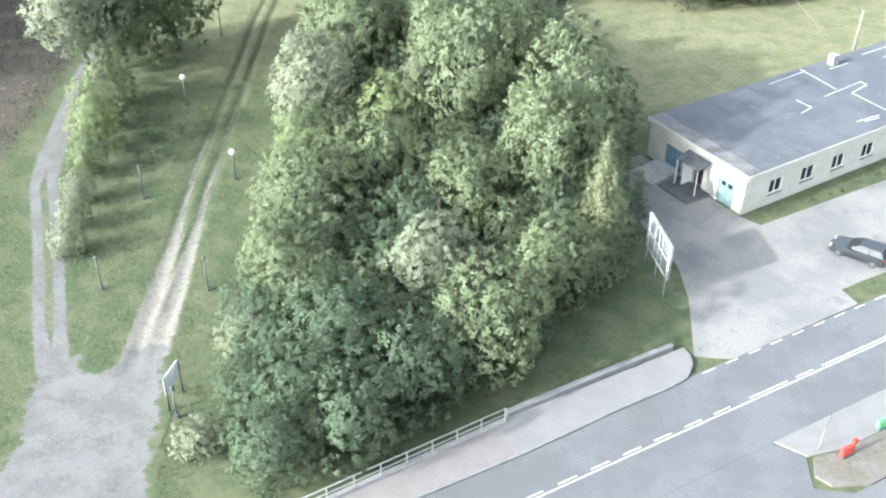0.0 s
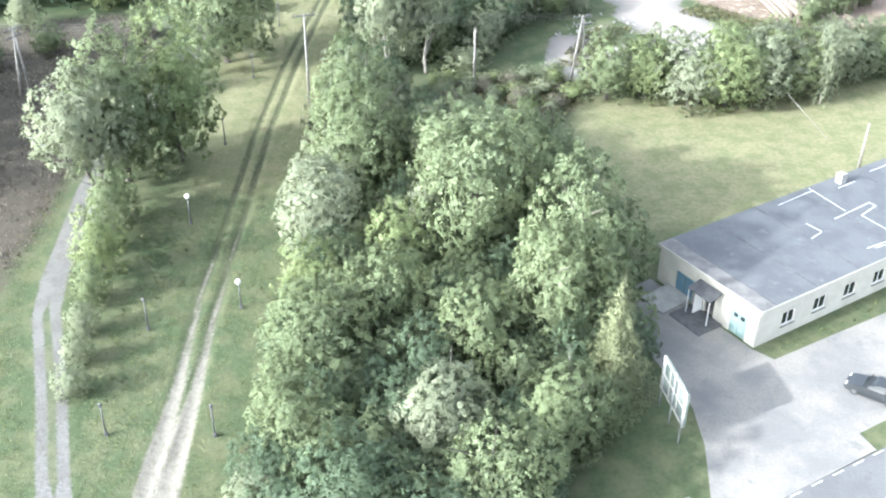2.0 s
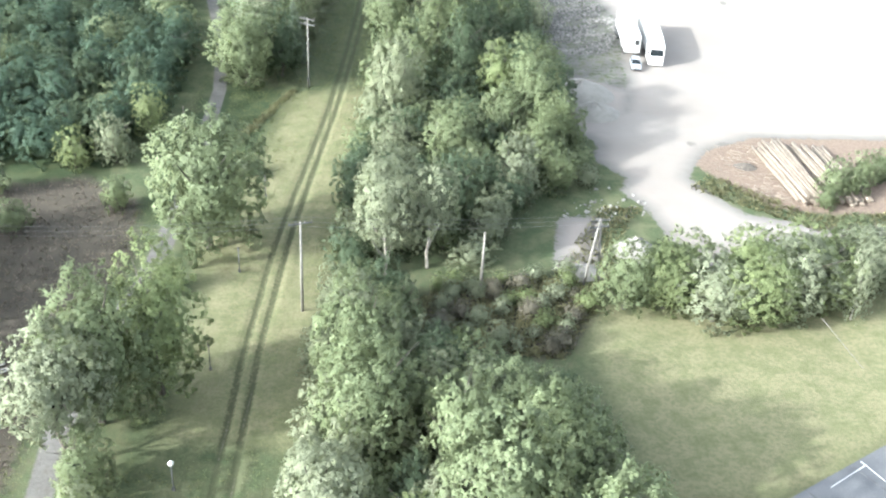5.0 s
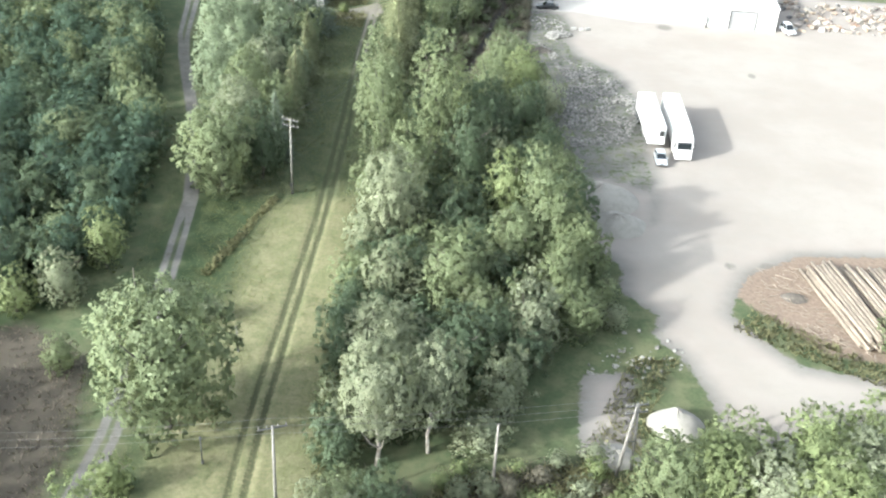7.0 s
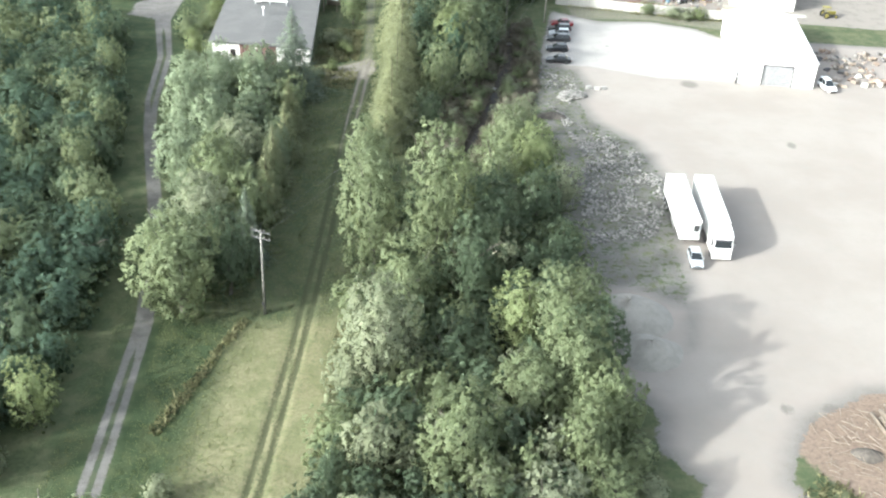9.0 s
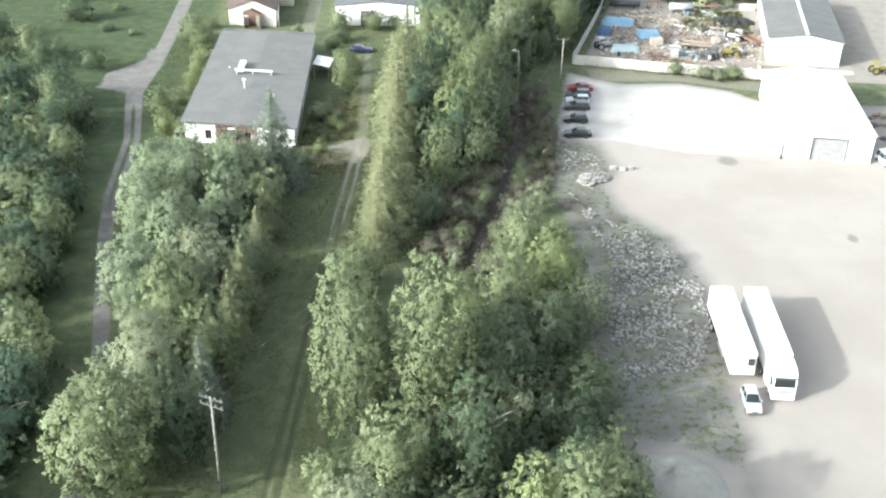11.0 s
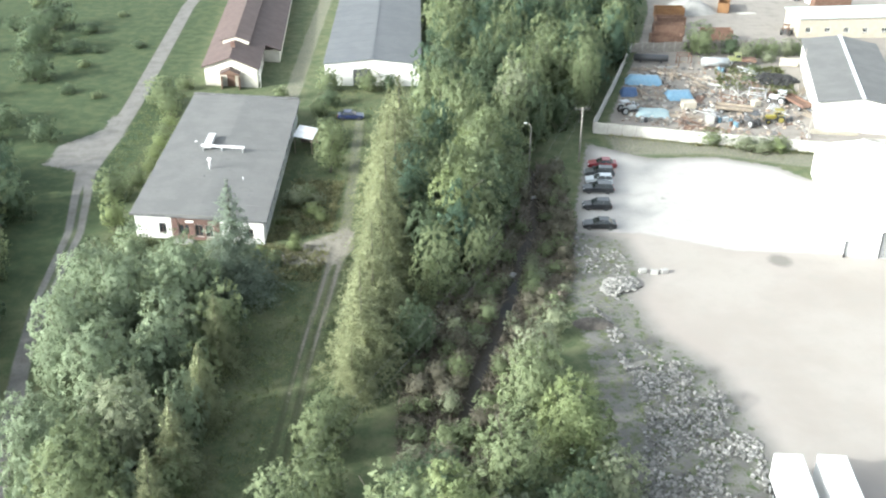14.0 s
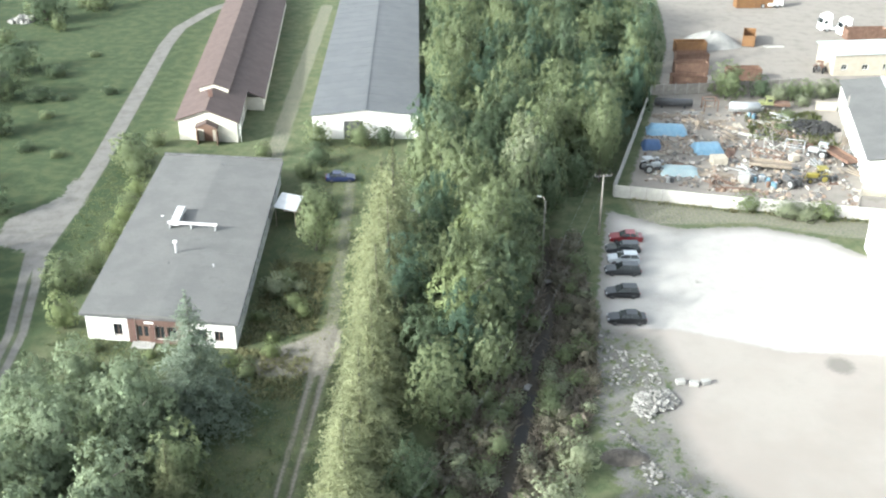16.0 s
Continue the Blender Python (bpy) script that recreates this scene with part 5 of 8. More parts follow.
tufts("stone_weeds", (([(19.4, 120), (24, 120), (31, 138), (26, 156), (20, 182), (17.5, 172), (19, 150)], 0.7), ([(29, 211.5), (44, 212.5), (56, 208.5), (66, 207), (66, 212), (42, 216), (28, 219.5)], 0.3)), 1500, 0.2, "grass", "sparse weeds growing between stones", 13)

# ---- road, pavements and the concrete yard ----
def ribbon(name, pts_a, pts_b, z, thick, material, label, category="", kind="structure"):
    """A slab between two edges, given as points in plan."""
    bm = prism([(p[0], p[1]) for p in pts_a] + [(p[0], p[1]) for p in reversed(pts_b)], z - thick, z)
    return tagged(part(name, bm, material), label, category or name, kind=kind)


ribbon("road", [road(-140, 3.45), road(160, 3.45)], [road(-140, -3.45), road(160, -3.45)], 0.0, 0.3, M["asphalt"], "worn grey asphalt road with white markings")
tagged(part("side_road", prism([road(-140, -3.46)[:2], road(4.6, -3.46)[:2], road(5.6, -5.2)[:2], road(4.2, -7.2)[:2], road(6.0, -8.6)[:2], road(40, -8.9)[:2], road(40, -40)[:2], road(-140, -40)[:2]], -0.3, -0.012), M["asphalt"]),
       "pale worn asphalt apron of a side road", "road", kind="structure")
tagged(part("pavement_south", prism([road(4.8, -3.47)[:2], road(160, -3.47)[:2], road(160, -5.9)[:2], road(8.0, -5.9)[:2], road(5.7, -5.25)[:2]], -0.3, 0.10), M["paving"]), "pale paved footway beside the road", "pavement", kind="structure")
tagged(part("grass_island", prism([road(u, v)[:2] for u, v in ((5.8, -5.6), (8.0, -5.95), (30, -5.95), (30, -8.8), (7.2, -8.6), (5.2, -7.6), (4.9, -6.6))], -0.3, 0.13), M["ground"]), "grassy island beside the road", "grass island", kind="structure")
walk_low = [(-16, -45.0), (4.7, -31.75), (11.1, -27.9), (16.8, -24.1), (20.0, -22.15), (21.2, -21.2), (21.7, -20.0), (21.7, -18.9)]
walk_up = [(-18.2, -43.2), (1.0, -31.1), (9.6, -25.4), (16.6, -21.2), (20.9, -18.6), (21.1, -18.5), (21.2, -18.4), (21.4, -18.3)]
ribbon("pavement_north", walk_low[1:], walk_up[1:], 0.12, 0.4, M["paving"], "pale paved footway with a rounded corner at a yard entrance", "pavement")
ribbon("pavement_bridge", walk_low[:2] + [(10.2, -28.45)], walk_up[:2] + [(8.9, -25.86)], 0.126, 0.4, M["paving_pink"], "pinkish paved footway over a culvert behind a railing", "pavement")
kerb = []
for (x0, y0), (x1, y1) in zip(walk_low[:-1], walk_low[1:]):
    d = math.hypot(x1 - x0, y1 - y0)
    ang = math.atan2(y1 - y0, x1 - x0)
    n = max(1, round(d / 1.0))
    for i in range(n):
        u = (i + 0.5) / n
        kerb.append((x0 + (x1 - x0) * u, y0 + (y1 - y0) * u, ang, d / n))
kerb_line = tagged(part("kerb", boxes((-14.0, -43.9, -0.1, 0.9, 0.12, 0.3)), M["kerb"]), "grey concrete kerb stones along the footway", "kerb", kind="structure")
stone_mesh = None
for x, y, ang, d in kerb:
    if stone_mesh is None:
        stone_mesh = part("kerb_stone", boxes((0, 0, 0, 0.985, 0.15, 0.34), bevel=0.015), M["kerb"], kerb_line)
        stone_mesh.matrix_basis = pose(x, y, -0.03, 0, 0, math.degrees(ang))
    else:
        again(stone_mesh, pose(x, y, -0.03, 0, 0, math.degrees(ang)) @ Matrix.Diagonal((d, 1, 1, 1)), kerb_line)
tagged(part("yard_entrance", prism(PARKWAY, -0.3, 0.02), M["yard"]), "cracked pale concrete yard and dusty forecourt", "yard", kind="structure")
tagged(part("retaining_edge", prism([(9.8, -25.3), (16.4, -21.15), (20.7, -18.55), (20.6, -18.2), (16.2, -20.8), (9.6, -24.95)], -0.4, 0.42), M["kerb"]), "low concrete edge wall behind the footway", "wall", kind="structure")
lines = tagged(new("road_marking"), "white painted lines on the road", "road marking", kind="structure")


def stripe(u0, u1, v, w):
    bm = bmesh.new()
    c = [bm.verts.new(road(u, vv, 0.004)) for u, vv in ((u0, v - w / 2), (u1, v - w / 2), (u1, v + w / 2), (u0, v + w / 2))]
    bm.faces.new(c)
    part("stripe", bm, M["white_line"], lines)


stripe(-140, 20, -0.12, 0.10)
stripe(12.4, 60, 0.12, 0.11)
stripe(20, 60, -0.12, 0.11)
stripe(6.2, 9.4, 0.12, 0.10)
for k in range(16):
    stripe(4.6 - k * 2.3 - 1.3, 4.6 - k * 2.3, 0.12, 0.10)
stripe(10.1, 11.6, 0.12, 0.10)
for k in range(14):
    stripe(5.2 + k * 1.95, 5.2 + k * 1.95 + 1.0, 3.30, 0.10)

# railing on the culvert
rail = thing("railing", 0, 0, 0.12, 0, "pale grey steel pedestrian railing on a concrete kerb", "railing")
r0, r1 = Vector((-13.0, -40.7, 0)), Vector((9.6, -25.6, 0))
rl = (r1 - r0).length
ra = math.degrees(math.atan2(r1.y - r0.y, r1.x - r0.x))
bm = bmesh.new()
box(bm, *((r0 + r1) / 2), rl, 0.32, 0.3, 0.02, m=None)
bmesh.ops.rotate(bm, verts=bm.verts, cent=(r0 + r1) / 2, matrix=Matrix.Rotation(radians(ra), 3, "Z"))
part("base_kerb", bm, M["concrete"], rail)
for z in (0.55, 1.02):
    tube("rail", [r0 + Vector((0, 0, z)), r1 + Vector((0, 0, z))], 0.045, M["fence_white"], rail)
post = None
for i in range(17):
    p = r0 + (r1 - r0) * i / 16
    if post is None:
        post = part("post", boxes((0, 0, 0.56, 0.07, 0.07, 1.0), bevel=0.008), M["fence_white"], rail)
        post.matrix_basis = pose(*p, 0, 0, ra)
    else:
        again(post, pose(*p, 0, 0, ra), rail)

# ---- houses ----
def window(parent, x, y, z, w, h, rz=0, frame_mat="frame_white", mullions=(0.5,), sill=True, deep=0.10, name="window"):
    """A window set on a wall plane: dark pane behind a frame with mullions, and a sill. Local x runs along the wall, -y is out."""
    n = part(name, boxes((0, 0.012, h / 2, w, 0.03, h)), M["glass_dark"], parent)
    n.matrix_basis = pose(x, y, z, 0, 0, rz)
    t = 0.07
    rows = [(-w / 2 + t / 2, -0.02, h / 2, t, 0.05, h), (w / 2 - t / 2, -0.02, h / 2, t, 0.05, h), (0, -0.02, t / 2, w - 2 * t, 0.05, t), (0, -0.02, h - t / 2, w - 2 * t, 0.05, t)]
    rows += [(-w / 2 + w * m, -0.021, h / 2, t * 0.9, 0.046, h - 2 * t) for m in mullions]
    part("window_frame", boxes(*rows), M[frame_mat], n)
    if sill:
        part("window_sill", boxes((0, -0.10, -0.05, w + 0.16, 0.24, 0.07), bevel=0.01), M["felt_dark"], n)
    return n


def wall_box(name, x0, x1, y0, y1, h, t, openings, material, parent):
    """Four walls with thickness. openings: (side, centre along the wall, sill, width, height)."""
    bm = bmesh.new()
    for side in "snwe":
        a, b = (x0, x1) if side in "sn" else (y0 + t, y1 - t)
        cuts = sorted([o for o in openings if o[0] == side], key=lambda o: o[1])
        at = a
        cells = []
        for _, c, s, w, hh in cuts:
            cells.append((at, c - w / 2, 0, h))
            cells.append((c - w / 2, c + w / 2, 0, s))
            cells.append((c - w / 2, c + w / 2, s + hh, h))
            at = c + w / 2
        cells.append((at, b, 0, h))
        for p, q, z0, z1 in cells:
            if q - p < 1e-3 or z1 - z0 < 1e-3:
                continue
            if side in "sn":
                yy = y0 + t / 2 if side == "s" else y1 - t / 2
                box(bm, (p + q) / 2, yy, (z0 + z1) / 2, q - p, t, z1 - z0)
            else:
                xx = x0 + t / 2 if side == "w" else x1 - t / 2
                box(bm, xx, (p + q) / 2, (z0 + z1) / 2, t, q - p, z1 - z0)
    bmesh.ops.remove_doubles(bm, verts=bm.verts, dist=1e-4)
    return part(name, bm, material, parent)


def low_workshop():
    """The flat-roofed cream workshop beside the road; local x runs along its length, its gable end looks along -x."""
    L, W, H = 34.0, 11.0, 3.35
    e = thing("workshop", 28.3, -2.0, 0, 34.0, "low cream-rendered workshop with a patched grey felt roof", "building")
    wins = [3.5 + 3.6 * i for i in range(9)]
    ops = [("s", x, 0.95, 1.5, 1.3) for x in wins] + [("w", 1.9, 0.0, 1.7, 2.15), ("w", 5.0, 0.0, 1.1, 2.1), ("w", 7.9, 0.0, 2.0, 2.2)]
    wall_box("wall", 0, L, 0, W, H, 0.3, ops, M["render_cream"], e)
    part("floor_slab", boxes((L / 2, W / 2, 0.02, L - 0.6, W - 0.6, 0.05)), M["concrete"], e)
    for x in wins:
        window(e, x, 0.16, 0.95, 1.5, 1.3, mullions=(0.5,))
    roof = extrude_profile([(-0.15, H + 0.02), (-0.15, H + 0.28), (L + 0.15, H + 0.28), (L + 0.15, H + 0.02)], -0.25, W + 0.2)
    rf = part("roof", roof, M["roof_felt"], e, "grey bitumen felt roof with silver repairs")
    each("roof_edge", ((L / 2, -0.28, H + 0.12, L + 0.34, 0.06, 0.36), (-0.18, W / 2, H + 0.12, 0.06, W + 0.5, 0.36)), M["render_cream"], rf)
    top = H + 0.286
    for x in (1.3, 6.1, 11.0, 16.6, 24.0, 29.6):
        part("felt_seam", boxes((x, W / 2, top, 0.16 if x > 2 else 0.34, W + 0.2, 0.012)), M["felt_dark"], rf)
    part("roof_border", boxes((0.62, W / 2, top + 0.002, 1.5, W + 0.3, 0.010)), M["roof_patched"], rf)
    for a, b in (((13.0, 10.3), (17.8, 10.5)), ((17.7, 11.0), (17.3, 6.5)), ((15.4, 6.1), (20.3, 6.4)), ((20.3, 6.45), (20.3, 5.7)), ((20.3, 5.7), (17.9, 5.3)), ((17.9, 5.3), (17.8, 1.6)), ((12.7, 6.9), (12.8, 5.3)), ((12.8, 5.25), (11.2, 4.95)), ((20.0, 9.6), (22.5, 9.65)), ((14.0, 1.5), (16.6, 1.3)), ((14.6, 1.2), (16.2, 1.0))):
        m = (Vector((*a, 0)) + Vector((*b, 0))) / 2
        d = Vector((*b, 0)) - Vector((*a, 0))
        bm = boxes((0, 0, top + 0.006, d.length, 0.09, 0.014))
        bmesh.ops.transform(bm, matrix=Matrix.Translation((m.x, m.y, 0)) @ Matrix.Rotation(math.atan2(d.y, d.x), 4, "Z"), verts=bm.verts)
        part("repair_strip", bm, M["roof_patch"], rf)
    for i, y in enumerate((1.0, 2.4, 4.0, 5.6, 7.2, 8.8, 10.2)):
        part("repair_strip", boxes((25.4 + 0.7 * (i % 3) + 0.25 * i, y, top + 0.006, 3.6, 0.10, 0.014)), M["roof_patch"], rf)
    part("chimney", boxes((21.0, 10.2, top + 0.5, 0.7, 0.7, 1.0), bevel=0.03), M["concrete"], rf)
    door = part("door", boxes((0.1, 1.9, 1.06, 0.06, 1.64, 2.1)), M["door_teal"], e, "pale teal double door with two small panes")
    each("door_pane", ((0.064, 1.55, 1.75, 0.02, 0.42, 0.36), (0.064, 2.25, 1.75, 0.02, 0.42, 0.36)), M["glass_dark"], door)
    part("door_split", boxes((0.066, 1.9, 1.06, 0.02, 0.04, 2.1)), M["grey_dark"], door)
    door = part("door", boxes((0.1, 7.9, 1.08, 0.06, 1.94, 2.15)), M["door_blue"], e, "faded blue double door")
    part("door_split", boxes((0.066, 7.9, 1.08, 0.02, 0.05, 2.15)), M["grey_dark"], door)
    part("door", boxes((-0.48, 5.75, 1.02, 1.0, 0.05, 2.0)), M["frame_white"], e, "white door standing open")
    part("canopy", extrude_profile([(-1.35, 2.42), (-1.35, 2.50), (0.0, 2.84), (0.0, 2.74)], 3.8, 6.3), M["felt_dark"], e, "dark felt porch canopy")
    part("canopy_post", boxes((-1.25, 3.9, 1.2, 0.07, 0.07, 2.42)), M["frame_white"], e)
    part("canopy_post", boxes((-1.25, 6.2, 1.2, 0.07, 0.07, 2.42)), M["frame_white"], e)
    part("porch_step", boxes((-1.3, 5.0, 0.06, 2.6, 3.4, 0.14), bevel=0.02), M["felt_dark"], e, "dark concrete porch slab")
    part("loading_ramp", extrude_profile([(-3.0, 0.0), (-3.0, 0.12), (0.0, 0.45), (0.0, 0.0)], 7.0, 9.6), M["concrete"], e, "concrete loading ramp")
    return e


M["roof_patched"] = surface("worn_roof_border", (0.125, 0.118, 0.118), (0.185, 0.175, 0.170), 0.85, 0.9, 8, bump=0.1, stain=(0.13, 0.13, 0.135))
low_workshop()


def shear(e, k):
    """Slant a building whose front is not square to its long sides."""
    m = Matrix.Identity(4)
    m[1][0] = k
    for c in e.children:
        c.matrix_parent_inverse = m


def clinic():
    """The wide low building with a grey roof behind the trees; its white front looks south."""
    e = thing("flat_roofed_building", -39.12, 179.35, 0, 3.0, "long low white building with a broad grey roof and brown entrance", "building")
    W, L, H = 17.3, 45.9, 3.4
    front = ((3.7, 0.8, 1.0, 1.5), (8.6, 0.6, 1.1, 1.7), (10.0, 0.6, 1.0, 1.7), (13.4, 0.8, 1.2, 1.5), (15.4, 0.9, 1.0, 1.3))
    ops = [("s", *f) for f in front] + [("s", 6.6, 0.1, 1.5, 2.3)]
    ops += [("e", 3.2 + 4.0 * i, 1.0, 1.6, 1.4) for i in range(10)] + [("w", 3.2 + 4.0 * i, 1.0, 1.6, 1.4) for i in range(10)]
    wall_box("wall", 0, W, 0, L, H, 0.35, ops, M["render_white"], e)
    part("entrance_cladding", boxes((5.35, -0.03, H / 2, 0.9, 0.05, H), (7.7, -0.03, H / 2, 0.66, 0.05, H), (9.32, -0.03, H / 2, 0.30, 0.05, H), (11.0, -0.03, H / 2, 0.9, 0.05, H),
                                    (6.6, -0.031, 2.9, 1.5, 0.05, 0.98), (9.0, -0.031, 2.87, 3.0, 0.052, 1.04), (9.2, -0.031, 0.3, 2.8, 0.052, 0.58)), M["brick_red"], e, "red-brown clad entrance bay")
    part("sign_board", boxes((7.4, -0.08, 2.75, 1.1, 0.05, 0.26)), M["frame_white"], e)
    for x, z, w, h in front:
        window(e, x, 0.18, z, w, h, frame_mat="frame_brown")
    door = part("door", boxes((6.6, 0.16, 1.25, 1.5, 0.06, 2.3)), M["frame_brown"], e)
    each("door_pane", ((6.25, 0.12, 1.5, 0.5, 0.03, 1.3), (6.95, 0.12, 1.5, 0.5, 0.03, 1.3)), M["glass_dark"], door)
    part("entrance_step", boxes((6.6, -0.7, 0.08, 2.6, 1.3, 0.18), bevel=0.02), M["concrete"], e)
    for i in range(10):
        window(e, W - 0.18, 3.2 + 4.0 * i, 1.0, 1.6, 1.4, 90)
        window(e, 0.18, 3.2 + 4.0 * i, 1.0, 1.6, 1.4, -90)
    part("floor_slab", boxes((W / 2, L / 2, 0.03, W - 0.7, L - 0.7, 0.06)), M["concrete"], e)
    rf = part("roof", extrude_profile([(-0.5, H + 0.02), (-0.5, H + 0.28), (W / 2, H + 0.62), (W + 0.5, H + 0.28), (W + 0.5, H + 0.02)], -0.5, L + 0.5), M["roof_worn"], e, "broad low-pitched grey roof")
    each("eave_trim", ((W / 2, -0.53, H + 0.14, W + 1.0, 0.05, 0.24), (W + 0.53, L / 2, H + 0.14, 0.05, L + 1.0, 0.24)), M["felt_dark"], rf)
    part("ridge_rear", boxes((W / 2, L + 0.4, H + 0.55, W + 0.8, 0.25, 0.3)), M["felt_dark"], rf)
    top = H + 0.55
    for i in range(1, 12):
        for sgn in (0, 1):
            bm = boxes((0, i * 3.9, 0, W / 2 + 0.45, 0.10, 0.012))
            ang = math.atan2(0.34, W / 2 + 0.5)
            bmesh.ops.transform(bm, matrix=Matrix.Translation((W / 4 - 0.25 if sgn == 0 else W * 0.75 + 0.25, 0, H + 0.456)) @ Matrix.Rotation(-ang if sgn == 0 else ang, 4, "Y"), verts=bm.verts)
            part("felt_lap", bm, M["roof_worn"], rf)
    part("duct", boxes((6.2, 24.0, top + 0.6, 1.1, 5.0, 0.5), bevel=0.04), M["roof_patch"], rf, "pale sheet-metal ventilation duct")
    part("duct", boxes((8.6, 21.6, top + 0.75, 6.6, 0.32, 0.32), bevel=0.03), M["roof_patch"], rf, "pale sheet-metal ventilation duct")
    for x in (5.6, 8.4, 11.6):
        part("duct_leg", boxes((x, 21.6, top + 0.2, 0.16, 0.5, 1.0)), M["steel"], rf)
    tube("vent_pipe", [(7.8, 14.6, top - 0.4), (7.8, 14.6, top + 1.5)], 0.14, M["roof_patch"], rf)
    part("vent_cap", boxes((7.8, 14.6, top + 1.6, 0.5, 0.5, 0.25), bevel=0.05), M["frame_white"], rf)
    tube("vent_pipe", [(13.0, 11.8, top - 0.5), (13.0, 11.8, top + 0.4)], 0.07, M["roof_patch"], rf)
    tube("vent_pipe", [(7.4, 11.8, top - 0.4), (7.4, 11.8, top + 0.3)], 0.10, M["grey_dark"], rf)
    each("roof_vent", ((14.4, 7.0, top - 0.2, 0.5, 0.3, 0.12), (9.2, 43.0, top + 0.1, 0.6, 0.35, 0.16)), M["felt_dark"], rf)
    part("roof_vent", boxes((3.8, 25.0, top - 0.15, 0.3, 0.3, 0.2)), M["frame_white"], rf)
    shear(e, -0.151)
    return e


clinic()
lean = thing("lean_to_shed", -22.6, 209.0, 0, -4, "small open lean-to shed with a pale sheet roof", "shed")
part("roof", extrude_profile([(0.0, 2.95), (0.0, 3.03), (3.1, 2.55), (3.1, 2.47)], 0, 5.0), M["roof_patch"], lean)
for x, y in ((0.2, 0.2), (2.9, 0.2), (0.2, 4.8), (2.9, 4.8)):
    part("post", boxes((x, y, 1.24, 0.12, 0.12, 2.46)), M["planks"], lean)
part("back_wall", boxes((1.5, 4.9, 1.2, 2.8, 0.06, 2.4)), M["planks"], lean)


def long_shed():
    """The long shed with a shallow grey roof."""
    e = thing("long_shed", -21.7, 242.4, 0, 2.6, "long white shed with a shallow grey sheet roof", "building")
    W, L, H = 17.6, 96.0, 4.2
    wall_box("wall", 0, W, 0, L, H, 0.3, [("s", 6.8, 0.0, 3.2, 3.2)], M["hall_white"], e)
    part("gable", extrude_profile([(0.0, H), (W / 2, H + 0.9), (W, H)], 0.02, 0.28), M["hall_white"], e)
    part("door", boxes((6.8, 0.2, 1.6, 3.2, 0.08, 3.2)), M["grey_dark"], e)
    part("floor_slab", boxes((W / 2, L / 2, 0.03, W - 0.7, L - 0.7, 0.06)), M["concrete"], e)
    rf = part("roof", extrude_profile([(-0.3, H + 0.03), (-0.3, H + 0.13), (W / 2, H + 1.08), (W + 0.3, H + 0.13), (W + 0.3, H + 0.03), (W / 2, H + 0.98)], -0.4, L + 0.4), M["roof_grey"], e, "grey sheet roof with faint seams")
    for i in range(1, 24):
        for sgn in (0, 1):
            bm = boxes((0, i * 4.0, 0, W / 2 + 0.28, 0.06, 0.04))
            ang = math.atan2(0.95, W / 2 + 0.3)
            bmesh.ops.transform(bm, matrix=Matrix.Translation((W / 4 - 0.15 if sgn == 0 else W * 0.75 + 0.15, 0, H + 0.615)) @ Matrix.Rotation(-ang if sgn == 0 else ang, 4, "Y"), verts=bm.verts)
            part("roof_seam", bm, M["roof_grey"], rf)
    part("ridge_cap", boxes((W / 2, L / 2, H + 1.09, 0.5, L + 0.8, 0.06)), M["roof_grey"], rf)
    return e


long_shed()


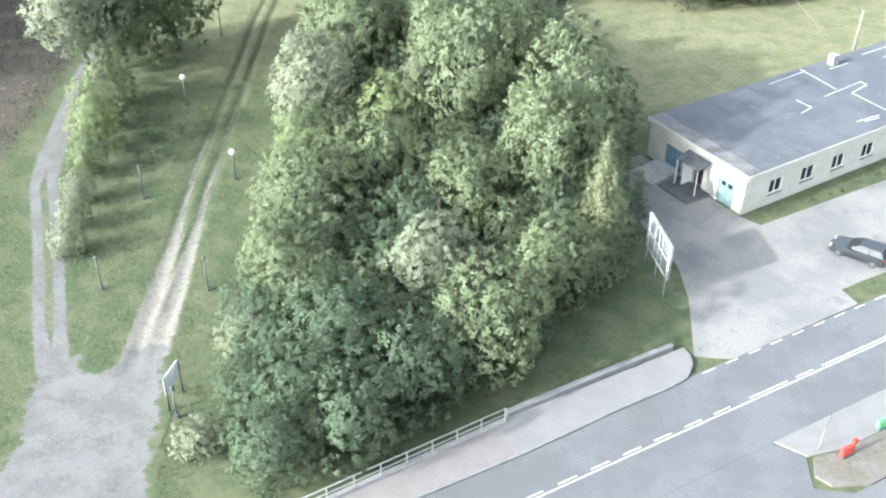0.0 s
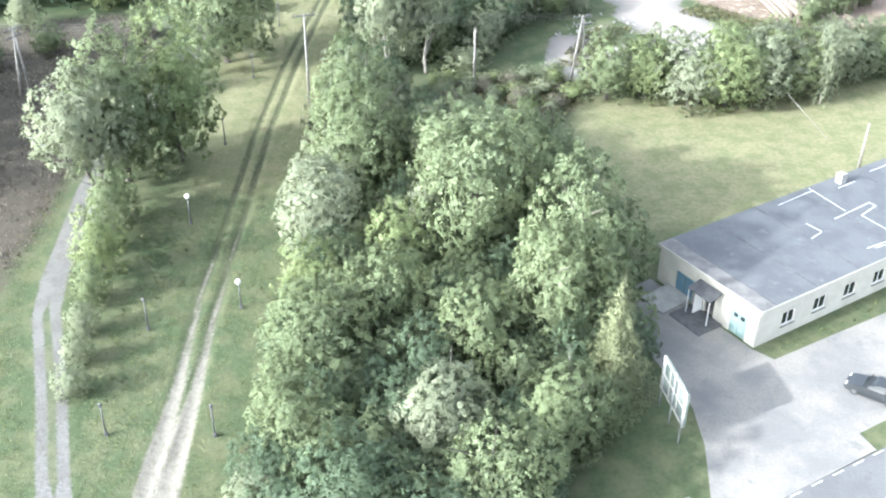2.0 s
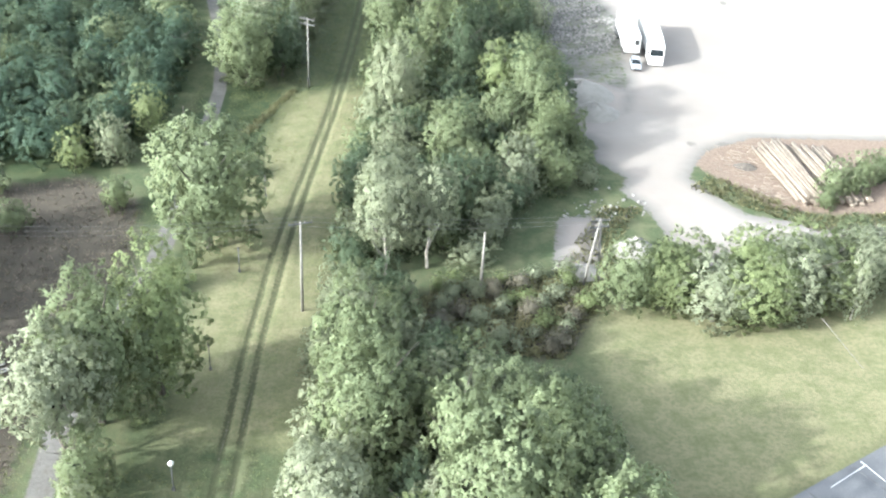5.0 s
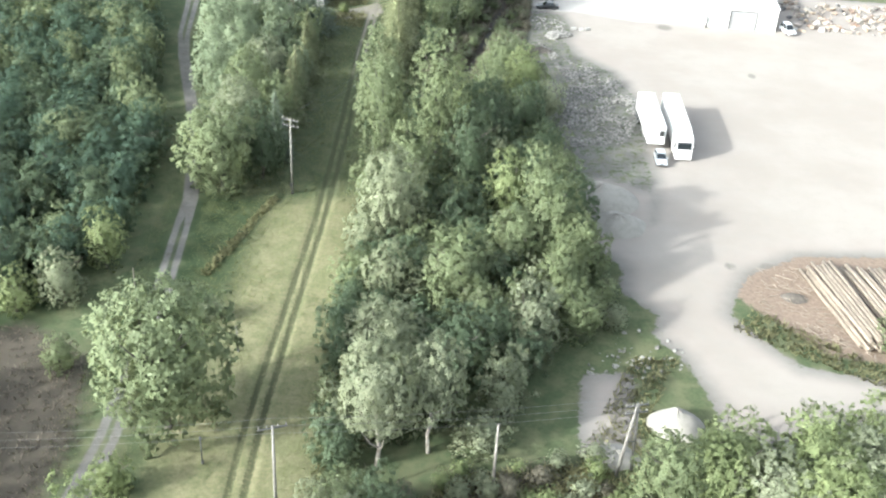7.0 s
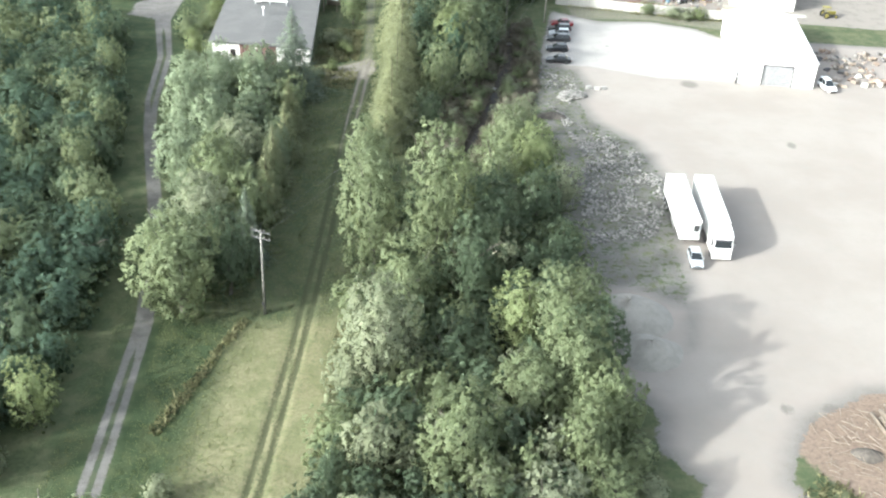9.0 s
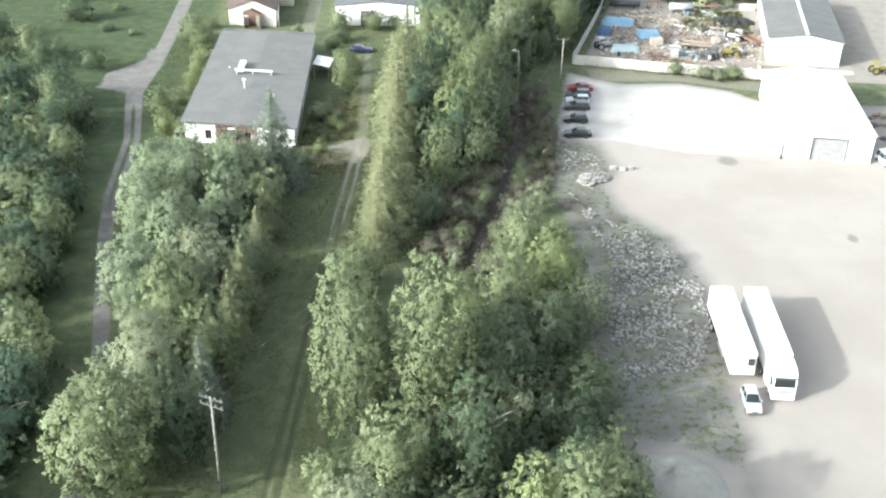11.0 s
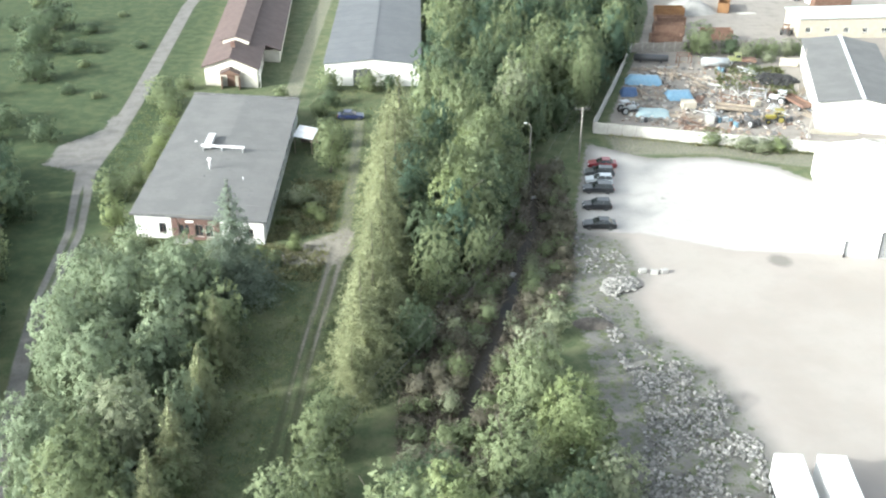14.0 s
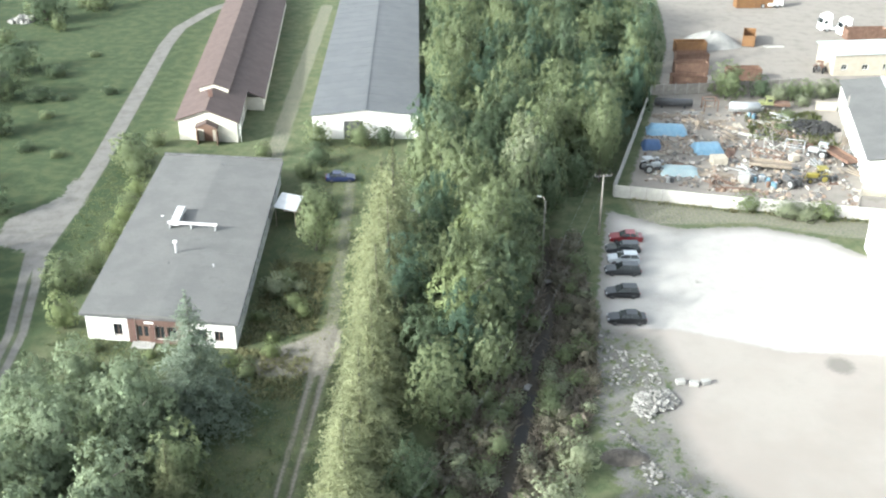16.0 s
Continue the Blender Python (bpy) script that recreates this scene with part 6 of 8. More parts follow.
def stable():
    """The brown-roofed house with a raised ridge."""
    e = thing("brown_roofed_house", -43.9, 241.3, 0, 5.8, "long cream house with a brown tiled roof and raised ridge", "building")
    W, L, H = 9.8, 92.0, 3.6
    wall_box("wall", 0, W, 0, L, H, 0.3, [("s", 4.9, 0.0, 1.5, 2.3)] + [("e", 3.0 + 5 * i, 1.2, 1.4, 1.2) for i in range(16)], M["render_cream"], e)
    part("gable", extrude_profile([(0.0, H), (W / 2, H + 1.9), (W, H)], 0.03, 0.27), M["render_cream"], e)
    part("floor_slab", boxes((W / 2, L / 2, 0.03, W - 0.7, L - 0.7, 0.06)), M["concrete"], e)
    part("door", boxes((4.9, 0.2, 1.15, 1.5, 0.08, 2.3)), M["frame_brown"], e)
    for i in range(16):
        window(e, W - 0.16, 3.0 + 5 * i, 1.2, 1.4, 1.2, 90)
    porch = part("porch", extrude_profile([(3.0, 2.9), (3.0, 3.02), (4.9, 3.9), (6.8, 3.02), (6.8, 2.9), (4.9, 3.76)], -2.0, 0.0), M["roof_brown"], e, "brown gabled porch roof")
    part("porch_gable", extrude_profile([(3.2, 2.94), (4.9, 3.72), (6.6, 2.94)], -1.9, -1.82), M["frame_brown"], porch)
    for x in (3.25, 6.55):
        part("post", boxes((x, -1.8, 1.46, 0.18, 0.18, 2.92)), M["frame_brown"], porch)
    for x in (3.25, 6.55):
        part("side_panel", boxes((x, -0.9, 1.0, 0.08, 1.7, 2.0)), M["frame_brown"], porch)
    each("crossbar", ((4.9, -1.84, 2.86, 3.4, 0.08, 0.16),), M["frame_brown"], porch)
    rf = part("roof", extrude_profile([(-0.5, H - 0.1), (-0.5, H + 0.06), (W / 2, H + 2.1), (W + 0.5, H + 0.06), (W + 0.5, H - 0.1), (W / 2, H + 1.94)], -0.5, L + 0.5), M["roof_brown"], e, "brown tiled roof")
    raised = part("raised_ridge", extrude_profile([(2.4, H + 0.9), (2.4, H + 1.85), (4.9, H + 2.65), (7.4, H + 1.85), (7.4, H + 0.9)], 11.0, L), M["render_cream"], rf)
    part("raised_roof", extrude_profile([(2.0, H + 1.76), (2.0, H + 1.88), (4.9, H + 2.82), (7.8, H + 1.88), (7.8, H + 1.76), (4.9, H + 2.68)], 10.8, L + 0.2), M["roof_brown"], raised)
    part("chimney", boxes((4.9, 6.6, H + 2.3, 0.8, 0.8, 1.6), bevel=0.03), M["brick_red"], rf)
    tube("downpipe", [(W + 0.55, 0.2, 0.1), (W + 0.55, 0.2, H)], 0.06, M["frame_white"], e)
    part("side_wing", boxes((W + 1.6, 53.0, 1.2, 3.0, 74.0, 2.4)), M["render_cream"], e)
    part("wing_roof", extrude_profile([(W + 0.42, H - 0.06), (W + 0.42, H + 0.08), (W + 3.5, H - 1.08), (W + 3.5, H - 1.22)], 15.4, 90.6), M["roof_brown"], e)
    shear(e, -0.2)
    return e


stable()


def white_hall():
    """The white steel hall on the gravel yard."""
    e = thing("storage_hall", 54.3, 178.0, 0, -7.4, "white profiled-steel storage hall with a roller door", "building")
    W, L, H = 13.4, 27.5, 4.6
    wall_box("wall", 0, W, 0, L, H, 0.2, [("s", 6.9, 0.0, 5.0, 3.6)], M["hall_white"], e)
    part("gable", extrude_profile([(0.0, H), (W / 2, H + 1.2), (W, H)], 0.02, 0.18), M["hall_white"], e)
    part("floor_slab", boxes((W / 2, L / 2, 0.03, W - 0.5, L - 0.5, 0.06)), M["concrete"], e)
    door = part("roller_door", boxes((6.9, 0.14, 1.8, 5.0, 0.06, 3.6)), M["steel"], e, "grey roller door")
    for i in range(1, 12):
        part("slat", boxes((6.9, 0.10, 0.3 * i, 4.9, 0.03, 0.05)), M["grey_dark"], door)
    each("door_frame", ((4.3, -0.05, 1.85, 0.2, 0.12, 3.7), (9.5, -0.05, 1.85, 0.2, 0.12, 3.7), (6.9, -0.05, 3.72, 5.4, 0.12, 0.2)), M["grey_dark"], e)
    rf = part("roof", extrude_profile([(-0.25, H + 0.03), (-0.25, H + 0.12), (W / 2, H + 1.36), (W + 0.25, H + 0.12), (W + 0.25, H + 0.03), (W / 2, H + 1.26)], -0.3, L + 0.3), M["hall_white"], e, "white sheet roof")
    part("ridge_cap", boxes((W / 2, L / 2, H + 1.37, 0.5, L + 0.6, 0.05)), M["hall_white"], rf)
    part("roof_edge", boxes((W / 2, -0.32, H + 0.02, W + 0.5, 0.04, 0.10)), M["grey_dark"], rf)
    for i in range(24):
        part("wall_rib", boxes((-0.03, 0.6 + 1.14 * i, H / 2, 0.05, 0.10, H)), M["hall_white"], e)
    tube("corner_post", [(-0.1, -0.4, 0), (-0.1, -0.4, 2.4)], 0.16, M["grey_dark"], e)
    return e


white_hall()


def north_shed(x, y, rz, W, L, H, wall, roof, label, ridge=1.2, windows=0):
    e = thing("shed", x, y, 0, rz, label, "building", "north yard sheds")
    wall_box("wall", 0, W, 0, L, H, 0.25, [("s", W * (i + 0.5) / windows, 1.2, 1.2, 1.1) for i in range(windows)], M[wall], e)
    part("gable", extrude_profile([(0.0, H), (W / 2, H + ridge), (W, H)], 0.02, 0.22), M[wall], e)
    part("floor_slab", boxes((W / 2, L / 2, 0.03, W - 0.6, L - 0.6, 0.06)), M["concrete"], e)
    for i in range(windows):
        window(e, W * (i + 0.5) / windows, 0.13, 1.2, 1.2, 1.1)
    rf = part("roof", extrude_profile([(-0.4, H - 0.02), (-0.4, H + 0.12), (W / 2, H + ridge + 0.14), (W + 0.4, H + 0.12), (W + 0.4, H - 0.02), (W / 2, H + ridge)], -0.4, L + 0.4), M[roof], e)
    part("ridge_cap", boxes((W / 2, L / 2, H + ridge + 0.15, 0.7, L + 0.8, 0.06)), M["roof_patch"], rf)
    if not windows:
        part("sign_board", boxes((W * 0.42, -0.04, H - 0.5, 3.4, 0.04, 0.5)), M["steel"], e)
    return e


north_shed(64.2, 224.6, -11.5, 13.5, 38.0, 4.8, "render_white", "roof_worn", "white-walled shed with a dark grey pitched roof")
north_shed(76.4, 279.9, 4.0, 42.0, 9.0, 4.2, "wall_beige", "roof_mint", "beige office building with a pale green sheet roof", 0.5, 10)

# ---- vehicles ----
def wheel(parent, x, y, r, w, rim="steel"):
    bm = bmesh.new()
    bmesh.ops.create_cone(bm, cap_ends=True, segments=18, radius1=r, radius2=r, depth=w, matrix=Matrix.Rotation(math.pi / 2, 4, "X"))
    bmesh.ops.bevel(bm, geom=[e for e in bm.edges if len(e.link_faces) == 2 and e.calc_face_angle() > 1.0], offset=r * 0.14, segments=2, affect="EDGES")
    wh = part("wheel", bm, M["dark"], parent)
    wh.matrix_basis = pose(x, y, r)
    bm = bmesh.new()
    bmesh.ops.create_cone(bm, cap_ends=True, segments=14, radius1=r * 0.62, radius2=r * 0.62, depth=w + 0.03, matrix=Matrix.Rotation(math.pi / 2, 4, "X"))
    part("rim", bm, M[rim], wh)
    return wh


def loft(sections):
    """Rings of equal length joined in order, ends closed."""
    bm = bmesh.new()
    rings = [[bm.verts.new(p) for p in s] for s in sections]
    n = len(rings[0])
    for a, b in zip(rings[:-1], rings[1:]):
        for i in range(n):
            bm.faces.new((a[i], a[(i + 1) % n], b[(i + 1) % n], b[i]))
    bm.faces.new(rings[0][::-1])
    bm.faces.new(rings[-1])
    return bm


def car(x, y, rz, paint, label, length=4.5, width=1.76, height=1.44, estate=False, group=""):
    """A passenger car, nose towards local +x: body, cabin glass, bumpers, lights and wheels."""
    e = thing("car", x, y, 0, rz, label, "car", group)
    a, w = length / 2, width / 2

    def ring(px, zb, zt, ww):
        return [(px, -ww * 0.94, zb), (px, -ww, zb + (zt - zb) * 0.5), (px, -ww * 0.93, zt), (px, ww * 0.93, zt), (px, ww, zb + (zt - zb) * 0.5), (px, ww * 0.94, zb)]

    body = part("body", loft([ring(-a, 0.38, 0.76, w * 0.86), ring(-a + 0.12, 0.24, 0.93, w * 0.96), ring(-a * 0.45, 0.22, 0.95, w), ring(a * 0.36, 0.22, 0.94, w), ring(a * 0.75, 0.23, 0.84, w * 0.98), ring(a - 0.14, 0.26, 0.73, w * 0.92), ring(a, 0.36, 0.62, w * 0.80)]), PAINT[paint], e, smooth=False)
    back = -a + (0.12 if estate else 0.55)
    roof_b = back + (0.32 if estate else 0.62)
    cw = w * 0.9

    def cab(px, z, ww):
        return [(px, -ww, z), (px, ww, z)]

    low = [(back, 0.93), (a * 0.40, 0.93)]
    high = [(roof_b, height), (a * 0.40 - 0.85, height)]
    verts = [(low[0][0], -cw, low[0][1]), (low[1][0], -cw, low[1][1]), (low[1][0], cw, low[1][1]), (low[0][0], cw, low[0][1]),
             (high[0][0], -cw * 0.78, high[0][1] - 0.05), (high[1][0], -cw * 0.78, high[1][1] - 0.03), (high[1][0], cw * 0.78, high[1][1] - 0.03), (high[0][0], cw * 0.78, high[0][1] - 0.05)]
    finish("glass_house", verts, [(0, 1, 5, 4), (1, 2, 6, 5), (2, 3, 7, 6), (3, 0, 4, 7), (4, 5, 6, 7)], M["glass_dark"], e, "dark tinted windows")
    part("roof", boxes(((high[0][0] + high[1][0]) / 2, 0, height - 0.02, high[1][0] - high[0][0] + 0.12, cw * 1.62, 0.07), bevel=0.03), PAINT[paint], e)
    for s in (-1, 1):
        for px, tilt in ((high[1][0] + 0.38, 1), ((high[0][0] + high[1][0]) / 2, 0), (roof_b - 0.1, -1)):
            z0, z1 = 0.93, height - 0.03
            d = {1: (0.42, -0.40), 0: (0.04, 0.02), -1: (-0.16 if estate else -0.42, 0.12)}[tilt]
            tube("pillar", [(px + d[0], s * cw * 1.0, z0), (px + d[1], s * cw * 0.79, z1)], 0.035, PAINT[paint], body, sides=5)
        part("mirror", boxes((a * 0.40 - 0.28, s * (w + 0.08), 1.0, 0.12, 0.18, 0.13), bevel=0.03), PAINT[paint], body)
        part("headlight", boxes((a - 0.16, s * w * 0.64, 0.66, 0.24, 0.34, 0.12), bevel=0.03), M["lamp_clear"], body)
        part("tail_light", boxes((-a + 0.05, s * w * 0.70, 0.74, 0.12, 0.26, 0.16), bevel=0.03), M["lamp_red"], body)
        for px in (a * 0.62, -a * 0.60):
            wheel(e, px, s * (w - 0.10), 0.31, 0.2, "grey_dark")
    part("front_bumper", boxes((a - 0.04, 0, 0.40, 0.16, width * 0.82, 0.2), bevel=0.05), M["grey_dark"], body)
    part("grille", boxes((a - 0.005, 0, 0.60, 0.06, 0.7, 0.1), bevel=0.02), M["dark"], body)
    return e


G1 = "cars parked in a row"
car(23.1, 184.9, 180, "black", "black saloon car parked at the end of a row", 4.6, group=G1)
car(23.4, 191.1, 180, "black", "black hatchback car parked on gravel", 4.2, 1.74, 1.5, True, G1)
car(24.2, 196.9, 180, "graphite", "dark grey estate car parked on gravel", 4.6, 1.76, 1.5, True, G1)
car(24.7, 200.0, 180, "silver", "silver car with a white bonnet parked on gravel", 4.2, 1.72, 1.45, True, G1)
car(25.0, 202.9, 180, "graphite", "dark estate car parked between other cars", 4.6, 1.78, 1.5, True, G1)
car(25.8, 206.2, 180, "red", "dark red saloon car parked at the far end", 4.5, group=G1)
car(33.7, 114.4, -93, "silver", "small silver hatchback in front of a lorry trailer", 4.0, 1.66, 1.46, True)
car(35.9, -7.3, 146, "graphite", "dark grey estate car parked on a dusty forecourt", 4.1, 1.66, 1.42, True)
car(-15.2, 225.2, 5, "navy", "navy blue car parked behind the buildings", 4.5, 1.76, 1.46, False)
car(70.2, 176.5, -80, "white", "white van-like car beside the hall", 4.4, 1.8, 1.8, True)


def trailer(x, y, rz, label, group):
    """A refrigerated semi-trailer, front towards local +x, front face at the origin."""
    e = thing("lorry_trailer", x, y, 0, rz, label, "trailer", group)
    b = part("box_body", boxes((-6.8, 0, 2.62, 13.6, 2.55, 2.75), bevel=0.04), M["white_sheet"], e)
    each("roof_rim", ((-6.8, 1.25, 3.99, 13.5, 0.06, 0.05), (-6.8, -1.25, 3.99, 13.5, 0.06, 0.05)), M["steel"], b)
    each("rear_door_seam", ((-13.615, 0, 2.62, 0.02, 0.04, 2.6), (-13.615, 1.1, 2.62, 0.02, 0.05, 2.6), (-13.615, -1.1, 2.62, 0.02, 0.05, 2.6)), M["grey_dark"], b)
    each("chassis", ((-6.8, 0.45, 1.05, 13.0, 0.14, 0.3), (-6.8, -0.45, 1.05, 13.0, 0.14, 0.3)), M["grey_dark"], e)
    unit_body = part("cooling_unit", boxes((0.2, 0, 3.0, 0.42, 2.0, 1.7), bevel=0.06), M["white_sheet"], e, "white cooling unit")
    part("cooling_grille", boxes((0.42, 0.62, 3.15, 0.02, 0.7, 0.9)), M["dark"], unit_body)
    each("side_guard", ((-5.5, 1.2, 0.75, 3.0, 0.05, 0.35), (-5.5, -1.2, 0.75, 3.0, 0.05, 0.35)), M["steel"], e)
    for px in (-10.2, -11.5, -12.8):
        for s in (-1, 1):
            wheel(e, px, s * 1.05, 0.5, 0.36)
    for s in (-1, 1):
        part("landing_leg", boxes((-2.6, s * 0.8, 0.55, 0.16, 0.16, 1.1), (-2.6, s * 0.8, 0.03, 0.32, 0.3, 0.06)), M["grey_dark"], e)
    part("under_run_bar", boxes((-13.5, 0, 0.6, 0.1, 2.4, 0.14)), M["grey_dark"], e)
    return e


def tractor_unit(x, y, rz, label, group="", paint="white_paint"):
    """A lorry's tractor unit, nose towards local +x at the origin."""
    e = thing("lorry_tractor", x, y, 0, rz, label, "lorry", group)
    w = 1.24

    def ring(px, zb, zt, ww):
        return [(px, -ww, zb), (px, -ww, zt - 0.12), (px, -ww + 0.14, zt), (px, ww - 0.14, zt), (px, ww, zt - 0.12), (px, ww, zb)]

    cab_ob = part("cab", loft([ring(-2.2, 0.75, 3.75, w), ring(-1.1, 0.75, 3.8, w), ring(-0.55, 0.7, 3.55, w), ring(-0.25, 0.6, 2.9, w * 0.99), ring(-0.06, 0.45, 1.85, w * 0.97), ring(0.0, 0.45, 1.2, w * 0.95)]), M[paint], e, "white sleeper cab")
    finish("windscreen", [(-0.03, -1.08, 1.92), (-0.03, 1.08, 1.92), (-0.225, 1.02, 2.86), (-0.225, -1.02, 2.86)], [(0, 1, 2, 3)], M["glass_dark"], cab_ob)
    for s in (-1, 1):
        finish("side_window", [(-0.4, s * 1.246, 1.95), (-1.2, s * 1.246, 1.95), (-1.2, s * 1.246, 2.7), (-0.5, s * 1.246, 2.7)], [(0, 1, 2, 3)], M["glass_dark"], cab_ob)
        part("mirror", boxes((-0.15, s * 1.42, 2.4, 0.14, 0.2, 0.6), bevel=0.03), M["grey_dark"], cab_ob)
        part("headlight", boxes((0.0, s * 0.95, 0.85, 0.1, 0.4, 0.22), bevel=0.03), M["lamp_clear"], cab_ob)
        part("side_fairing", boxes((-3.0, s * 1.18, 0.85, 1.6, 0.06, 0.7), bevel=0.02), M[paint], e)
        for px, r in ((-1.35, 0.5), (-4.9, 0.5)):
            wheel(e, px, s * 1.02, r, 0.34)
    part("sun_visor", boxes((-0.14, 0, 2.95, 0.22, 2.2, 0.14), bevel=0.03), M["grey_dark"], cab_ob)
    part("grille", boxes((0.01, 0, 1.35, 0.04, 1.7, 0.55), bevel=0.015), M["steel"], cab_ob)
    part("bumper", boxes((-0.05, 0, 0.55, 0.25, 2.4, 0.35), bevel=0.06), M[paint], cab_ob)
    part("roof_spoiler", extrude_profile([(-2.2, 3.7), (-2.2, 4.0), (-1.9, 4.0), (-0.7, 3.62), (-0.7, 3.56)], -1.1, 1.1), M[paint], cab_ob)
    each("chassis", ((-3.6, 0.42, 0.8, 4.4, 0.12, 0.28), (-3.6, -0.42, 0.8, 4.4, 0.12, 0.28)), M["grey_dark"], e)
    return e


G2 = "lorries on the gravel yard"
trailer(33.5, 118.0, -92, "white refrigerated lorry trailer parked without a tractor", G2)
trailer(37.2, 118.0, -93, "white refrigerated lorry trailer behind a white tractor", G2)
tractor_unit(37.05, 114.9, -93, "white lorry tractor unit coupled to a white trailer", G2)
for x, y, rz in ((83.4, 312.6, 190), (86.6, 309.0, 190)):
    tractor_unit(x, y, rz, "white lorry tractor parked in a far yard", "far lorries")
tractor_unit(80.5, 334.0, 6, "white lorry in a far yard", "far lorries")

# ---- poles, wires and lamps ----
def mast(x, y, h, label, arms=1, top=0.10, mat="pole_wood", rz=0, name="power_pole", group="power poles"):
    e = thing(name, x, y, 0, rz, label, "power pole", group)
    tube("pole", [(0, 0, -0.05), (0, 0, h)], [0.17, top], M[mat], e)
    for k in range(arms):
        arm = part("crossarm", boxes((0, 0, h - 0.25 - 0.8 * k, 2.4, 0.1, 0.12), bevel=0.01), M["grey_dark"], e)
        for px in (-1.1, -0.45, 0.45, 1.1):
            tube("insulator", [(px, 0, h - 0.2 - 0.8 * k), (px, 0, h + 0.05 - 0.8 * k)], 0.05, M["pole_concrete"], arm, sides=6)
    return e


mast(-12.0, 40.5, 10.6, "grey concrete power pole with a short crossarm", 1, mat="pole_concrete", rz=20)
pole_b = mast(-18.1, 99.8, 10.8, "pale concrete power pole with crossarms beside the track", 2, mat="pole_concrete", rz=-24)
part("pole_box", boxes((0, -0.2, 1.4, 0.3, 0.2, 0.4), bevel=0.02), M["grey_dark"], pole_b)
mast(6.4, 45.5, 7.4, "weathered wooden pole among bushes", 0)
mast(22.4, 208.0, 9.0, "weathered wooden power pole at the corner of the yard", 1, rz=10)
mast(59.6, 214.2, 8.0, "plain wooden pole leaning by the fence", 0)
mast(45.2, 27.5, 5.2, "short wooden pole behind the workshop", 0)
mast(66.5, 243.0, 8.5, "plain wooden pole beside a shed", 0)


def a_frame(x, y, h, rz, label):
    e = thing("braced_power_pole", x, y, 0, rz, label, "power pole", "power poles")
    tube("leg", [(-0.9, 0, -0.05), (0, 0, h)], [0.17, 0.11], M["pole_concrete"], e)
    tube("leg", [(0.9, 0.5, -0.05), (0.12, 0.05, h)], [0.17, 0.11], M["pole_concrete"], e)
    part("brace", boxes((0, 0.2, h * 0.45, 1.1, 0.08, 0.1)), M["grey_dark"], e)
    for z in (h - 0.2, h - 1.0):
        arm = part("crossarm", boxes((0, 0, z, 2.2, 0.1, 0.12)), M["grey_dark"], e)
        for px in (-1.0, -0.4, 0.4, 1.0):
            tube("insulator", [(px, 0, z + 0.05), (px, 0, z + 0.3)], 0.05, M["pole_concrete"], arm, sides=6)
    return e


a_frame(18.6, 48.0, 8.2, 15, "grey braced power pole with transformer platform in a yard corner")
a_frame(-43.0, 38.5, 9.2, 60, "braced wooden power pole on the heath")


def wire(pts, sag, label):
    rows = []
    for p, q in zip(pts[:-1], pts[1:]):
        p, q = Vector(p), Vector(q)
        rows += [p.lerp(q, i / 10) - Vector((0, 0, sag * 4 * (i / 10) * (1 - i / 10))) for i in range(10)]
    rows.append(Vector(pts[-1]))
    return tagged(tube("power_line", rows, 0.010, M["wire"], sides=4), label, "wire", "power lines")


for off in (-0.9, 0.0, 0.9):
    wire([(-100, 40 + off, 9.4), (-43, 38.5 + off, 9.2), (-12.0, 40.5 + off, 10.6), (18.6, 48 + off, 8.2)], 0.5, "thin overhead power wire across the track")
for off in (-0.9, 0.9):
    wire([(-18.1 + off, 99.8, 10.8), (6.0 + off, 152, 11.0), (22.4 + off, 208, 10.2)], 0.9, "thin overhead power wire above the belt of trees")
tagged(tube("stay_wire", [(44.0, 34.6, 0.05), (40.2, 38.4, 3.4)], 0.03, M["pole_concrete"], sides=5), "pale stay wire anchored in the meadow", "wire")


def park_lamp(x, y, h, lit):
    e = thing("park_lamp", x, y, 0, 0, "slim dark path lamp with a white globe" if lit else "slim dark path lamp with a missing globe", "lamp", "path lamps")
    tube("post", [(0, 0, -0.05), (0, 0, h)], [0.07, 0.05], M["grey_dark"], e)
    part("base", boxes((0, 0, 0.15, 0.24, 0.24, 0.34), bevel=0.03), M["grey_dark"], e)
    bm = bmesh.new()
    bmesh.ops.create_uvsphere(bm, u_segments=14, v_segments=9, radius=0.24 if lit else 0.13)
    part("globe", bm, M["globe"] if lit else M["grey_dark"], e, smooth=True).matrix_basis = pose(0, 0, h + 0.2)
    part("collar", boxes((0, 0, h, 0.18, 0.18, 0.06), bevel=0.01), M["grey_dark"], e)


for x, y, h, lit in ((-19.3, 14.4, 2.7, True), (-18.9, -1.6, 2.8, False), (-18.6, -13.6, 2.6, False), (-11.1, -13.4, 2.6, False), (-12.2, 1.6, 2.4, True), (-19.4, 30.2, 2.8, False), (-19.6, 47.4, 2.8, False), (-19.3, 64.4, 2.8, False), (-10.2, -26.0, 2.2, False)):
    park_lamp(x, y, h, lit)


def street_lamp(x, y, h, rz):
    e = thing("street_lamp", x, y, 0, rz, "tall grey street lamp with a curved arm", "street lamp", "street lamps")
    tube("post", [(0, 0, -0.05), (0, 0, h - 0.5), (0.15, 0, h - 0.1), (0.6, 0, h)], [0.12, 0.09, 0.06, 0.05], M["pole_wood"], e)
    part("lamp_head", boxes((0.85, 0, h, 0.6, 0.22, 0.12), bevel=0.04), M["steel"], e)


street_lamp(14.0, 199.0, 9.6, 160)
street_lamp(-2.0, 200.0, 7.0, 170)

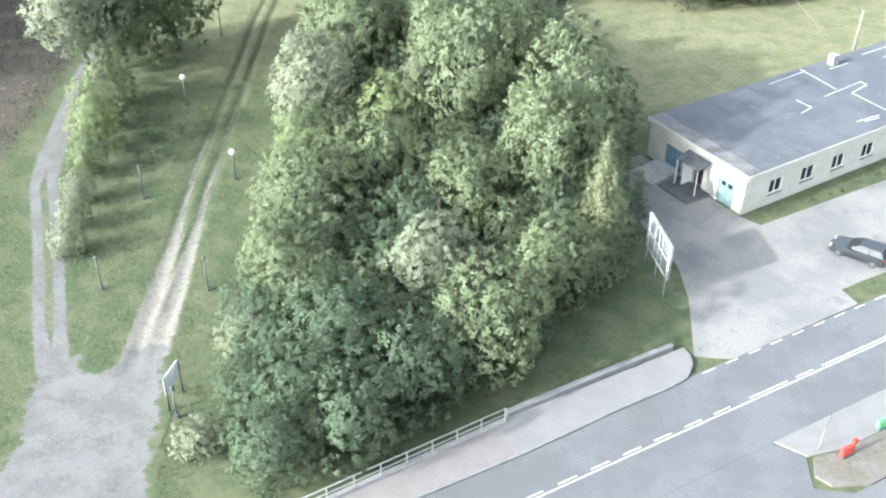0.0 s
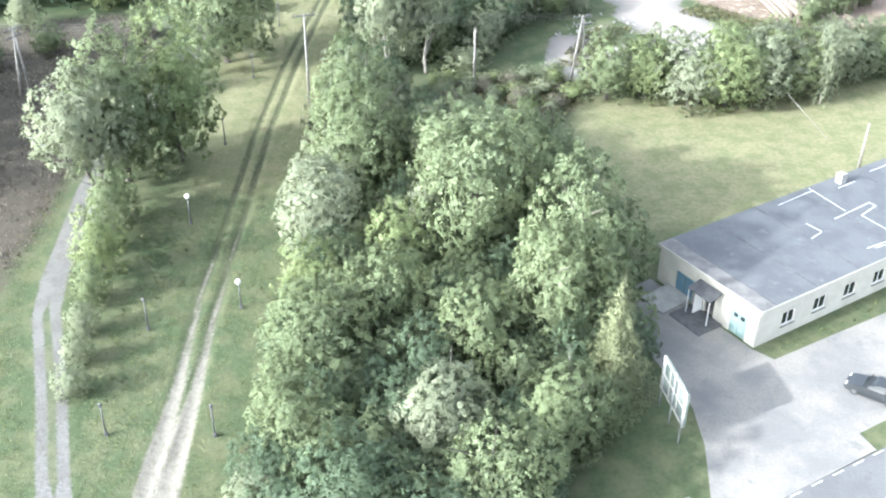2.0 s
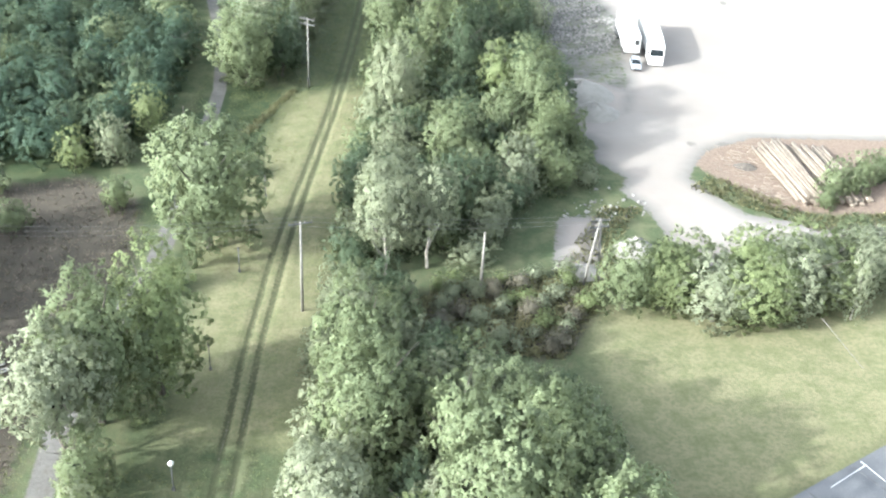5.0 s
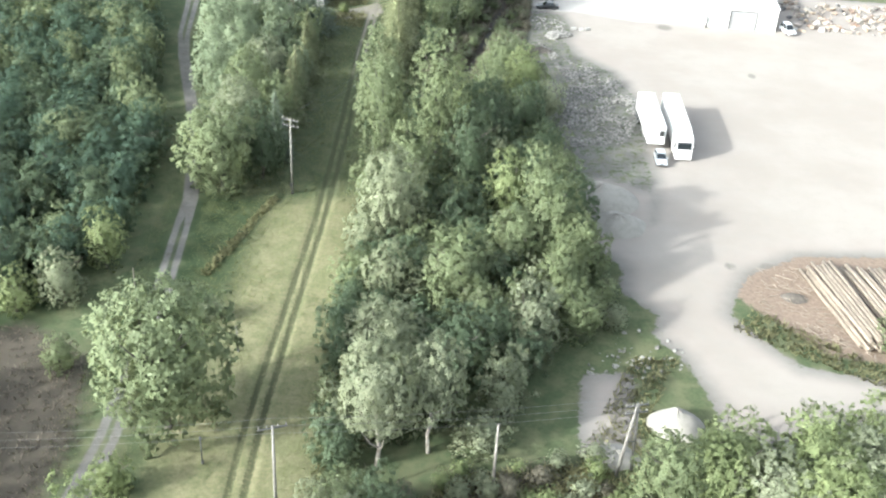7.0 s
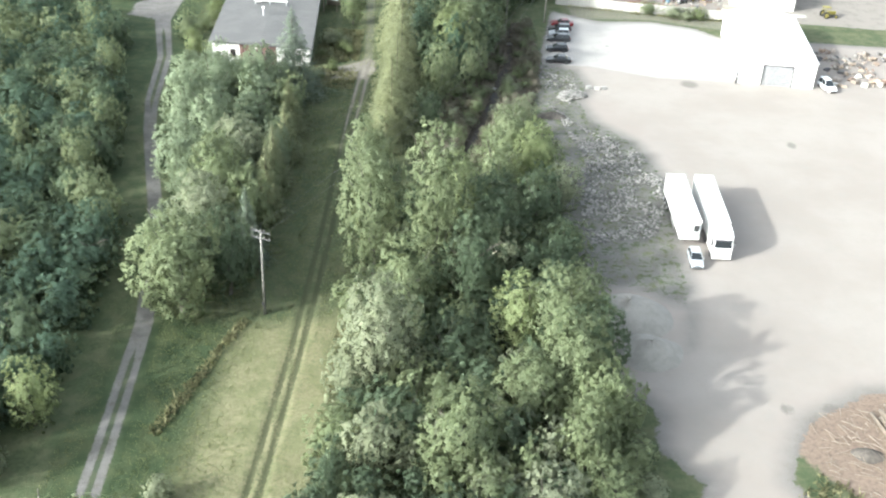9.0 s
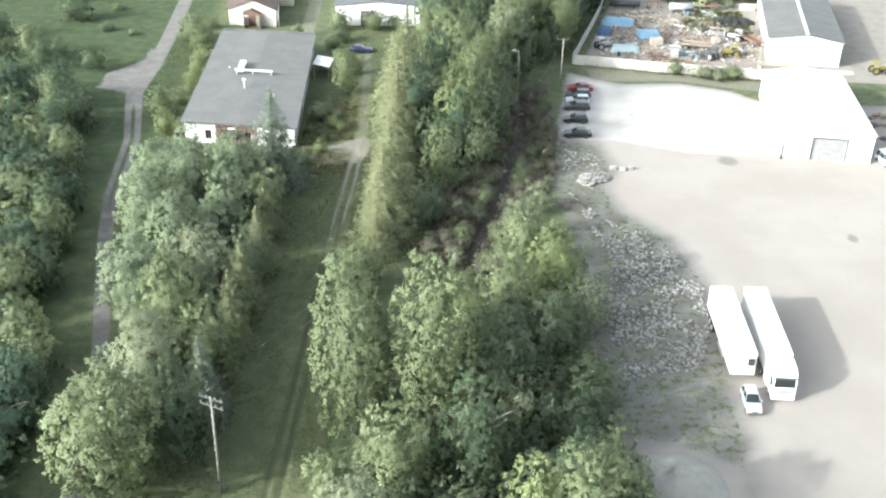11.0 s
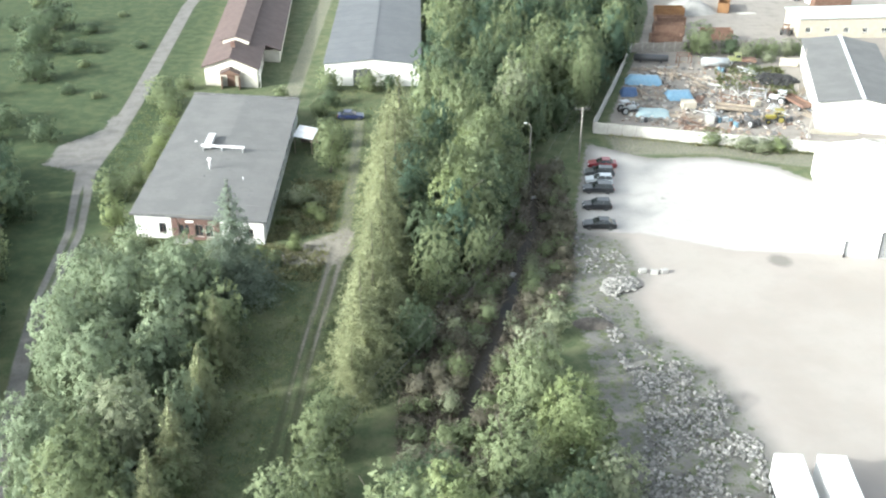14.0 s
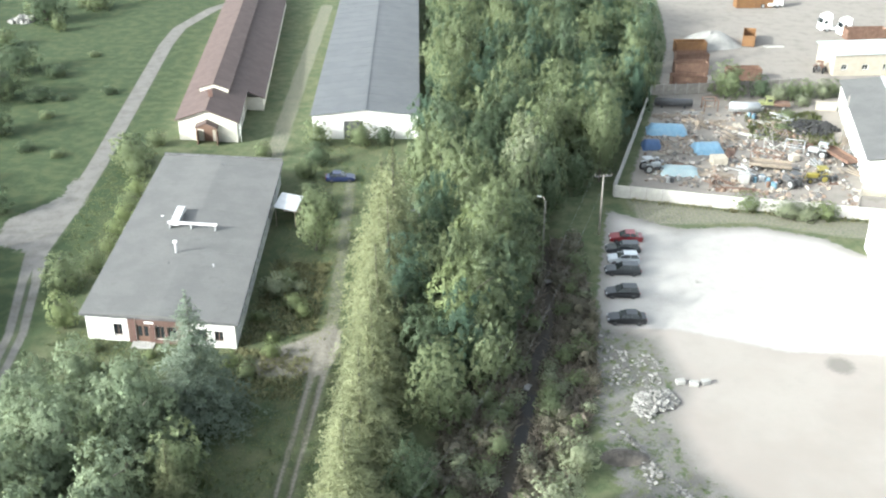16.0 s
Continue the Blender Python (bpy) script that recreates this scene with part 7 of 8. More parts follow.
# ---- billboard, signs and play things by the road ----
M["board_back"] = surface("weathered_board_back", (0.120, 0.150, 0.140), (0.170, 0.200, 0.188), 0.7, 1.0, 8, bump=0.05)
bb = thing("billboard", 20.4, -11.0, 0, 101.5, "pale steel-framed billboard seen from behind", "billboard")
for px in (-1.9, 0, 1.9):
    tube("post", [(px, 0, -0.05), (px, 0, 4.6)], 0.07, M["steel"], bb)
pan = part("panel", boxes((0, -0.12, 3.1, 4.4, 0.06, 2.9), bevel=0.01), M["board_back"], bb, "grey-green board back with a white frame")
each("cross_rail", ((0, 0.02, 1.75, 4.4, 0.08, 0.09), (0, 0.02, 3.1, 4.4, 0.08, 0.09), (0, 0.02, 4.45, 4.4, 0.08, 0.09)), M["fence_white"], pan)
for px in (-2.13, -0.72, 0.72, 2.13):
    part("upright", boxes((px, 0.03, 3.1, 0.08, 0.06, 2.9)), M["fence_white"], pan)
sg = thing("info_board", -10.6, -24.6, 0, 78, "white notice board on two dark posts", "sign")
for px in (-0.9, 0.9):
    tube("post", [(px, 0, -0.05), (px, 0, 2.7)], 0.06, M["grey_dark"], sg)
part("board", boxes((0, 0.02, 2.0, 1.9, 0.06, 1.3), bevel=0.01), M["frame_white"], sg)
for x, y, m, lab in ((29.4, -27.6, "red_play", "red plastic play figure on grass"), (32.2, -25.2, "green_play", "green plastic play figure on grass")):
    e = thing("play_figure", x, y, 0.12, 30, lab, "play equipment", "play figures")
    part("body", boxes((0, 0, 0.4, 1.0, 0.28, 0.7), bevel=0.12), M[m], e)
    part("head", boxes((0.45, 0, 0.95, 0.4, 0.24, 0.4), bevel=0.1), M[m], e)
    part("foot", boxes((0, 0, 0.03, 0.8, 0.4, 0.08), bevel=0.02), M["grey_dark"], e)
e = thing("sapling_stake", 27.9, -27.2, 0.12, 0, "thin pale stake with a tied sapling on grass", "stake")
tube("stake", [(0, 0, -0.05), (0.1, 0.1, 1.7)], 0.04, M["planks"], e)
tube("twig", [(0.1, 0.1, 1.6), (0.3, 0.2, 2.4), (0.25, 0.3, 2.9)], [0.02, 0.015, 0.008], M["bark"], e)

# ---- gravel heaps, stones and timber on the yard ----
M["gravel_grey"] = surface("grey_crushed_stone", (0.22, 0.215, 0.205), (0.27, 0.262, 0.25), 0.95, 0.8, 10, bump=0.3, world_space=True)


def heap(name, x, y, rx, ry, h, material, label, seed, category="heap", group="heaps", rz=0):
    """A flat-footed heap with an uneven crest."""
    verts, faces = [], []
    rings, segs = 9, 30
    for i in range(rings + 1):
        f = i / rings
        for k in range(segs):
            a = 2 * math.pi * k / segs
            wobble = 1 + 0.16 * noise.noise(Vector((math.cos(a) * 1.3, math.sin(a) * 1.3, seed)))
            r = (1 - f) * wobble
            z = h * (1 - (1 - f) ** 1.7) * (1 + 0.22 * noise.noise(Vector((math.cos(a) * f * 2, math.sin(a) * f * 2, seed + 5))))
            verts.append((rx * r * math.cos(a), ry * r * math.sin(a), z - 0.04))
    for i in range(rings):
        for k in range(segs):
            k2 = (k + 1) % segs
            faces.append((i * segs + k, i * segs + k2, (i + 1) * segs + k2, (i + 1) * segs + k))
    faces.append(tuple(rings * segs + k for k in range(segs)))
    ob = finish(name, verts, faces, material, None, label, True)
    ob.matrix_basis = pose(x, y, 0, 0, 0, rz)
    return tagged(ob, "", category, group)


heap("gravel_mound", 23.2, 101.6, 5.6, 5.0, 2.4, M["sand"], "broad flat heap of pale grey gravel under trees", 1.0, rz=20)
heap("gravel_mound", 24.6, 94.6, 3.9, 3.6, 1.7, M["sand"], "low rounded heap of pale gravel", 2.0)
heap("gravel_mound", 24.6, 55.2, 3.0, 2.4, 1.9, M["sand"], "pale sand heap beside bushes", 3.0)
heap("gravel_mound", 18.0, 50.2, 2.4, 2.0, 0.9, M["sand"], "small pale sand heap near a power pole", 4.0)
heap("gravel_mound", 57.0, 302.0, 7.0, 5.5, 2.6, M["gravel_grey"], "grey gravel heap in a far yard", 6.0)
heap("soil_heap", 43.2, 79.0, 1.6, 1.2, 0.6, M["bark"], "small dark heap of bark and soil", 7.0)
heap("soil_heap", 19.6, 159.6, 2.6, 1.4, 0.8, M["bark"], "dark heap of earth and rubbish at the edge of the yard", 8.0)
RUBBLE = [(19.4, 166), (22.4, 158.5), (26.2, 152.4), (30.2, 152), (33.8, 138), (32.8, 129), (29.8, 120.6), (20.8, 118), (20.8, 130), (23.4, 144)]
g = np.random.default_rng(11)


def rubble(name, outline, count, size, label, material, seed, lift=0.0, category="rubble"):
    """Broken pieces, each an uneven block lying on the ground."""
    q = np.random.default_rng(seed)
    verts, faces = [], []
    x0, x1, y0, y1 = min(p[0] for p in outline), max(p[0] for p in outline), min(p[1] for p in outline), max(p[1] for p in outline)
    corner = np.array([(-1, -1, -1), (1, -1, -1), (1, 1, -1), (-1, 1, -1), (-1, -1, 1), (1, -1, 1), (1, 1, 1), (-1, 1, 1)], float)
    quads = ((0, 3, 2, 1), (4, 5, 6, 7), (0, 1, 5, 4), (1, 2, 6, 5), (2, 3, 7, 6), (3, 0, 4, 7))
    made = 0
    while made < count:
        x, y = q.uniform(x0, x1), q.uniform(y0, y1)
        inside = float(poly_in(np.array(x), np.array(y), outline))
        if inside < 0 or noise.noise(Vector((x * 0.28, y * 0.28, seed))) < -0.12 + q.uniform(-0.2, 0.2):
            continue
        s = size * q.uniform(0.35, 1.5) * np.array([q.uniform(0.6, 1.5), q.uniform(0.5, 1.0), q.uniform(0.3, 0.7)])
        c = corner * s * 0.5 * q.uniform(0.7, 1.15, (8, 3))
        m = np.array(Euler((q.uniform(-0.5, 0.5), q.uniform(-0.5, 0.5), q.uniform(0, 6.28))).to_matrix())
        c = c @ m.T + np.array([x, y, s[2] * 0.3 + lift * min(inside, 2.0) * q.random()])
        o = len(verts)
        verts += c.tolist()
        faces += [tuple(i + o for i in f) for f in quads]
        made += 1
    return tagged(finish(name, verts, faces, material, None, label), "", category, kind="stuff")


def rubble_material():
    m, nt, bsdf = fresh("broken_masonry")
    geo = nt.nodes.new("ShaderNodeNewGeometry")
    f = geo.outputs["Random Per Island"]
    col = mix_rgb(nt, f, (0.085, 0.083, 0.078), (0.275, 0.268, 0.255))
    spots, _ = noise_fac(nt, geo.outputs["Position"], 6.0, 4, 0.5, 0.7)
    nt.links.new(mix_rgb(nt, maths(nt, "MULTIPLY", spots, 0.5), col, (0.20, 0.19, 0.17)), bsdf.inputs["Base Color"])
    bsdf.inputs["Roughness"].default_value = 0.93
    return m


M["masonry"] = rubble_material()
rubble("rubble_field", RUBBLE, 3000, 0.30, "spread of broken pale masonry and stones in weeds", M["masonry"], 21, 0.06)
rubble("stone_pile", [(20.8, 166), (22.4, 170.6), (25.6, 171.2), (26.8, 168), (25, 164.8)], 800, 0.36, "pile of pale rounded stones", M["masonry"], 22, 0.28)
rubble("scattered_stones", [(17.5, 170), (19.5, 183), (22, 183), (26, 176), (27, 172), (21, 171)], 160, 0.3, "stones scattered in weeds", M["masonry"], 23)
rubble("scattered_stones", [(16, 62), (28, 62), (28, 72), (20, 70)], 60, 0.35, "stones scattered at the edge of the yard", M["masonry"], 24)
for x, y, rz in ((27.2, 172.3, 10), (28.6, 172.0, -6), (29.9, 172.3, 20)):
    ob = tagged(part("concrete_block", boxes((0, 0, 0.28, 0.95, 0.6, 0.55), bevel=0.05), M["concrete"]), "pale concrete block lying on gravel", "block", "concrete blocks")
    ob.matrix_basis = pose(x, y, 0, 0, 0, rz)
crate = thing("pallet_frame", 15.6, 164.4, 0, 15, "pale broken pallet frame standing in weeds", "pallet")
for i in range(5):
    part("board", boxes((0, 0.35 * i - 0.7, 1.1, 1.3, 0.1, 0.03)), M["planks"], crate)
for px in (-0.6, 0.6):
    part("leg", boxes((px, 0, 0.54, 0.1, 1.5, 1.1)), M["planks"], crate)
for x, y, rz in ((14.6, 195.5, 30), (10.8, 172, 70)):
    ob = tagged(part("concrete_slab", boxes((0, 0, 0.0, 1.3, 0.7, 0.16), bevel=0.02), M["concrete"]), "pale concrete slab lying by the ditch", "slab", "ditch slabs")
    ob.matrix_basis = pose(x, y, -0.55, 6, 4, rz)
tagged(part("ditch_water", prism([(p[0] - 1.2, p[1]) for p in DITCH[4:7]] + [(p[0] + 1.2, p[1]) for p in reversed(DITCH[4:7])], -1.8, -0.97), M["water"]), "dark still water in an overgrown ditch", "water", kind="structure")

# logs: a row of long trunks lying side by side
logs = [(46.6, 76.6, 0)] + []
d_log = Vector((47.6 - 45.7, 68.6 - 84.6, 0)).normalized()
perp = Vector((-d_log.y, d_log.x, 0))
lr = random.Random(9)
log_mesh = {}
for layer, count in ((0, 17), (1, 12), (2, 6)):
    for i in range(count):
        r = lr.uniform(0.19, 0.30)
        key = lr.randrange(5)
        if key not in log_mesh:
            rr = random.Random(key)
            pts = [(-8 + 4 * k, rr.uniform(-0.06, 0.06), rr.uniform(-0.03, 0.03)) for k in range(5)]
            v, f = tube_geo(pts, [0.27, 0.26, 0.24, 0.22, 0.19], 9)
            me = bpy.data.meshes.new("log")
            me.from_pydata([tuple(p) for p in v], [], f)
            me.materials.append(M["log_wood"])
            me.polygons.foreach_set("use_smooth", [True] * (len(f) - 2) + [False] * 2)
            log_mesh[key] = me
        off = 0.2 + i * 0.56 + layer * 0.28 + lr.uniform(-0.06, 0.06) + (0.9 if i > 6 else 0)
        c = Vector((46.6, 76.6, 0)) + perp * off + d_log * lr.uniform(-1.0, 1.0)
        ob = tagged(new("log", log_mesh[key]), "long debarked grey-brown log lying in a timber stack", "log", "timber stack")
        ob.matrix_basis = pose(c.x, c.y, 0.25 + layer * 0.44, 0, 0, math.degrees(math.atan2(d_log.y, d_log.x)) + lr.uniform(-1.5, 1.5) + (180 if lr.random() < 0.5 else 0))
stick = []
for k in range(240):
    x, y = lr.uniform(38.5, 49), lr.uniform(67, 86)
    if float(poly_in(np.array(x), np.array(y), ISLE_BARK)) < 0.2:
        continue
    a, l = lr.gauss(-0.9, 0.7), lr.uniform(0.6, 2.4)
    p = Vector((x, y, lr.uniform(0.03, 0.25)))
    stick.append(([p, p + Vector((math.cos(a) * l, math.sin(a) * l, lr.uniform(-0.02, 0.25)))], [lr.uniform(0.02, 0.06), 0.015], 4))
tagged(finish("brushwood", *tubes(stick), M["log_wood"], None, "scattered bark strips and branches beside a timber stack"), "", "brushwood", kind="stuff")

# ---- fence, scrap yard and containers ----
def panel_fence(pts, label, mat="fence_white"):
    e = thing("concrete_fence", 0, 0, 0, 0, label, "fence", "fences")
    for (x0, y0), (x1, y1) in zip(pts[:-1], pts[1:]):
        d = math.hypot(x1 - x0, y1 - y0)
        ang = math.degrees(math.atan2(y1 - y0, x1 - x0))
        n = max(1, round(d / 2.4))
        for i in range(n):
            u = (i + 0.5) / n
            p = part("panel", boxes((0, 0, 1.0, d / n - 0.12, 0.07, 2.05), bevel=0.012), M[mat], e)
            p.matrix_basis = pose(x0 + (x1 - x0) * u, y0 + (y1 - y0) * u, lr.uniform(-0.08, 0.04), lr.uniform(-2, 2), 0, ang)
            u = i / n
            part("post", boxes((0, 0, 1.05, 0.13, 0.14, 2.2)), M["concrete"], e).matrix_basis = pose(x0 + (x1 - x0) * u, y0 + (y1 - y0) * u, 0, 0, 0, ang)
    return e


panel_fence([(26.0, 220.6), (42.0, 216.9), (56.0, 214.8)], "pale whitewashed concrete panel fence behind the parking area")
panel_fence([(56.6, 214.6), (64.0, 213.2)], "pale low concrete fence beside the hall")
panel_fence([(25.9, 221.0), (32.0, 243.0), (38.4, 266.5)], "long pale concrete panel fence along the wood")
panel_fence([(38.6, 266.9), (52.3, 268.9), (68, 272)], "grey concrete fence at the back of the scrap yard", "pole_wood")


def container(x, y, rz, mat, label, l=6.0, w=2.4, h=2.2):
    """An open-topped skip with sloping ends and ribs."""
    e = thing("skip_container", x, y, 0, rz, label, "container", "skip containers")
    t = 0.08
    shell = bmesh.new()
    for s in (-1, 1):
        box(shell, 0, s * (w / 2 - t / 2), h / 2 + 0.1, l, t, h)
        box(shell, s * (l / 2 - t / 2), 0, h / 2 + 0.1, t, w - 2 * t, h)
    box(shell, 0, 0, 0.1, l - 2 * t, w - 2 * t, 0.1)
    part("shell", shell, M[mat], e)
    for i in range(7):
        for s in (-1, 1):
            part("rib", boxes((-l / 2 + 0.3 + i * (l - 0.6) / 6, s * (w / 2 + 0.04), h / 2 + 0.1, 0.1, 0.08, h)), M[mat], e)
    each("rim", ((0, w / 2, h + 0.12, l + 0.1, 0.12, 0.1), (0, -w / 2, h + 0.12, l + 0.1, 0.12, 0.1)), M[mat], e)
    each("skid", ((0, 0.6, 0.04, l, 0.14, 0.12), (0, -0.6, 0.04, l, 0.14, 0.12)), M["grey_dark"], e)


for x, y, rz, m, lab in ((51.0, 295.0, 3, "orange", "orange open skip container"), (49.8, 286.8, 3, "rust", "rusty open skip container"), (48.4, 280.4, 3, "rust", "rusty brown skip container"), (46.4, 272.0, 3, "rust", "rusty skip container by a fence"),
                      (58.0, 277.0, 3, "rust", "rusty brown open container"), (65.2, 302.5, 75, "orange", "orange-brown open container in a far yard"), (91.5, 306.6, 6, "rust", "long rust-red container by parked lorries"), (73.5, 333.5, 6, "orange", "orange container on a far lorry")):
    container(x, y, rz, m, lab, 6.6 if y < 299 or x < 66 else 9.0, 2.5, 2.3)

# scrap: tarpaulins, frames, beams, drums, tyres, boards
sr = random.Random(31)


def tarp(x, y, w, l, h, rz, mat, label):
    n = 9
    verts = [((i / (n - 1) - 0.5) * w, (j / (n - 1) - 0.5) * l, (h * (1 - abs(2 * j / (n - 1) - 1) ** 3) if 0 < i < n - 1 and 0 < j < n - 1 else 0.05) + 0.14 * noise.noise(Vector((i * 0.9, j * 0.9, x)))) for i in range(n) for j in range(n)]
    verts = [(a, b, max(c, 0.0)) for a, b, c in verts]
    faces = [(i * n + j, (i + 1) * n + j, (i + 1) * n + j + 1, i * n + j + 1) for i in range(n - 1) for j in range(n - 1)]
    ob = finish("tarpaulin", verts, faces, M[mat], None, label, True)
    ob.matrix_basis = pose(x, y, 0.03, 0, 0, rz)
    tagged(ob, "", "tarpaulin", "scrap yard")


tarp(38.3, 247.6, 7.0, 4.2, 1.4, -6, "tarp_blue", "bright blue tarpaulin over stacked goods")
tarp(43.6, 239.6, 5.0, 4.6, 1.2, 4, "tarp_blue", "blue tarpaulin over a square stack")
tarp(37.4, 230.2, 6.0, 4.0, 0.9, -4, "tarp_pale", "faded pale blue tarpaulin over boards")
tarp(34.6, 240.6, 3.2, 3.2, 1.3, 0, "tarp_dark", "dark blue covered machine")


def boards(x, y, rz, n, l, mat, label, name="board_stack"):
    e = thing(name, x, y, 0, rz, label, name.replace("_", " "), "scrap yard")
    for i in range(n):
        part("board", boxes((sr.uniform(-0.3, 0.3), (i % 5) * 0.3 - 0.6, 0.06 + 0.11 * (i // 5), l * sr.uniform(0.8, 1.1), 0.24, 0.09)), M[mat], e).rotation_euler = (0, 0, sr.uniform(-0.12, 0.12))


def drums(x, y, n):
    for i in range(n):
        bm = bmesh.new()
        bmesh.ops.create_cone(bm, cap_ends=True, segments=14, radius1=0.3, radius2=0.3, depth=0.88)
        bmesh.ops.bevel(bm, geom=[e for e in bm.edges if len(e.link_faces) == 2 and e.calc_face_angle() > 1.0], offset=0.03, segments=1, affect="EDGES")
        ob = tagged(part("oil_drum", bm, M[sr.choice(("rust", "door_blue", "grey_dark", "steel"))]), "old steel drum standing in a scrap yard", "drum", "scrap yard")
        ob.matrix_basis = pose(x + sr.uniform(-1.2, 1.2), y + sr.uniform(-0.8, 0.8), 0.44)


def steel_frame(x, y, rz, l, w, h, mat, label):
    e = thing("workshop_stand", x, y, 0, rz, label, "steel frame", "scrap yard")
    for sx in (-1, 1):
        for sy in (-1, 1):
            part("leg", boxes((sx * l / 2, sy * w / 2, h / 2, 0.14, 0.14, h)), M[mat], e)
        part("beam", boxes((sx * l / 2, 0, h + 0.06, 0.14, w + 0.1, 0.12)), M[mat], e)
    for sy in (-1, 1):
        part("beam", boxes((0, sy * w / 2, h + 0.18, l + 0.2, 0.14, 0.12)), M[mat], e)


def machine(x, y, rz, mat, label):
    """An old farm machine: hull, hood, seat post and four wheels."""
    e = thing("old_tractor", x, y, 0, rz, label, "tractor", "scrap yard")
    part("hood", boxes((0.7, 0, 1.05, 1.6, 0.7, 0.7), bevel=0.08), M[mat], e)
    for px in (-1.25, -0.15):
        for s in (-0.52, 0.52):
            part("cab_post", boxes((px, s, 1.62, 0.07, 0.07, 1.36)), M[mat], e)
    part("seat", boxes((-0.8, 0, 1.15, 0.5, 0.5, 0.4), bevel=0.06), M["grey_dark"], e)
    each("mudguard", ((-0.9, 0.85, 1.5, 1.1, 0.4, 0.06), (-0.9, -0.85, 1.5, 1.1, 0.4, 0.06)), M[mat], e, bevel=0.02)
    part("roof", boxes((-0.7, 0, 2.32, 1.5, 1.4, 0.12), bevel=0.04), M[mat], e)
    part("frame", boxes((0.1, 0, 0.65, 3.0, 0.5, 0.3), bevel=0.04), M["grey_dark"], e)
    for px, r in ((1.3, 0.42), (-0.9, 0.72)):
        for s in (-1, 1):
            wheel(e, px, s * 0.85, r, 0.34, "yellow" if mat == "yellow" else "steel")


def tyres(x, y, n):
    bm = bmesh.new()
    v, f = tube_geo([(0.38 * math.cos(a), 0.38 * math.sin(a), 0) for a in [2 * math.pi * i / 14 for i in range(15)]], [0.15] * 15, 7)
    me = bpy.data.meshes.new("tyre")
    me.from_pydata([tuple(p) for p in v], [], f)
    me.materials.append(M["dark"])
    bm.free()
    for i in range(n):
        ob = tagged(new("tyre", me), "worn black tyre in a heap", "tyre", "tyre heap")
        a, r = sr.uniform(0, 6.28), sr.uniform(0, 1) ** 0.5
        ob.matrix_basis = pose(x + 4.2 * r * math.cos(a), y + 3.6 * r * math.sin(a), 0.2 + (1 - r) * sr.uniform(0, 1.3), sr.uniform(-50, 50), sr.uniform(-40, 40), 0)


def flat_trailer(x, y, rz, mat, label, l=6.4):
    """A farm trailer: flat bed with low sides, drawbar and four wheels."""
    e = thing("farm_trailer", x, y, 0, rz, label, "trailer", "scrap yard")
    part("bed", boxes((0, 0, 0.95, l, 2.2, 0.14), bevel=0.02), M[mat], e)
    each("side_board", ((0, 1.1, 1.2, l, 0.05, 0.4), (0, -1.1, 1.2, l, 0.05, 0.4), (-l / 2, 0, 1.2, 0.05, 2.1, 0.4)), M[mat], e)
    part("chassis", boxes((0.5, 0, 0.72, l + 1.4, 0.5, 0.2)), M["grey_dark"], e)
    for px in (-l * 0.32, l * 0.32):
        for s in (-1, 1):
            wheel(e, px, s * 0.9, 0.42, 0.26)


def tank(x, y, rz, r, l, mat, label):
    e = thing("steel_tank", x, y, 0, rz, label, "tank", "scrap yard")
    bm = bmesh.new()
    bmesh.ops.create_cone(bm, cap_ends=True, segments=20, radius1=r, radius2=r, depth=l, matrix=Matrix.Translation((0, 0, r + 0.3)) @ Matrix.Rotation(math.pi / 2, 4, "Y"))
    bmesh.ops.bevel(bm, geom=[d for d in bm.edges if len(d.link_faces) == 2 and d.calc_face_angle() > 1.0], offset=r * 0.2, segments=2, affect="EDGES")
    part("shell", bm, M[mat], e, smooth=True)
    each("saddle", ((-l * 0.3, 0, 0.25, 0.3, r * 1.4, 0.5), (l * 0.3, 0, 0.25, 0.3, r * 1.4, 0.5)), M["grey_dark"], e)


def trestle(x, y, rz, h, l, mat, label):
    """Two leaning frames with rails between them."""
    e = thing("steel_trestle", x, y, 0, rz, label, "steel frame", "scrap yard")
    for px in (-l / 2, l / 2):
        for s in (-1, 1):
            tube("leg", [(px, s * h * 0.5, 0), (px, 0, h)], 0.08, M[mat], e, sides=6)
        tube("rung", [(px, -h * 0.28, h * 0.45), (px, h * 0.28, h * 0.45)], 0.06, M[mat], e, sides=6)
    for z, y2 in ((h, 0), (h * 0.45, h * 0.28), (h * 0.45, -h * 0.28)):
        tube("rail", [(-l / 2, y2, z), (l / 2, y2, z)], 0.07, M[mat], e, sides=6)


def crate(x, y, rz, sx, sy, sz, mat, label):
    e = thing("crate", x, y, 0, rz, label, "crate", "scrap yard")
    part("body", boxes((0, 0, sz / 2 + 0.08, sx, sy, sz), bevel=0.04), M[mat], e)
    each("skid", ((0, sy * 0.36, 0.04, sx, 0.12, 0.08), (0, -sy * 0.36, 0.04, sx, 0.12, 0.08)), M["planks"], e)
    part("lid", boxes((0, 0, sz + 0.11, sx + 0.06, sy + 0.06, 0.06), bevel=0.02), M[mat], e)


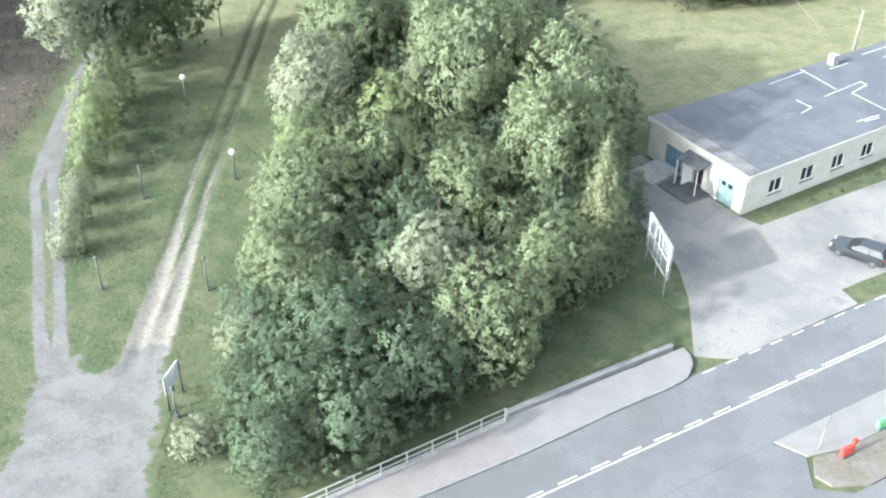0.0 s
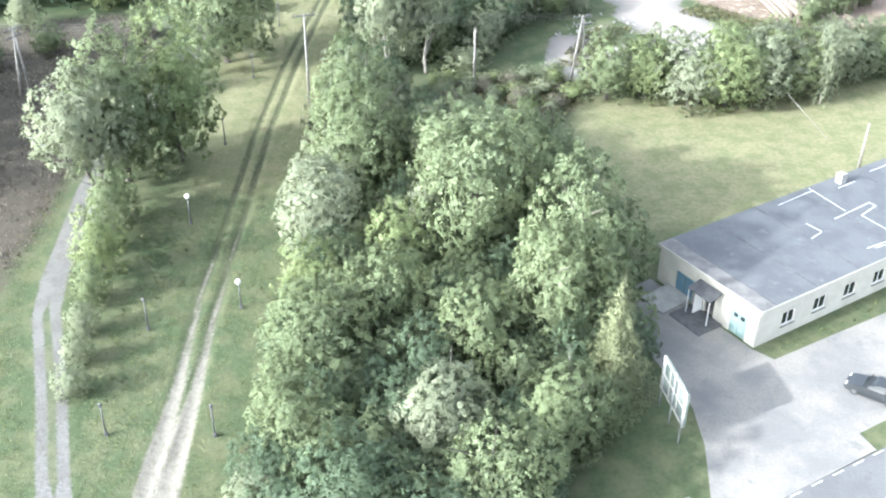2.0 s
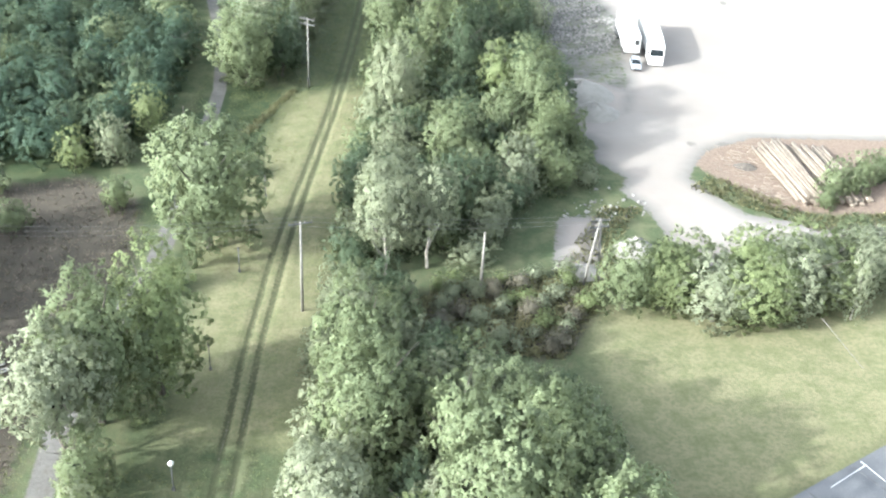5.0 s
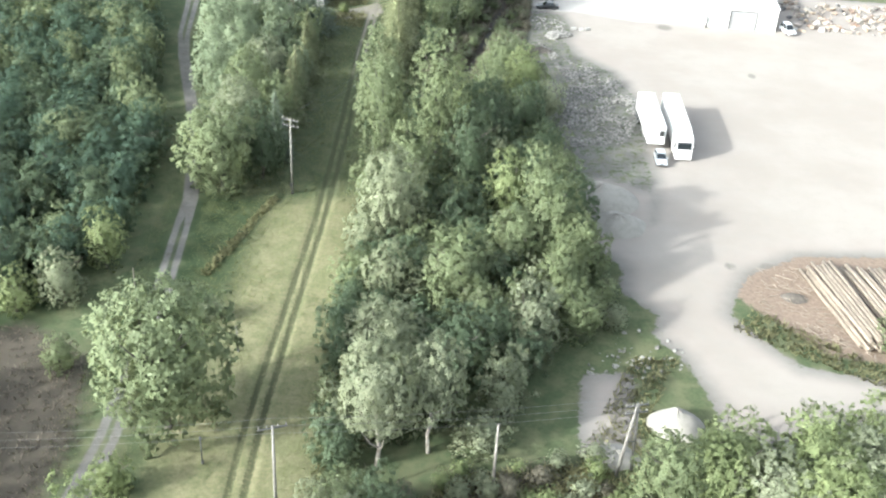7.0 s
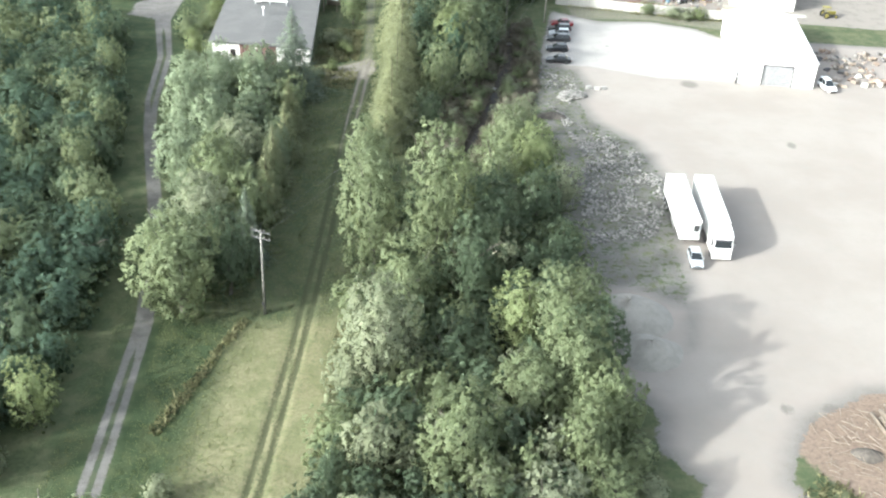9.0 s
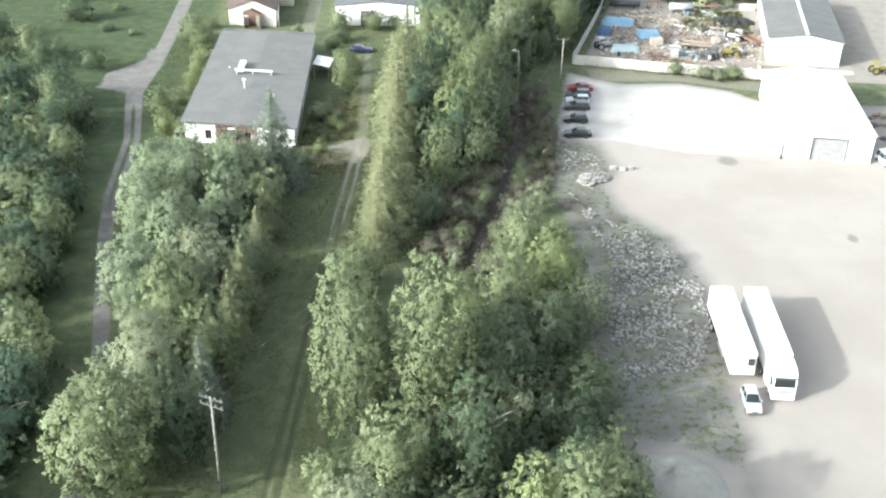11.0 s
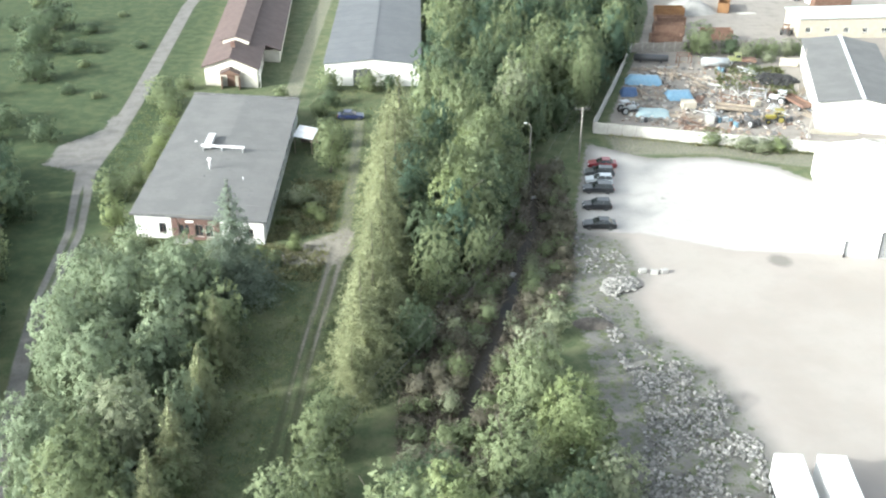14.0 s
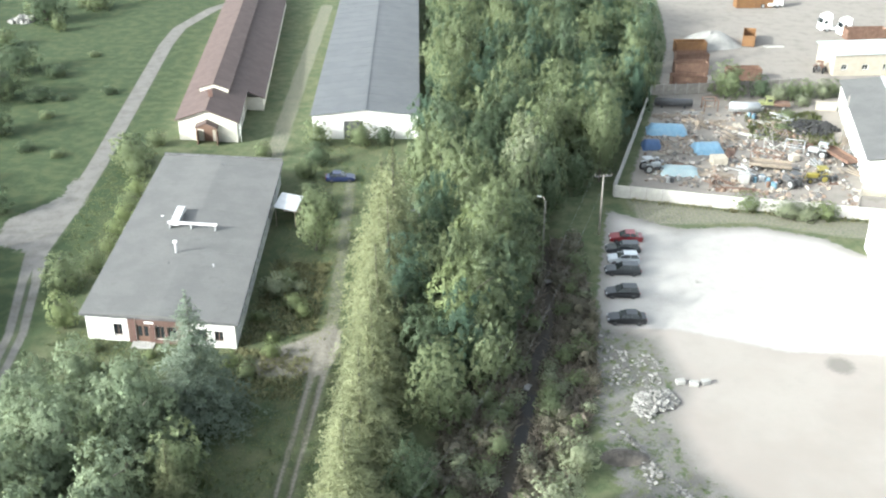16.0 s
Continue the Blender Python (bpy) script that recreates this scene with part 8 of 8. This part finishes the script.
def old_truck(x, y, rz, mat, label):
    """A small scrapped lorry: cab, bonnet, bed and wheels."""
    e = thing("scrapped_truck", x, y, 0, rz, label, "truck", "scrap yard")
    cab_ob = part("cab", boxes((0.6, 0, 1.55, 1.4, 1.9, 1.3), bevel=0.12), M[mat], e)
    each("window", ((1.31, 0, 1.85, 0.02, 1.5, 0.5), (0.6, 0.955, 1.85, 0.9, 0.02, 0.45), (0.6, -0.955, 1.85, 0.9, 0.02, 0.45)), M["glass_dark"], cab_ob)
    part("bonnet", boxes((1.8, 0, 1.15, 1.1, 1.5, 0.6), bevel=0.1), M[mat], e)
    part("bed", boxes((-1.6, 0, 1.05, 2.9, 2.0, 0.5), bevel=0.04), M["rust"], e)
    for px in (1.7, -1.9):
        for s in (-1, 1):
            wheel(e, px, s * 0.85, 0.42, 0.26)


steel_frame(38.3, 238.6, -4, 3.6, 3.2, 1.0, "planks", "low open timber frame")
steel_frame(47.9, 259.0, 4, 2.4, 2.0, 2.0, "rust", "tall rusty welded steel frame")
steel_frame(52.6, 236.5, -30, 4.6, 2.2, 0.9, "rust", "low rusty welded steel frame")
trestle(55.9, 243.0, 35, 2.2, 3.6, "pole_concrete", "pale welded trestle frame")
trestle(57.8, 239.6, -20, 2.0, 3.0, "steel", "grey welded trestle frame")
tank(53.8, 257.6, -4, 0.9, 5.4, "steel", "silver steel tank lying on saddles")
tank(41.6, 260.4, -4, 0.7, 6.8, "grey_dark", "dark steel tank lying behind goods")
old_truck(59.4, 260.2, 175, "olive", "scrapped olive green truck by a fence")
flat_trailer(51.8, 231.6, -14, "planks", "flat wooden farm trailer with weathered boards")
flat_trailer(64.0, 235.6, -70, "rust", "rusty tipping trailer beside a shed")
crate(44.2, 233.8, 6, 2.4, 2.0, 1.2, "wall_beige", "dirty pale crate among scrap")
crate(46.5, 226.6, -8, 1.6, 1.6, 1.3, "concrete", "grey-white square crate by a fence")
crate(56.6, 235.4, 20, 1.4, 1.2, 1.0, "wall_beige", "pale box among machines")
crate(69.0, 259.6, -8, 3.6, 0.6, 1.5, "wall_beige", "beige panel pack by a shed")
for x, y, rz, n, l, m, lab in ((42.0, 229.2, -8, 15, 6.5, "log_wood", "flat stack of reddish boards"), (50.0, 249.6, -38, 14, 6.0, "planks", "loose heap of brown boards"), (47.2, 238.6, 70, 10, 4.5, "rust", "heap of rusty sheets"), (52.6, 246.5, -34, 9, 5.5, "fence_white", "stack of pale concrete beams"),
                            (39.9, 255.2, -4, 15, 5.5, "planks", "flat stack of weathered boards"), (47.0, 252.8, 10, 10, 5.0, "log_wood", "heap of reddish timber"), (67.0, 243.6, 62, 8, 6.0, "planks", "boards leaning beside a shed"), (44.8, 223.6, -8, 10, 6.0, "rust", "stack of rusty steel beams"),
                            (56.0, 252.6, -30, 10, 5.0, "fence_white", "loose heap of pale beams"), (66.5, 222.6, -10, 20, 7.5, "wall_beige", "wide flat stack of beige panels"), (75, 219, -8, 10, 8, "fence_white", "long pale stack of slabs"), (69.9, 299.5, 5, 8, 4.5, "fence_white", "pale concrete slabs in a far yard"),
                            (55.2, 229.6, -16, 12, 5.0, "planks", "flat stack of grey boards"), (61.0, 242.6, 40, 8, 4.0, "rust", "heap of rusty bars")):
    boards(x, y, rz, n, l, m, lab)
jr = random.Random(77)
for k in range(34):
    x, y = jr.uniform(35, 63), jr.uniform(226, 260)
    if float(poly_in(np.array(x), np.array(y), [(33, 227), (44, 224), (61, 221), (62, 240), (58, 258), (43, 259), (37, 254)])) < 1.0:
        continue
    m = jr.choice(("planks", "rust", "log_wood", "fence_white", "concrete", "steel", "wall_beige", "rust", "planks"))
    boards(x, y, jr.uniform(0, 180), jr.randint(4, 9), jr.uniform(1.6, 3.6), m, "small untidy heap of %s" % {"planks": "weathered planks", "rust": "rusty steel pieces", "log_wood": "reddish timber", "steel": "dull steel pieces", "wall_beige": "beige panels"}.get(m, "broken concrete pieces"), "scrap_pile")
for x, y, n in ((34.5, 233.5, 5), (49.1, 227.2, 8), (51.0, 225.2, 6), (60.6, 228, 4), (36, 227, 4), (55.0, 255, 5)):
    drums(x, y, n)
machine(57.8, 227.4, 185, "yellow", "old yellow tractor in a scrap yard")
machine(53.4, 225.6, 120, "grey_dark", "grey stripped machine in a scrap yard")
machine(74.6, 282.4, 60, "rust", "rusty brown loader beside an office")
machine(33.0, 230.6, 20, "steel", "grey stripped vehicle by a fence")
machine(61.0, 237.6, 150, "steel", "grey stripped machine with bare wheels")
machine(84.0, 219.0, 10, "yellow", "yellow machine beyond the hall")
tyres(63.9, 250.0, 130)


def pole_heap(x, y, n, l, mat, label):
    """Poles, bars and struts thrown on one another at all angles."""
    e = thing("pole_heap", x, y, 0, pr.uniform(0, 180), label, "scrap heap", "scrap yard")
    for i in range(n):
        a = pr.gauss(0, 0.7)
        d = Vector((math.cos(a), math.sin(a), 0)) * l * pr.uniform(0.3, 0.55)
        c = Vector((pr.gauss(0, l * 0.16), pr.gauss(0, l * 0.16), 0))
        low, high = 0.06 + 0.03 * i, 0.1 + 0.06 * i + pr.uniform(0, 0.9)
        p, q = c - d, c + d
        tube("pole", [(p.x, p.y, low), (q.x, q.y, high)], pr.choice((0.05, 0.07, 0.10)), M[mat], e, sides=6)


pr = random.Random(41)
for x, y, n, l, m, lab in ((66.0, 236.5, 12, 5.0, "steel", "tangled heap of grey steel struts"), (65.4, 229.0, 10, 4.6, "planks", "heap of weathered poles beside a shed"), (47.4, 230.2, 9, 3.4, "steel", "heap of dull steel bars"), (50.6, 234.4, 9, 3.4, "concrete", "heap of pale posts"), (44.6, 250.6, 11, 4.2, "planks", "heap of weathered poles"),
                           (54.2, 240.0, 10, 4.2, "fence_white", "heap of pale beams"), (48.8, 244.4, 10, 4.0, "planks", "heap of brown beams"), (42.4, 225.6, 9, 3.6, "rust", "heap of rusty bars"), (60.2, 254.6, 9, 4.0, "steel", "heap of dull steel bars"), (58.2, 246.8, 9, 3.6, "rust", "heap of rusty bars"), (59.8, 232.6, 9, 3.4, "steel", "heap of dull steel struts")):
    pole_heap(x, y, n, l, m, lab)
SCRAP = [(31, 226), (44, 222), (62, 218), (63, 228), (64, 240), (60, 256), (58, 262), (42, 261), (36, 254)]


def scrap_material():
    m, nt, bsdf = fresh("mixed_scrap")
    geo = nt.nodes.new("ShaderNodeNewGeometry")
    r = nt.nodes.new("ShaderNodeValToRGB")
    el = r.color_ramp.elements
    el[0].color, el[1].color = (0.200, 0.135, 0.100, 1), (0.46, 0.45, 0.425, 1)
    for p, c in ((0.2, (0.30, 0.245, 0.19, 1)), (0.4, (0.072, 0.072, 0.078, 1)), (0.6, (0.32, 0.30, 0.27, 1)), (0.8, (0.165, 0.12, 0.095, 1))):
        x = el.new(p)
        x.color = c
    nt.links.new(geo.outputs["Random Per Island"], r.inputs["Fac"])
    nt.links.new(r.outputs["Color"], bsdf.inputs["Base Color"])
    bsdf.inputs["Roughness"].default_value = 0.8
    return m


M["scrap"] = scrap_material()
rubble("scrap_heap", SCRAP, 1300, 0.5, "mixed rusty and pale scrap scattered over a yard", M["scrap"], 41, 0.1, "scrap")
rubble("earth_rubble", [(72, 178), (95, 176), (100, 196), (74, 198)], 260, 0.9, "reddish earth and rubble beside the hall", M["scrap"], 42, 0.2)
# concrete pipes on the heath
for i in range(3):
    v, f = tube_geo([(0.45 * math.cos(a), 0, 0.45 * math.sin(a)) for a in [2 * math.pi * k / 16 for k in range(17)]], [0.09] * 17, 6)
    ob = finish("concrete_ring", v, f, M["fence_white"], None, "pale concrete ring lying on the heath", True)
    ob.matrix_basis = pose(-39.5 + i * 0.7, 30.4 - i * 0.9, 0.25, 70, 0, 20 * i)
    tagged(ob, "", "concrete ring", "concrete rings")
rubble("stone_heap", [(-101, 311), (-96, 311), (-95.5, 316), (-100, 317)], 160, 0.9, "pale heap of stones in a meadow", M["masonry"], 51, 0.3)
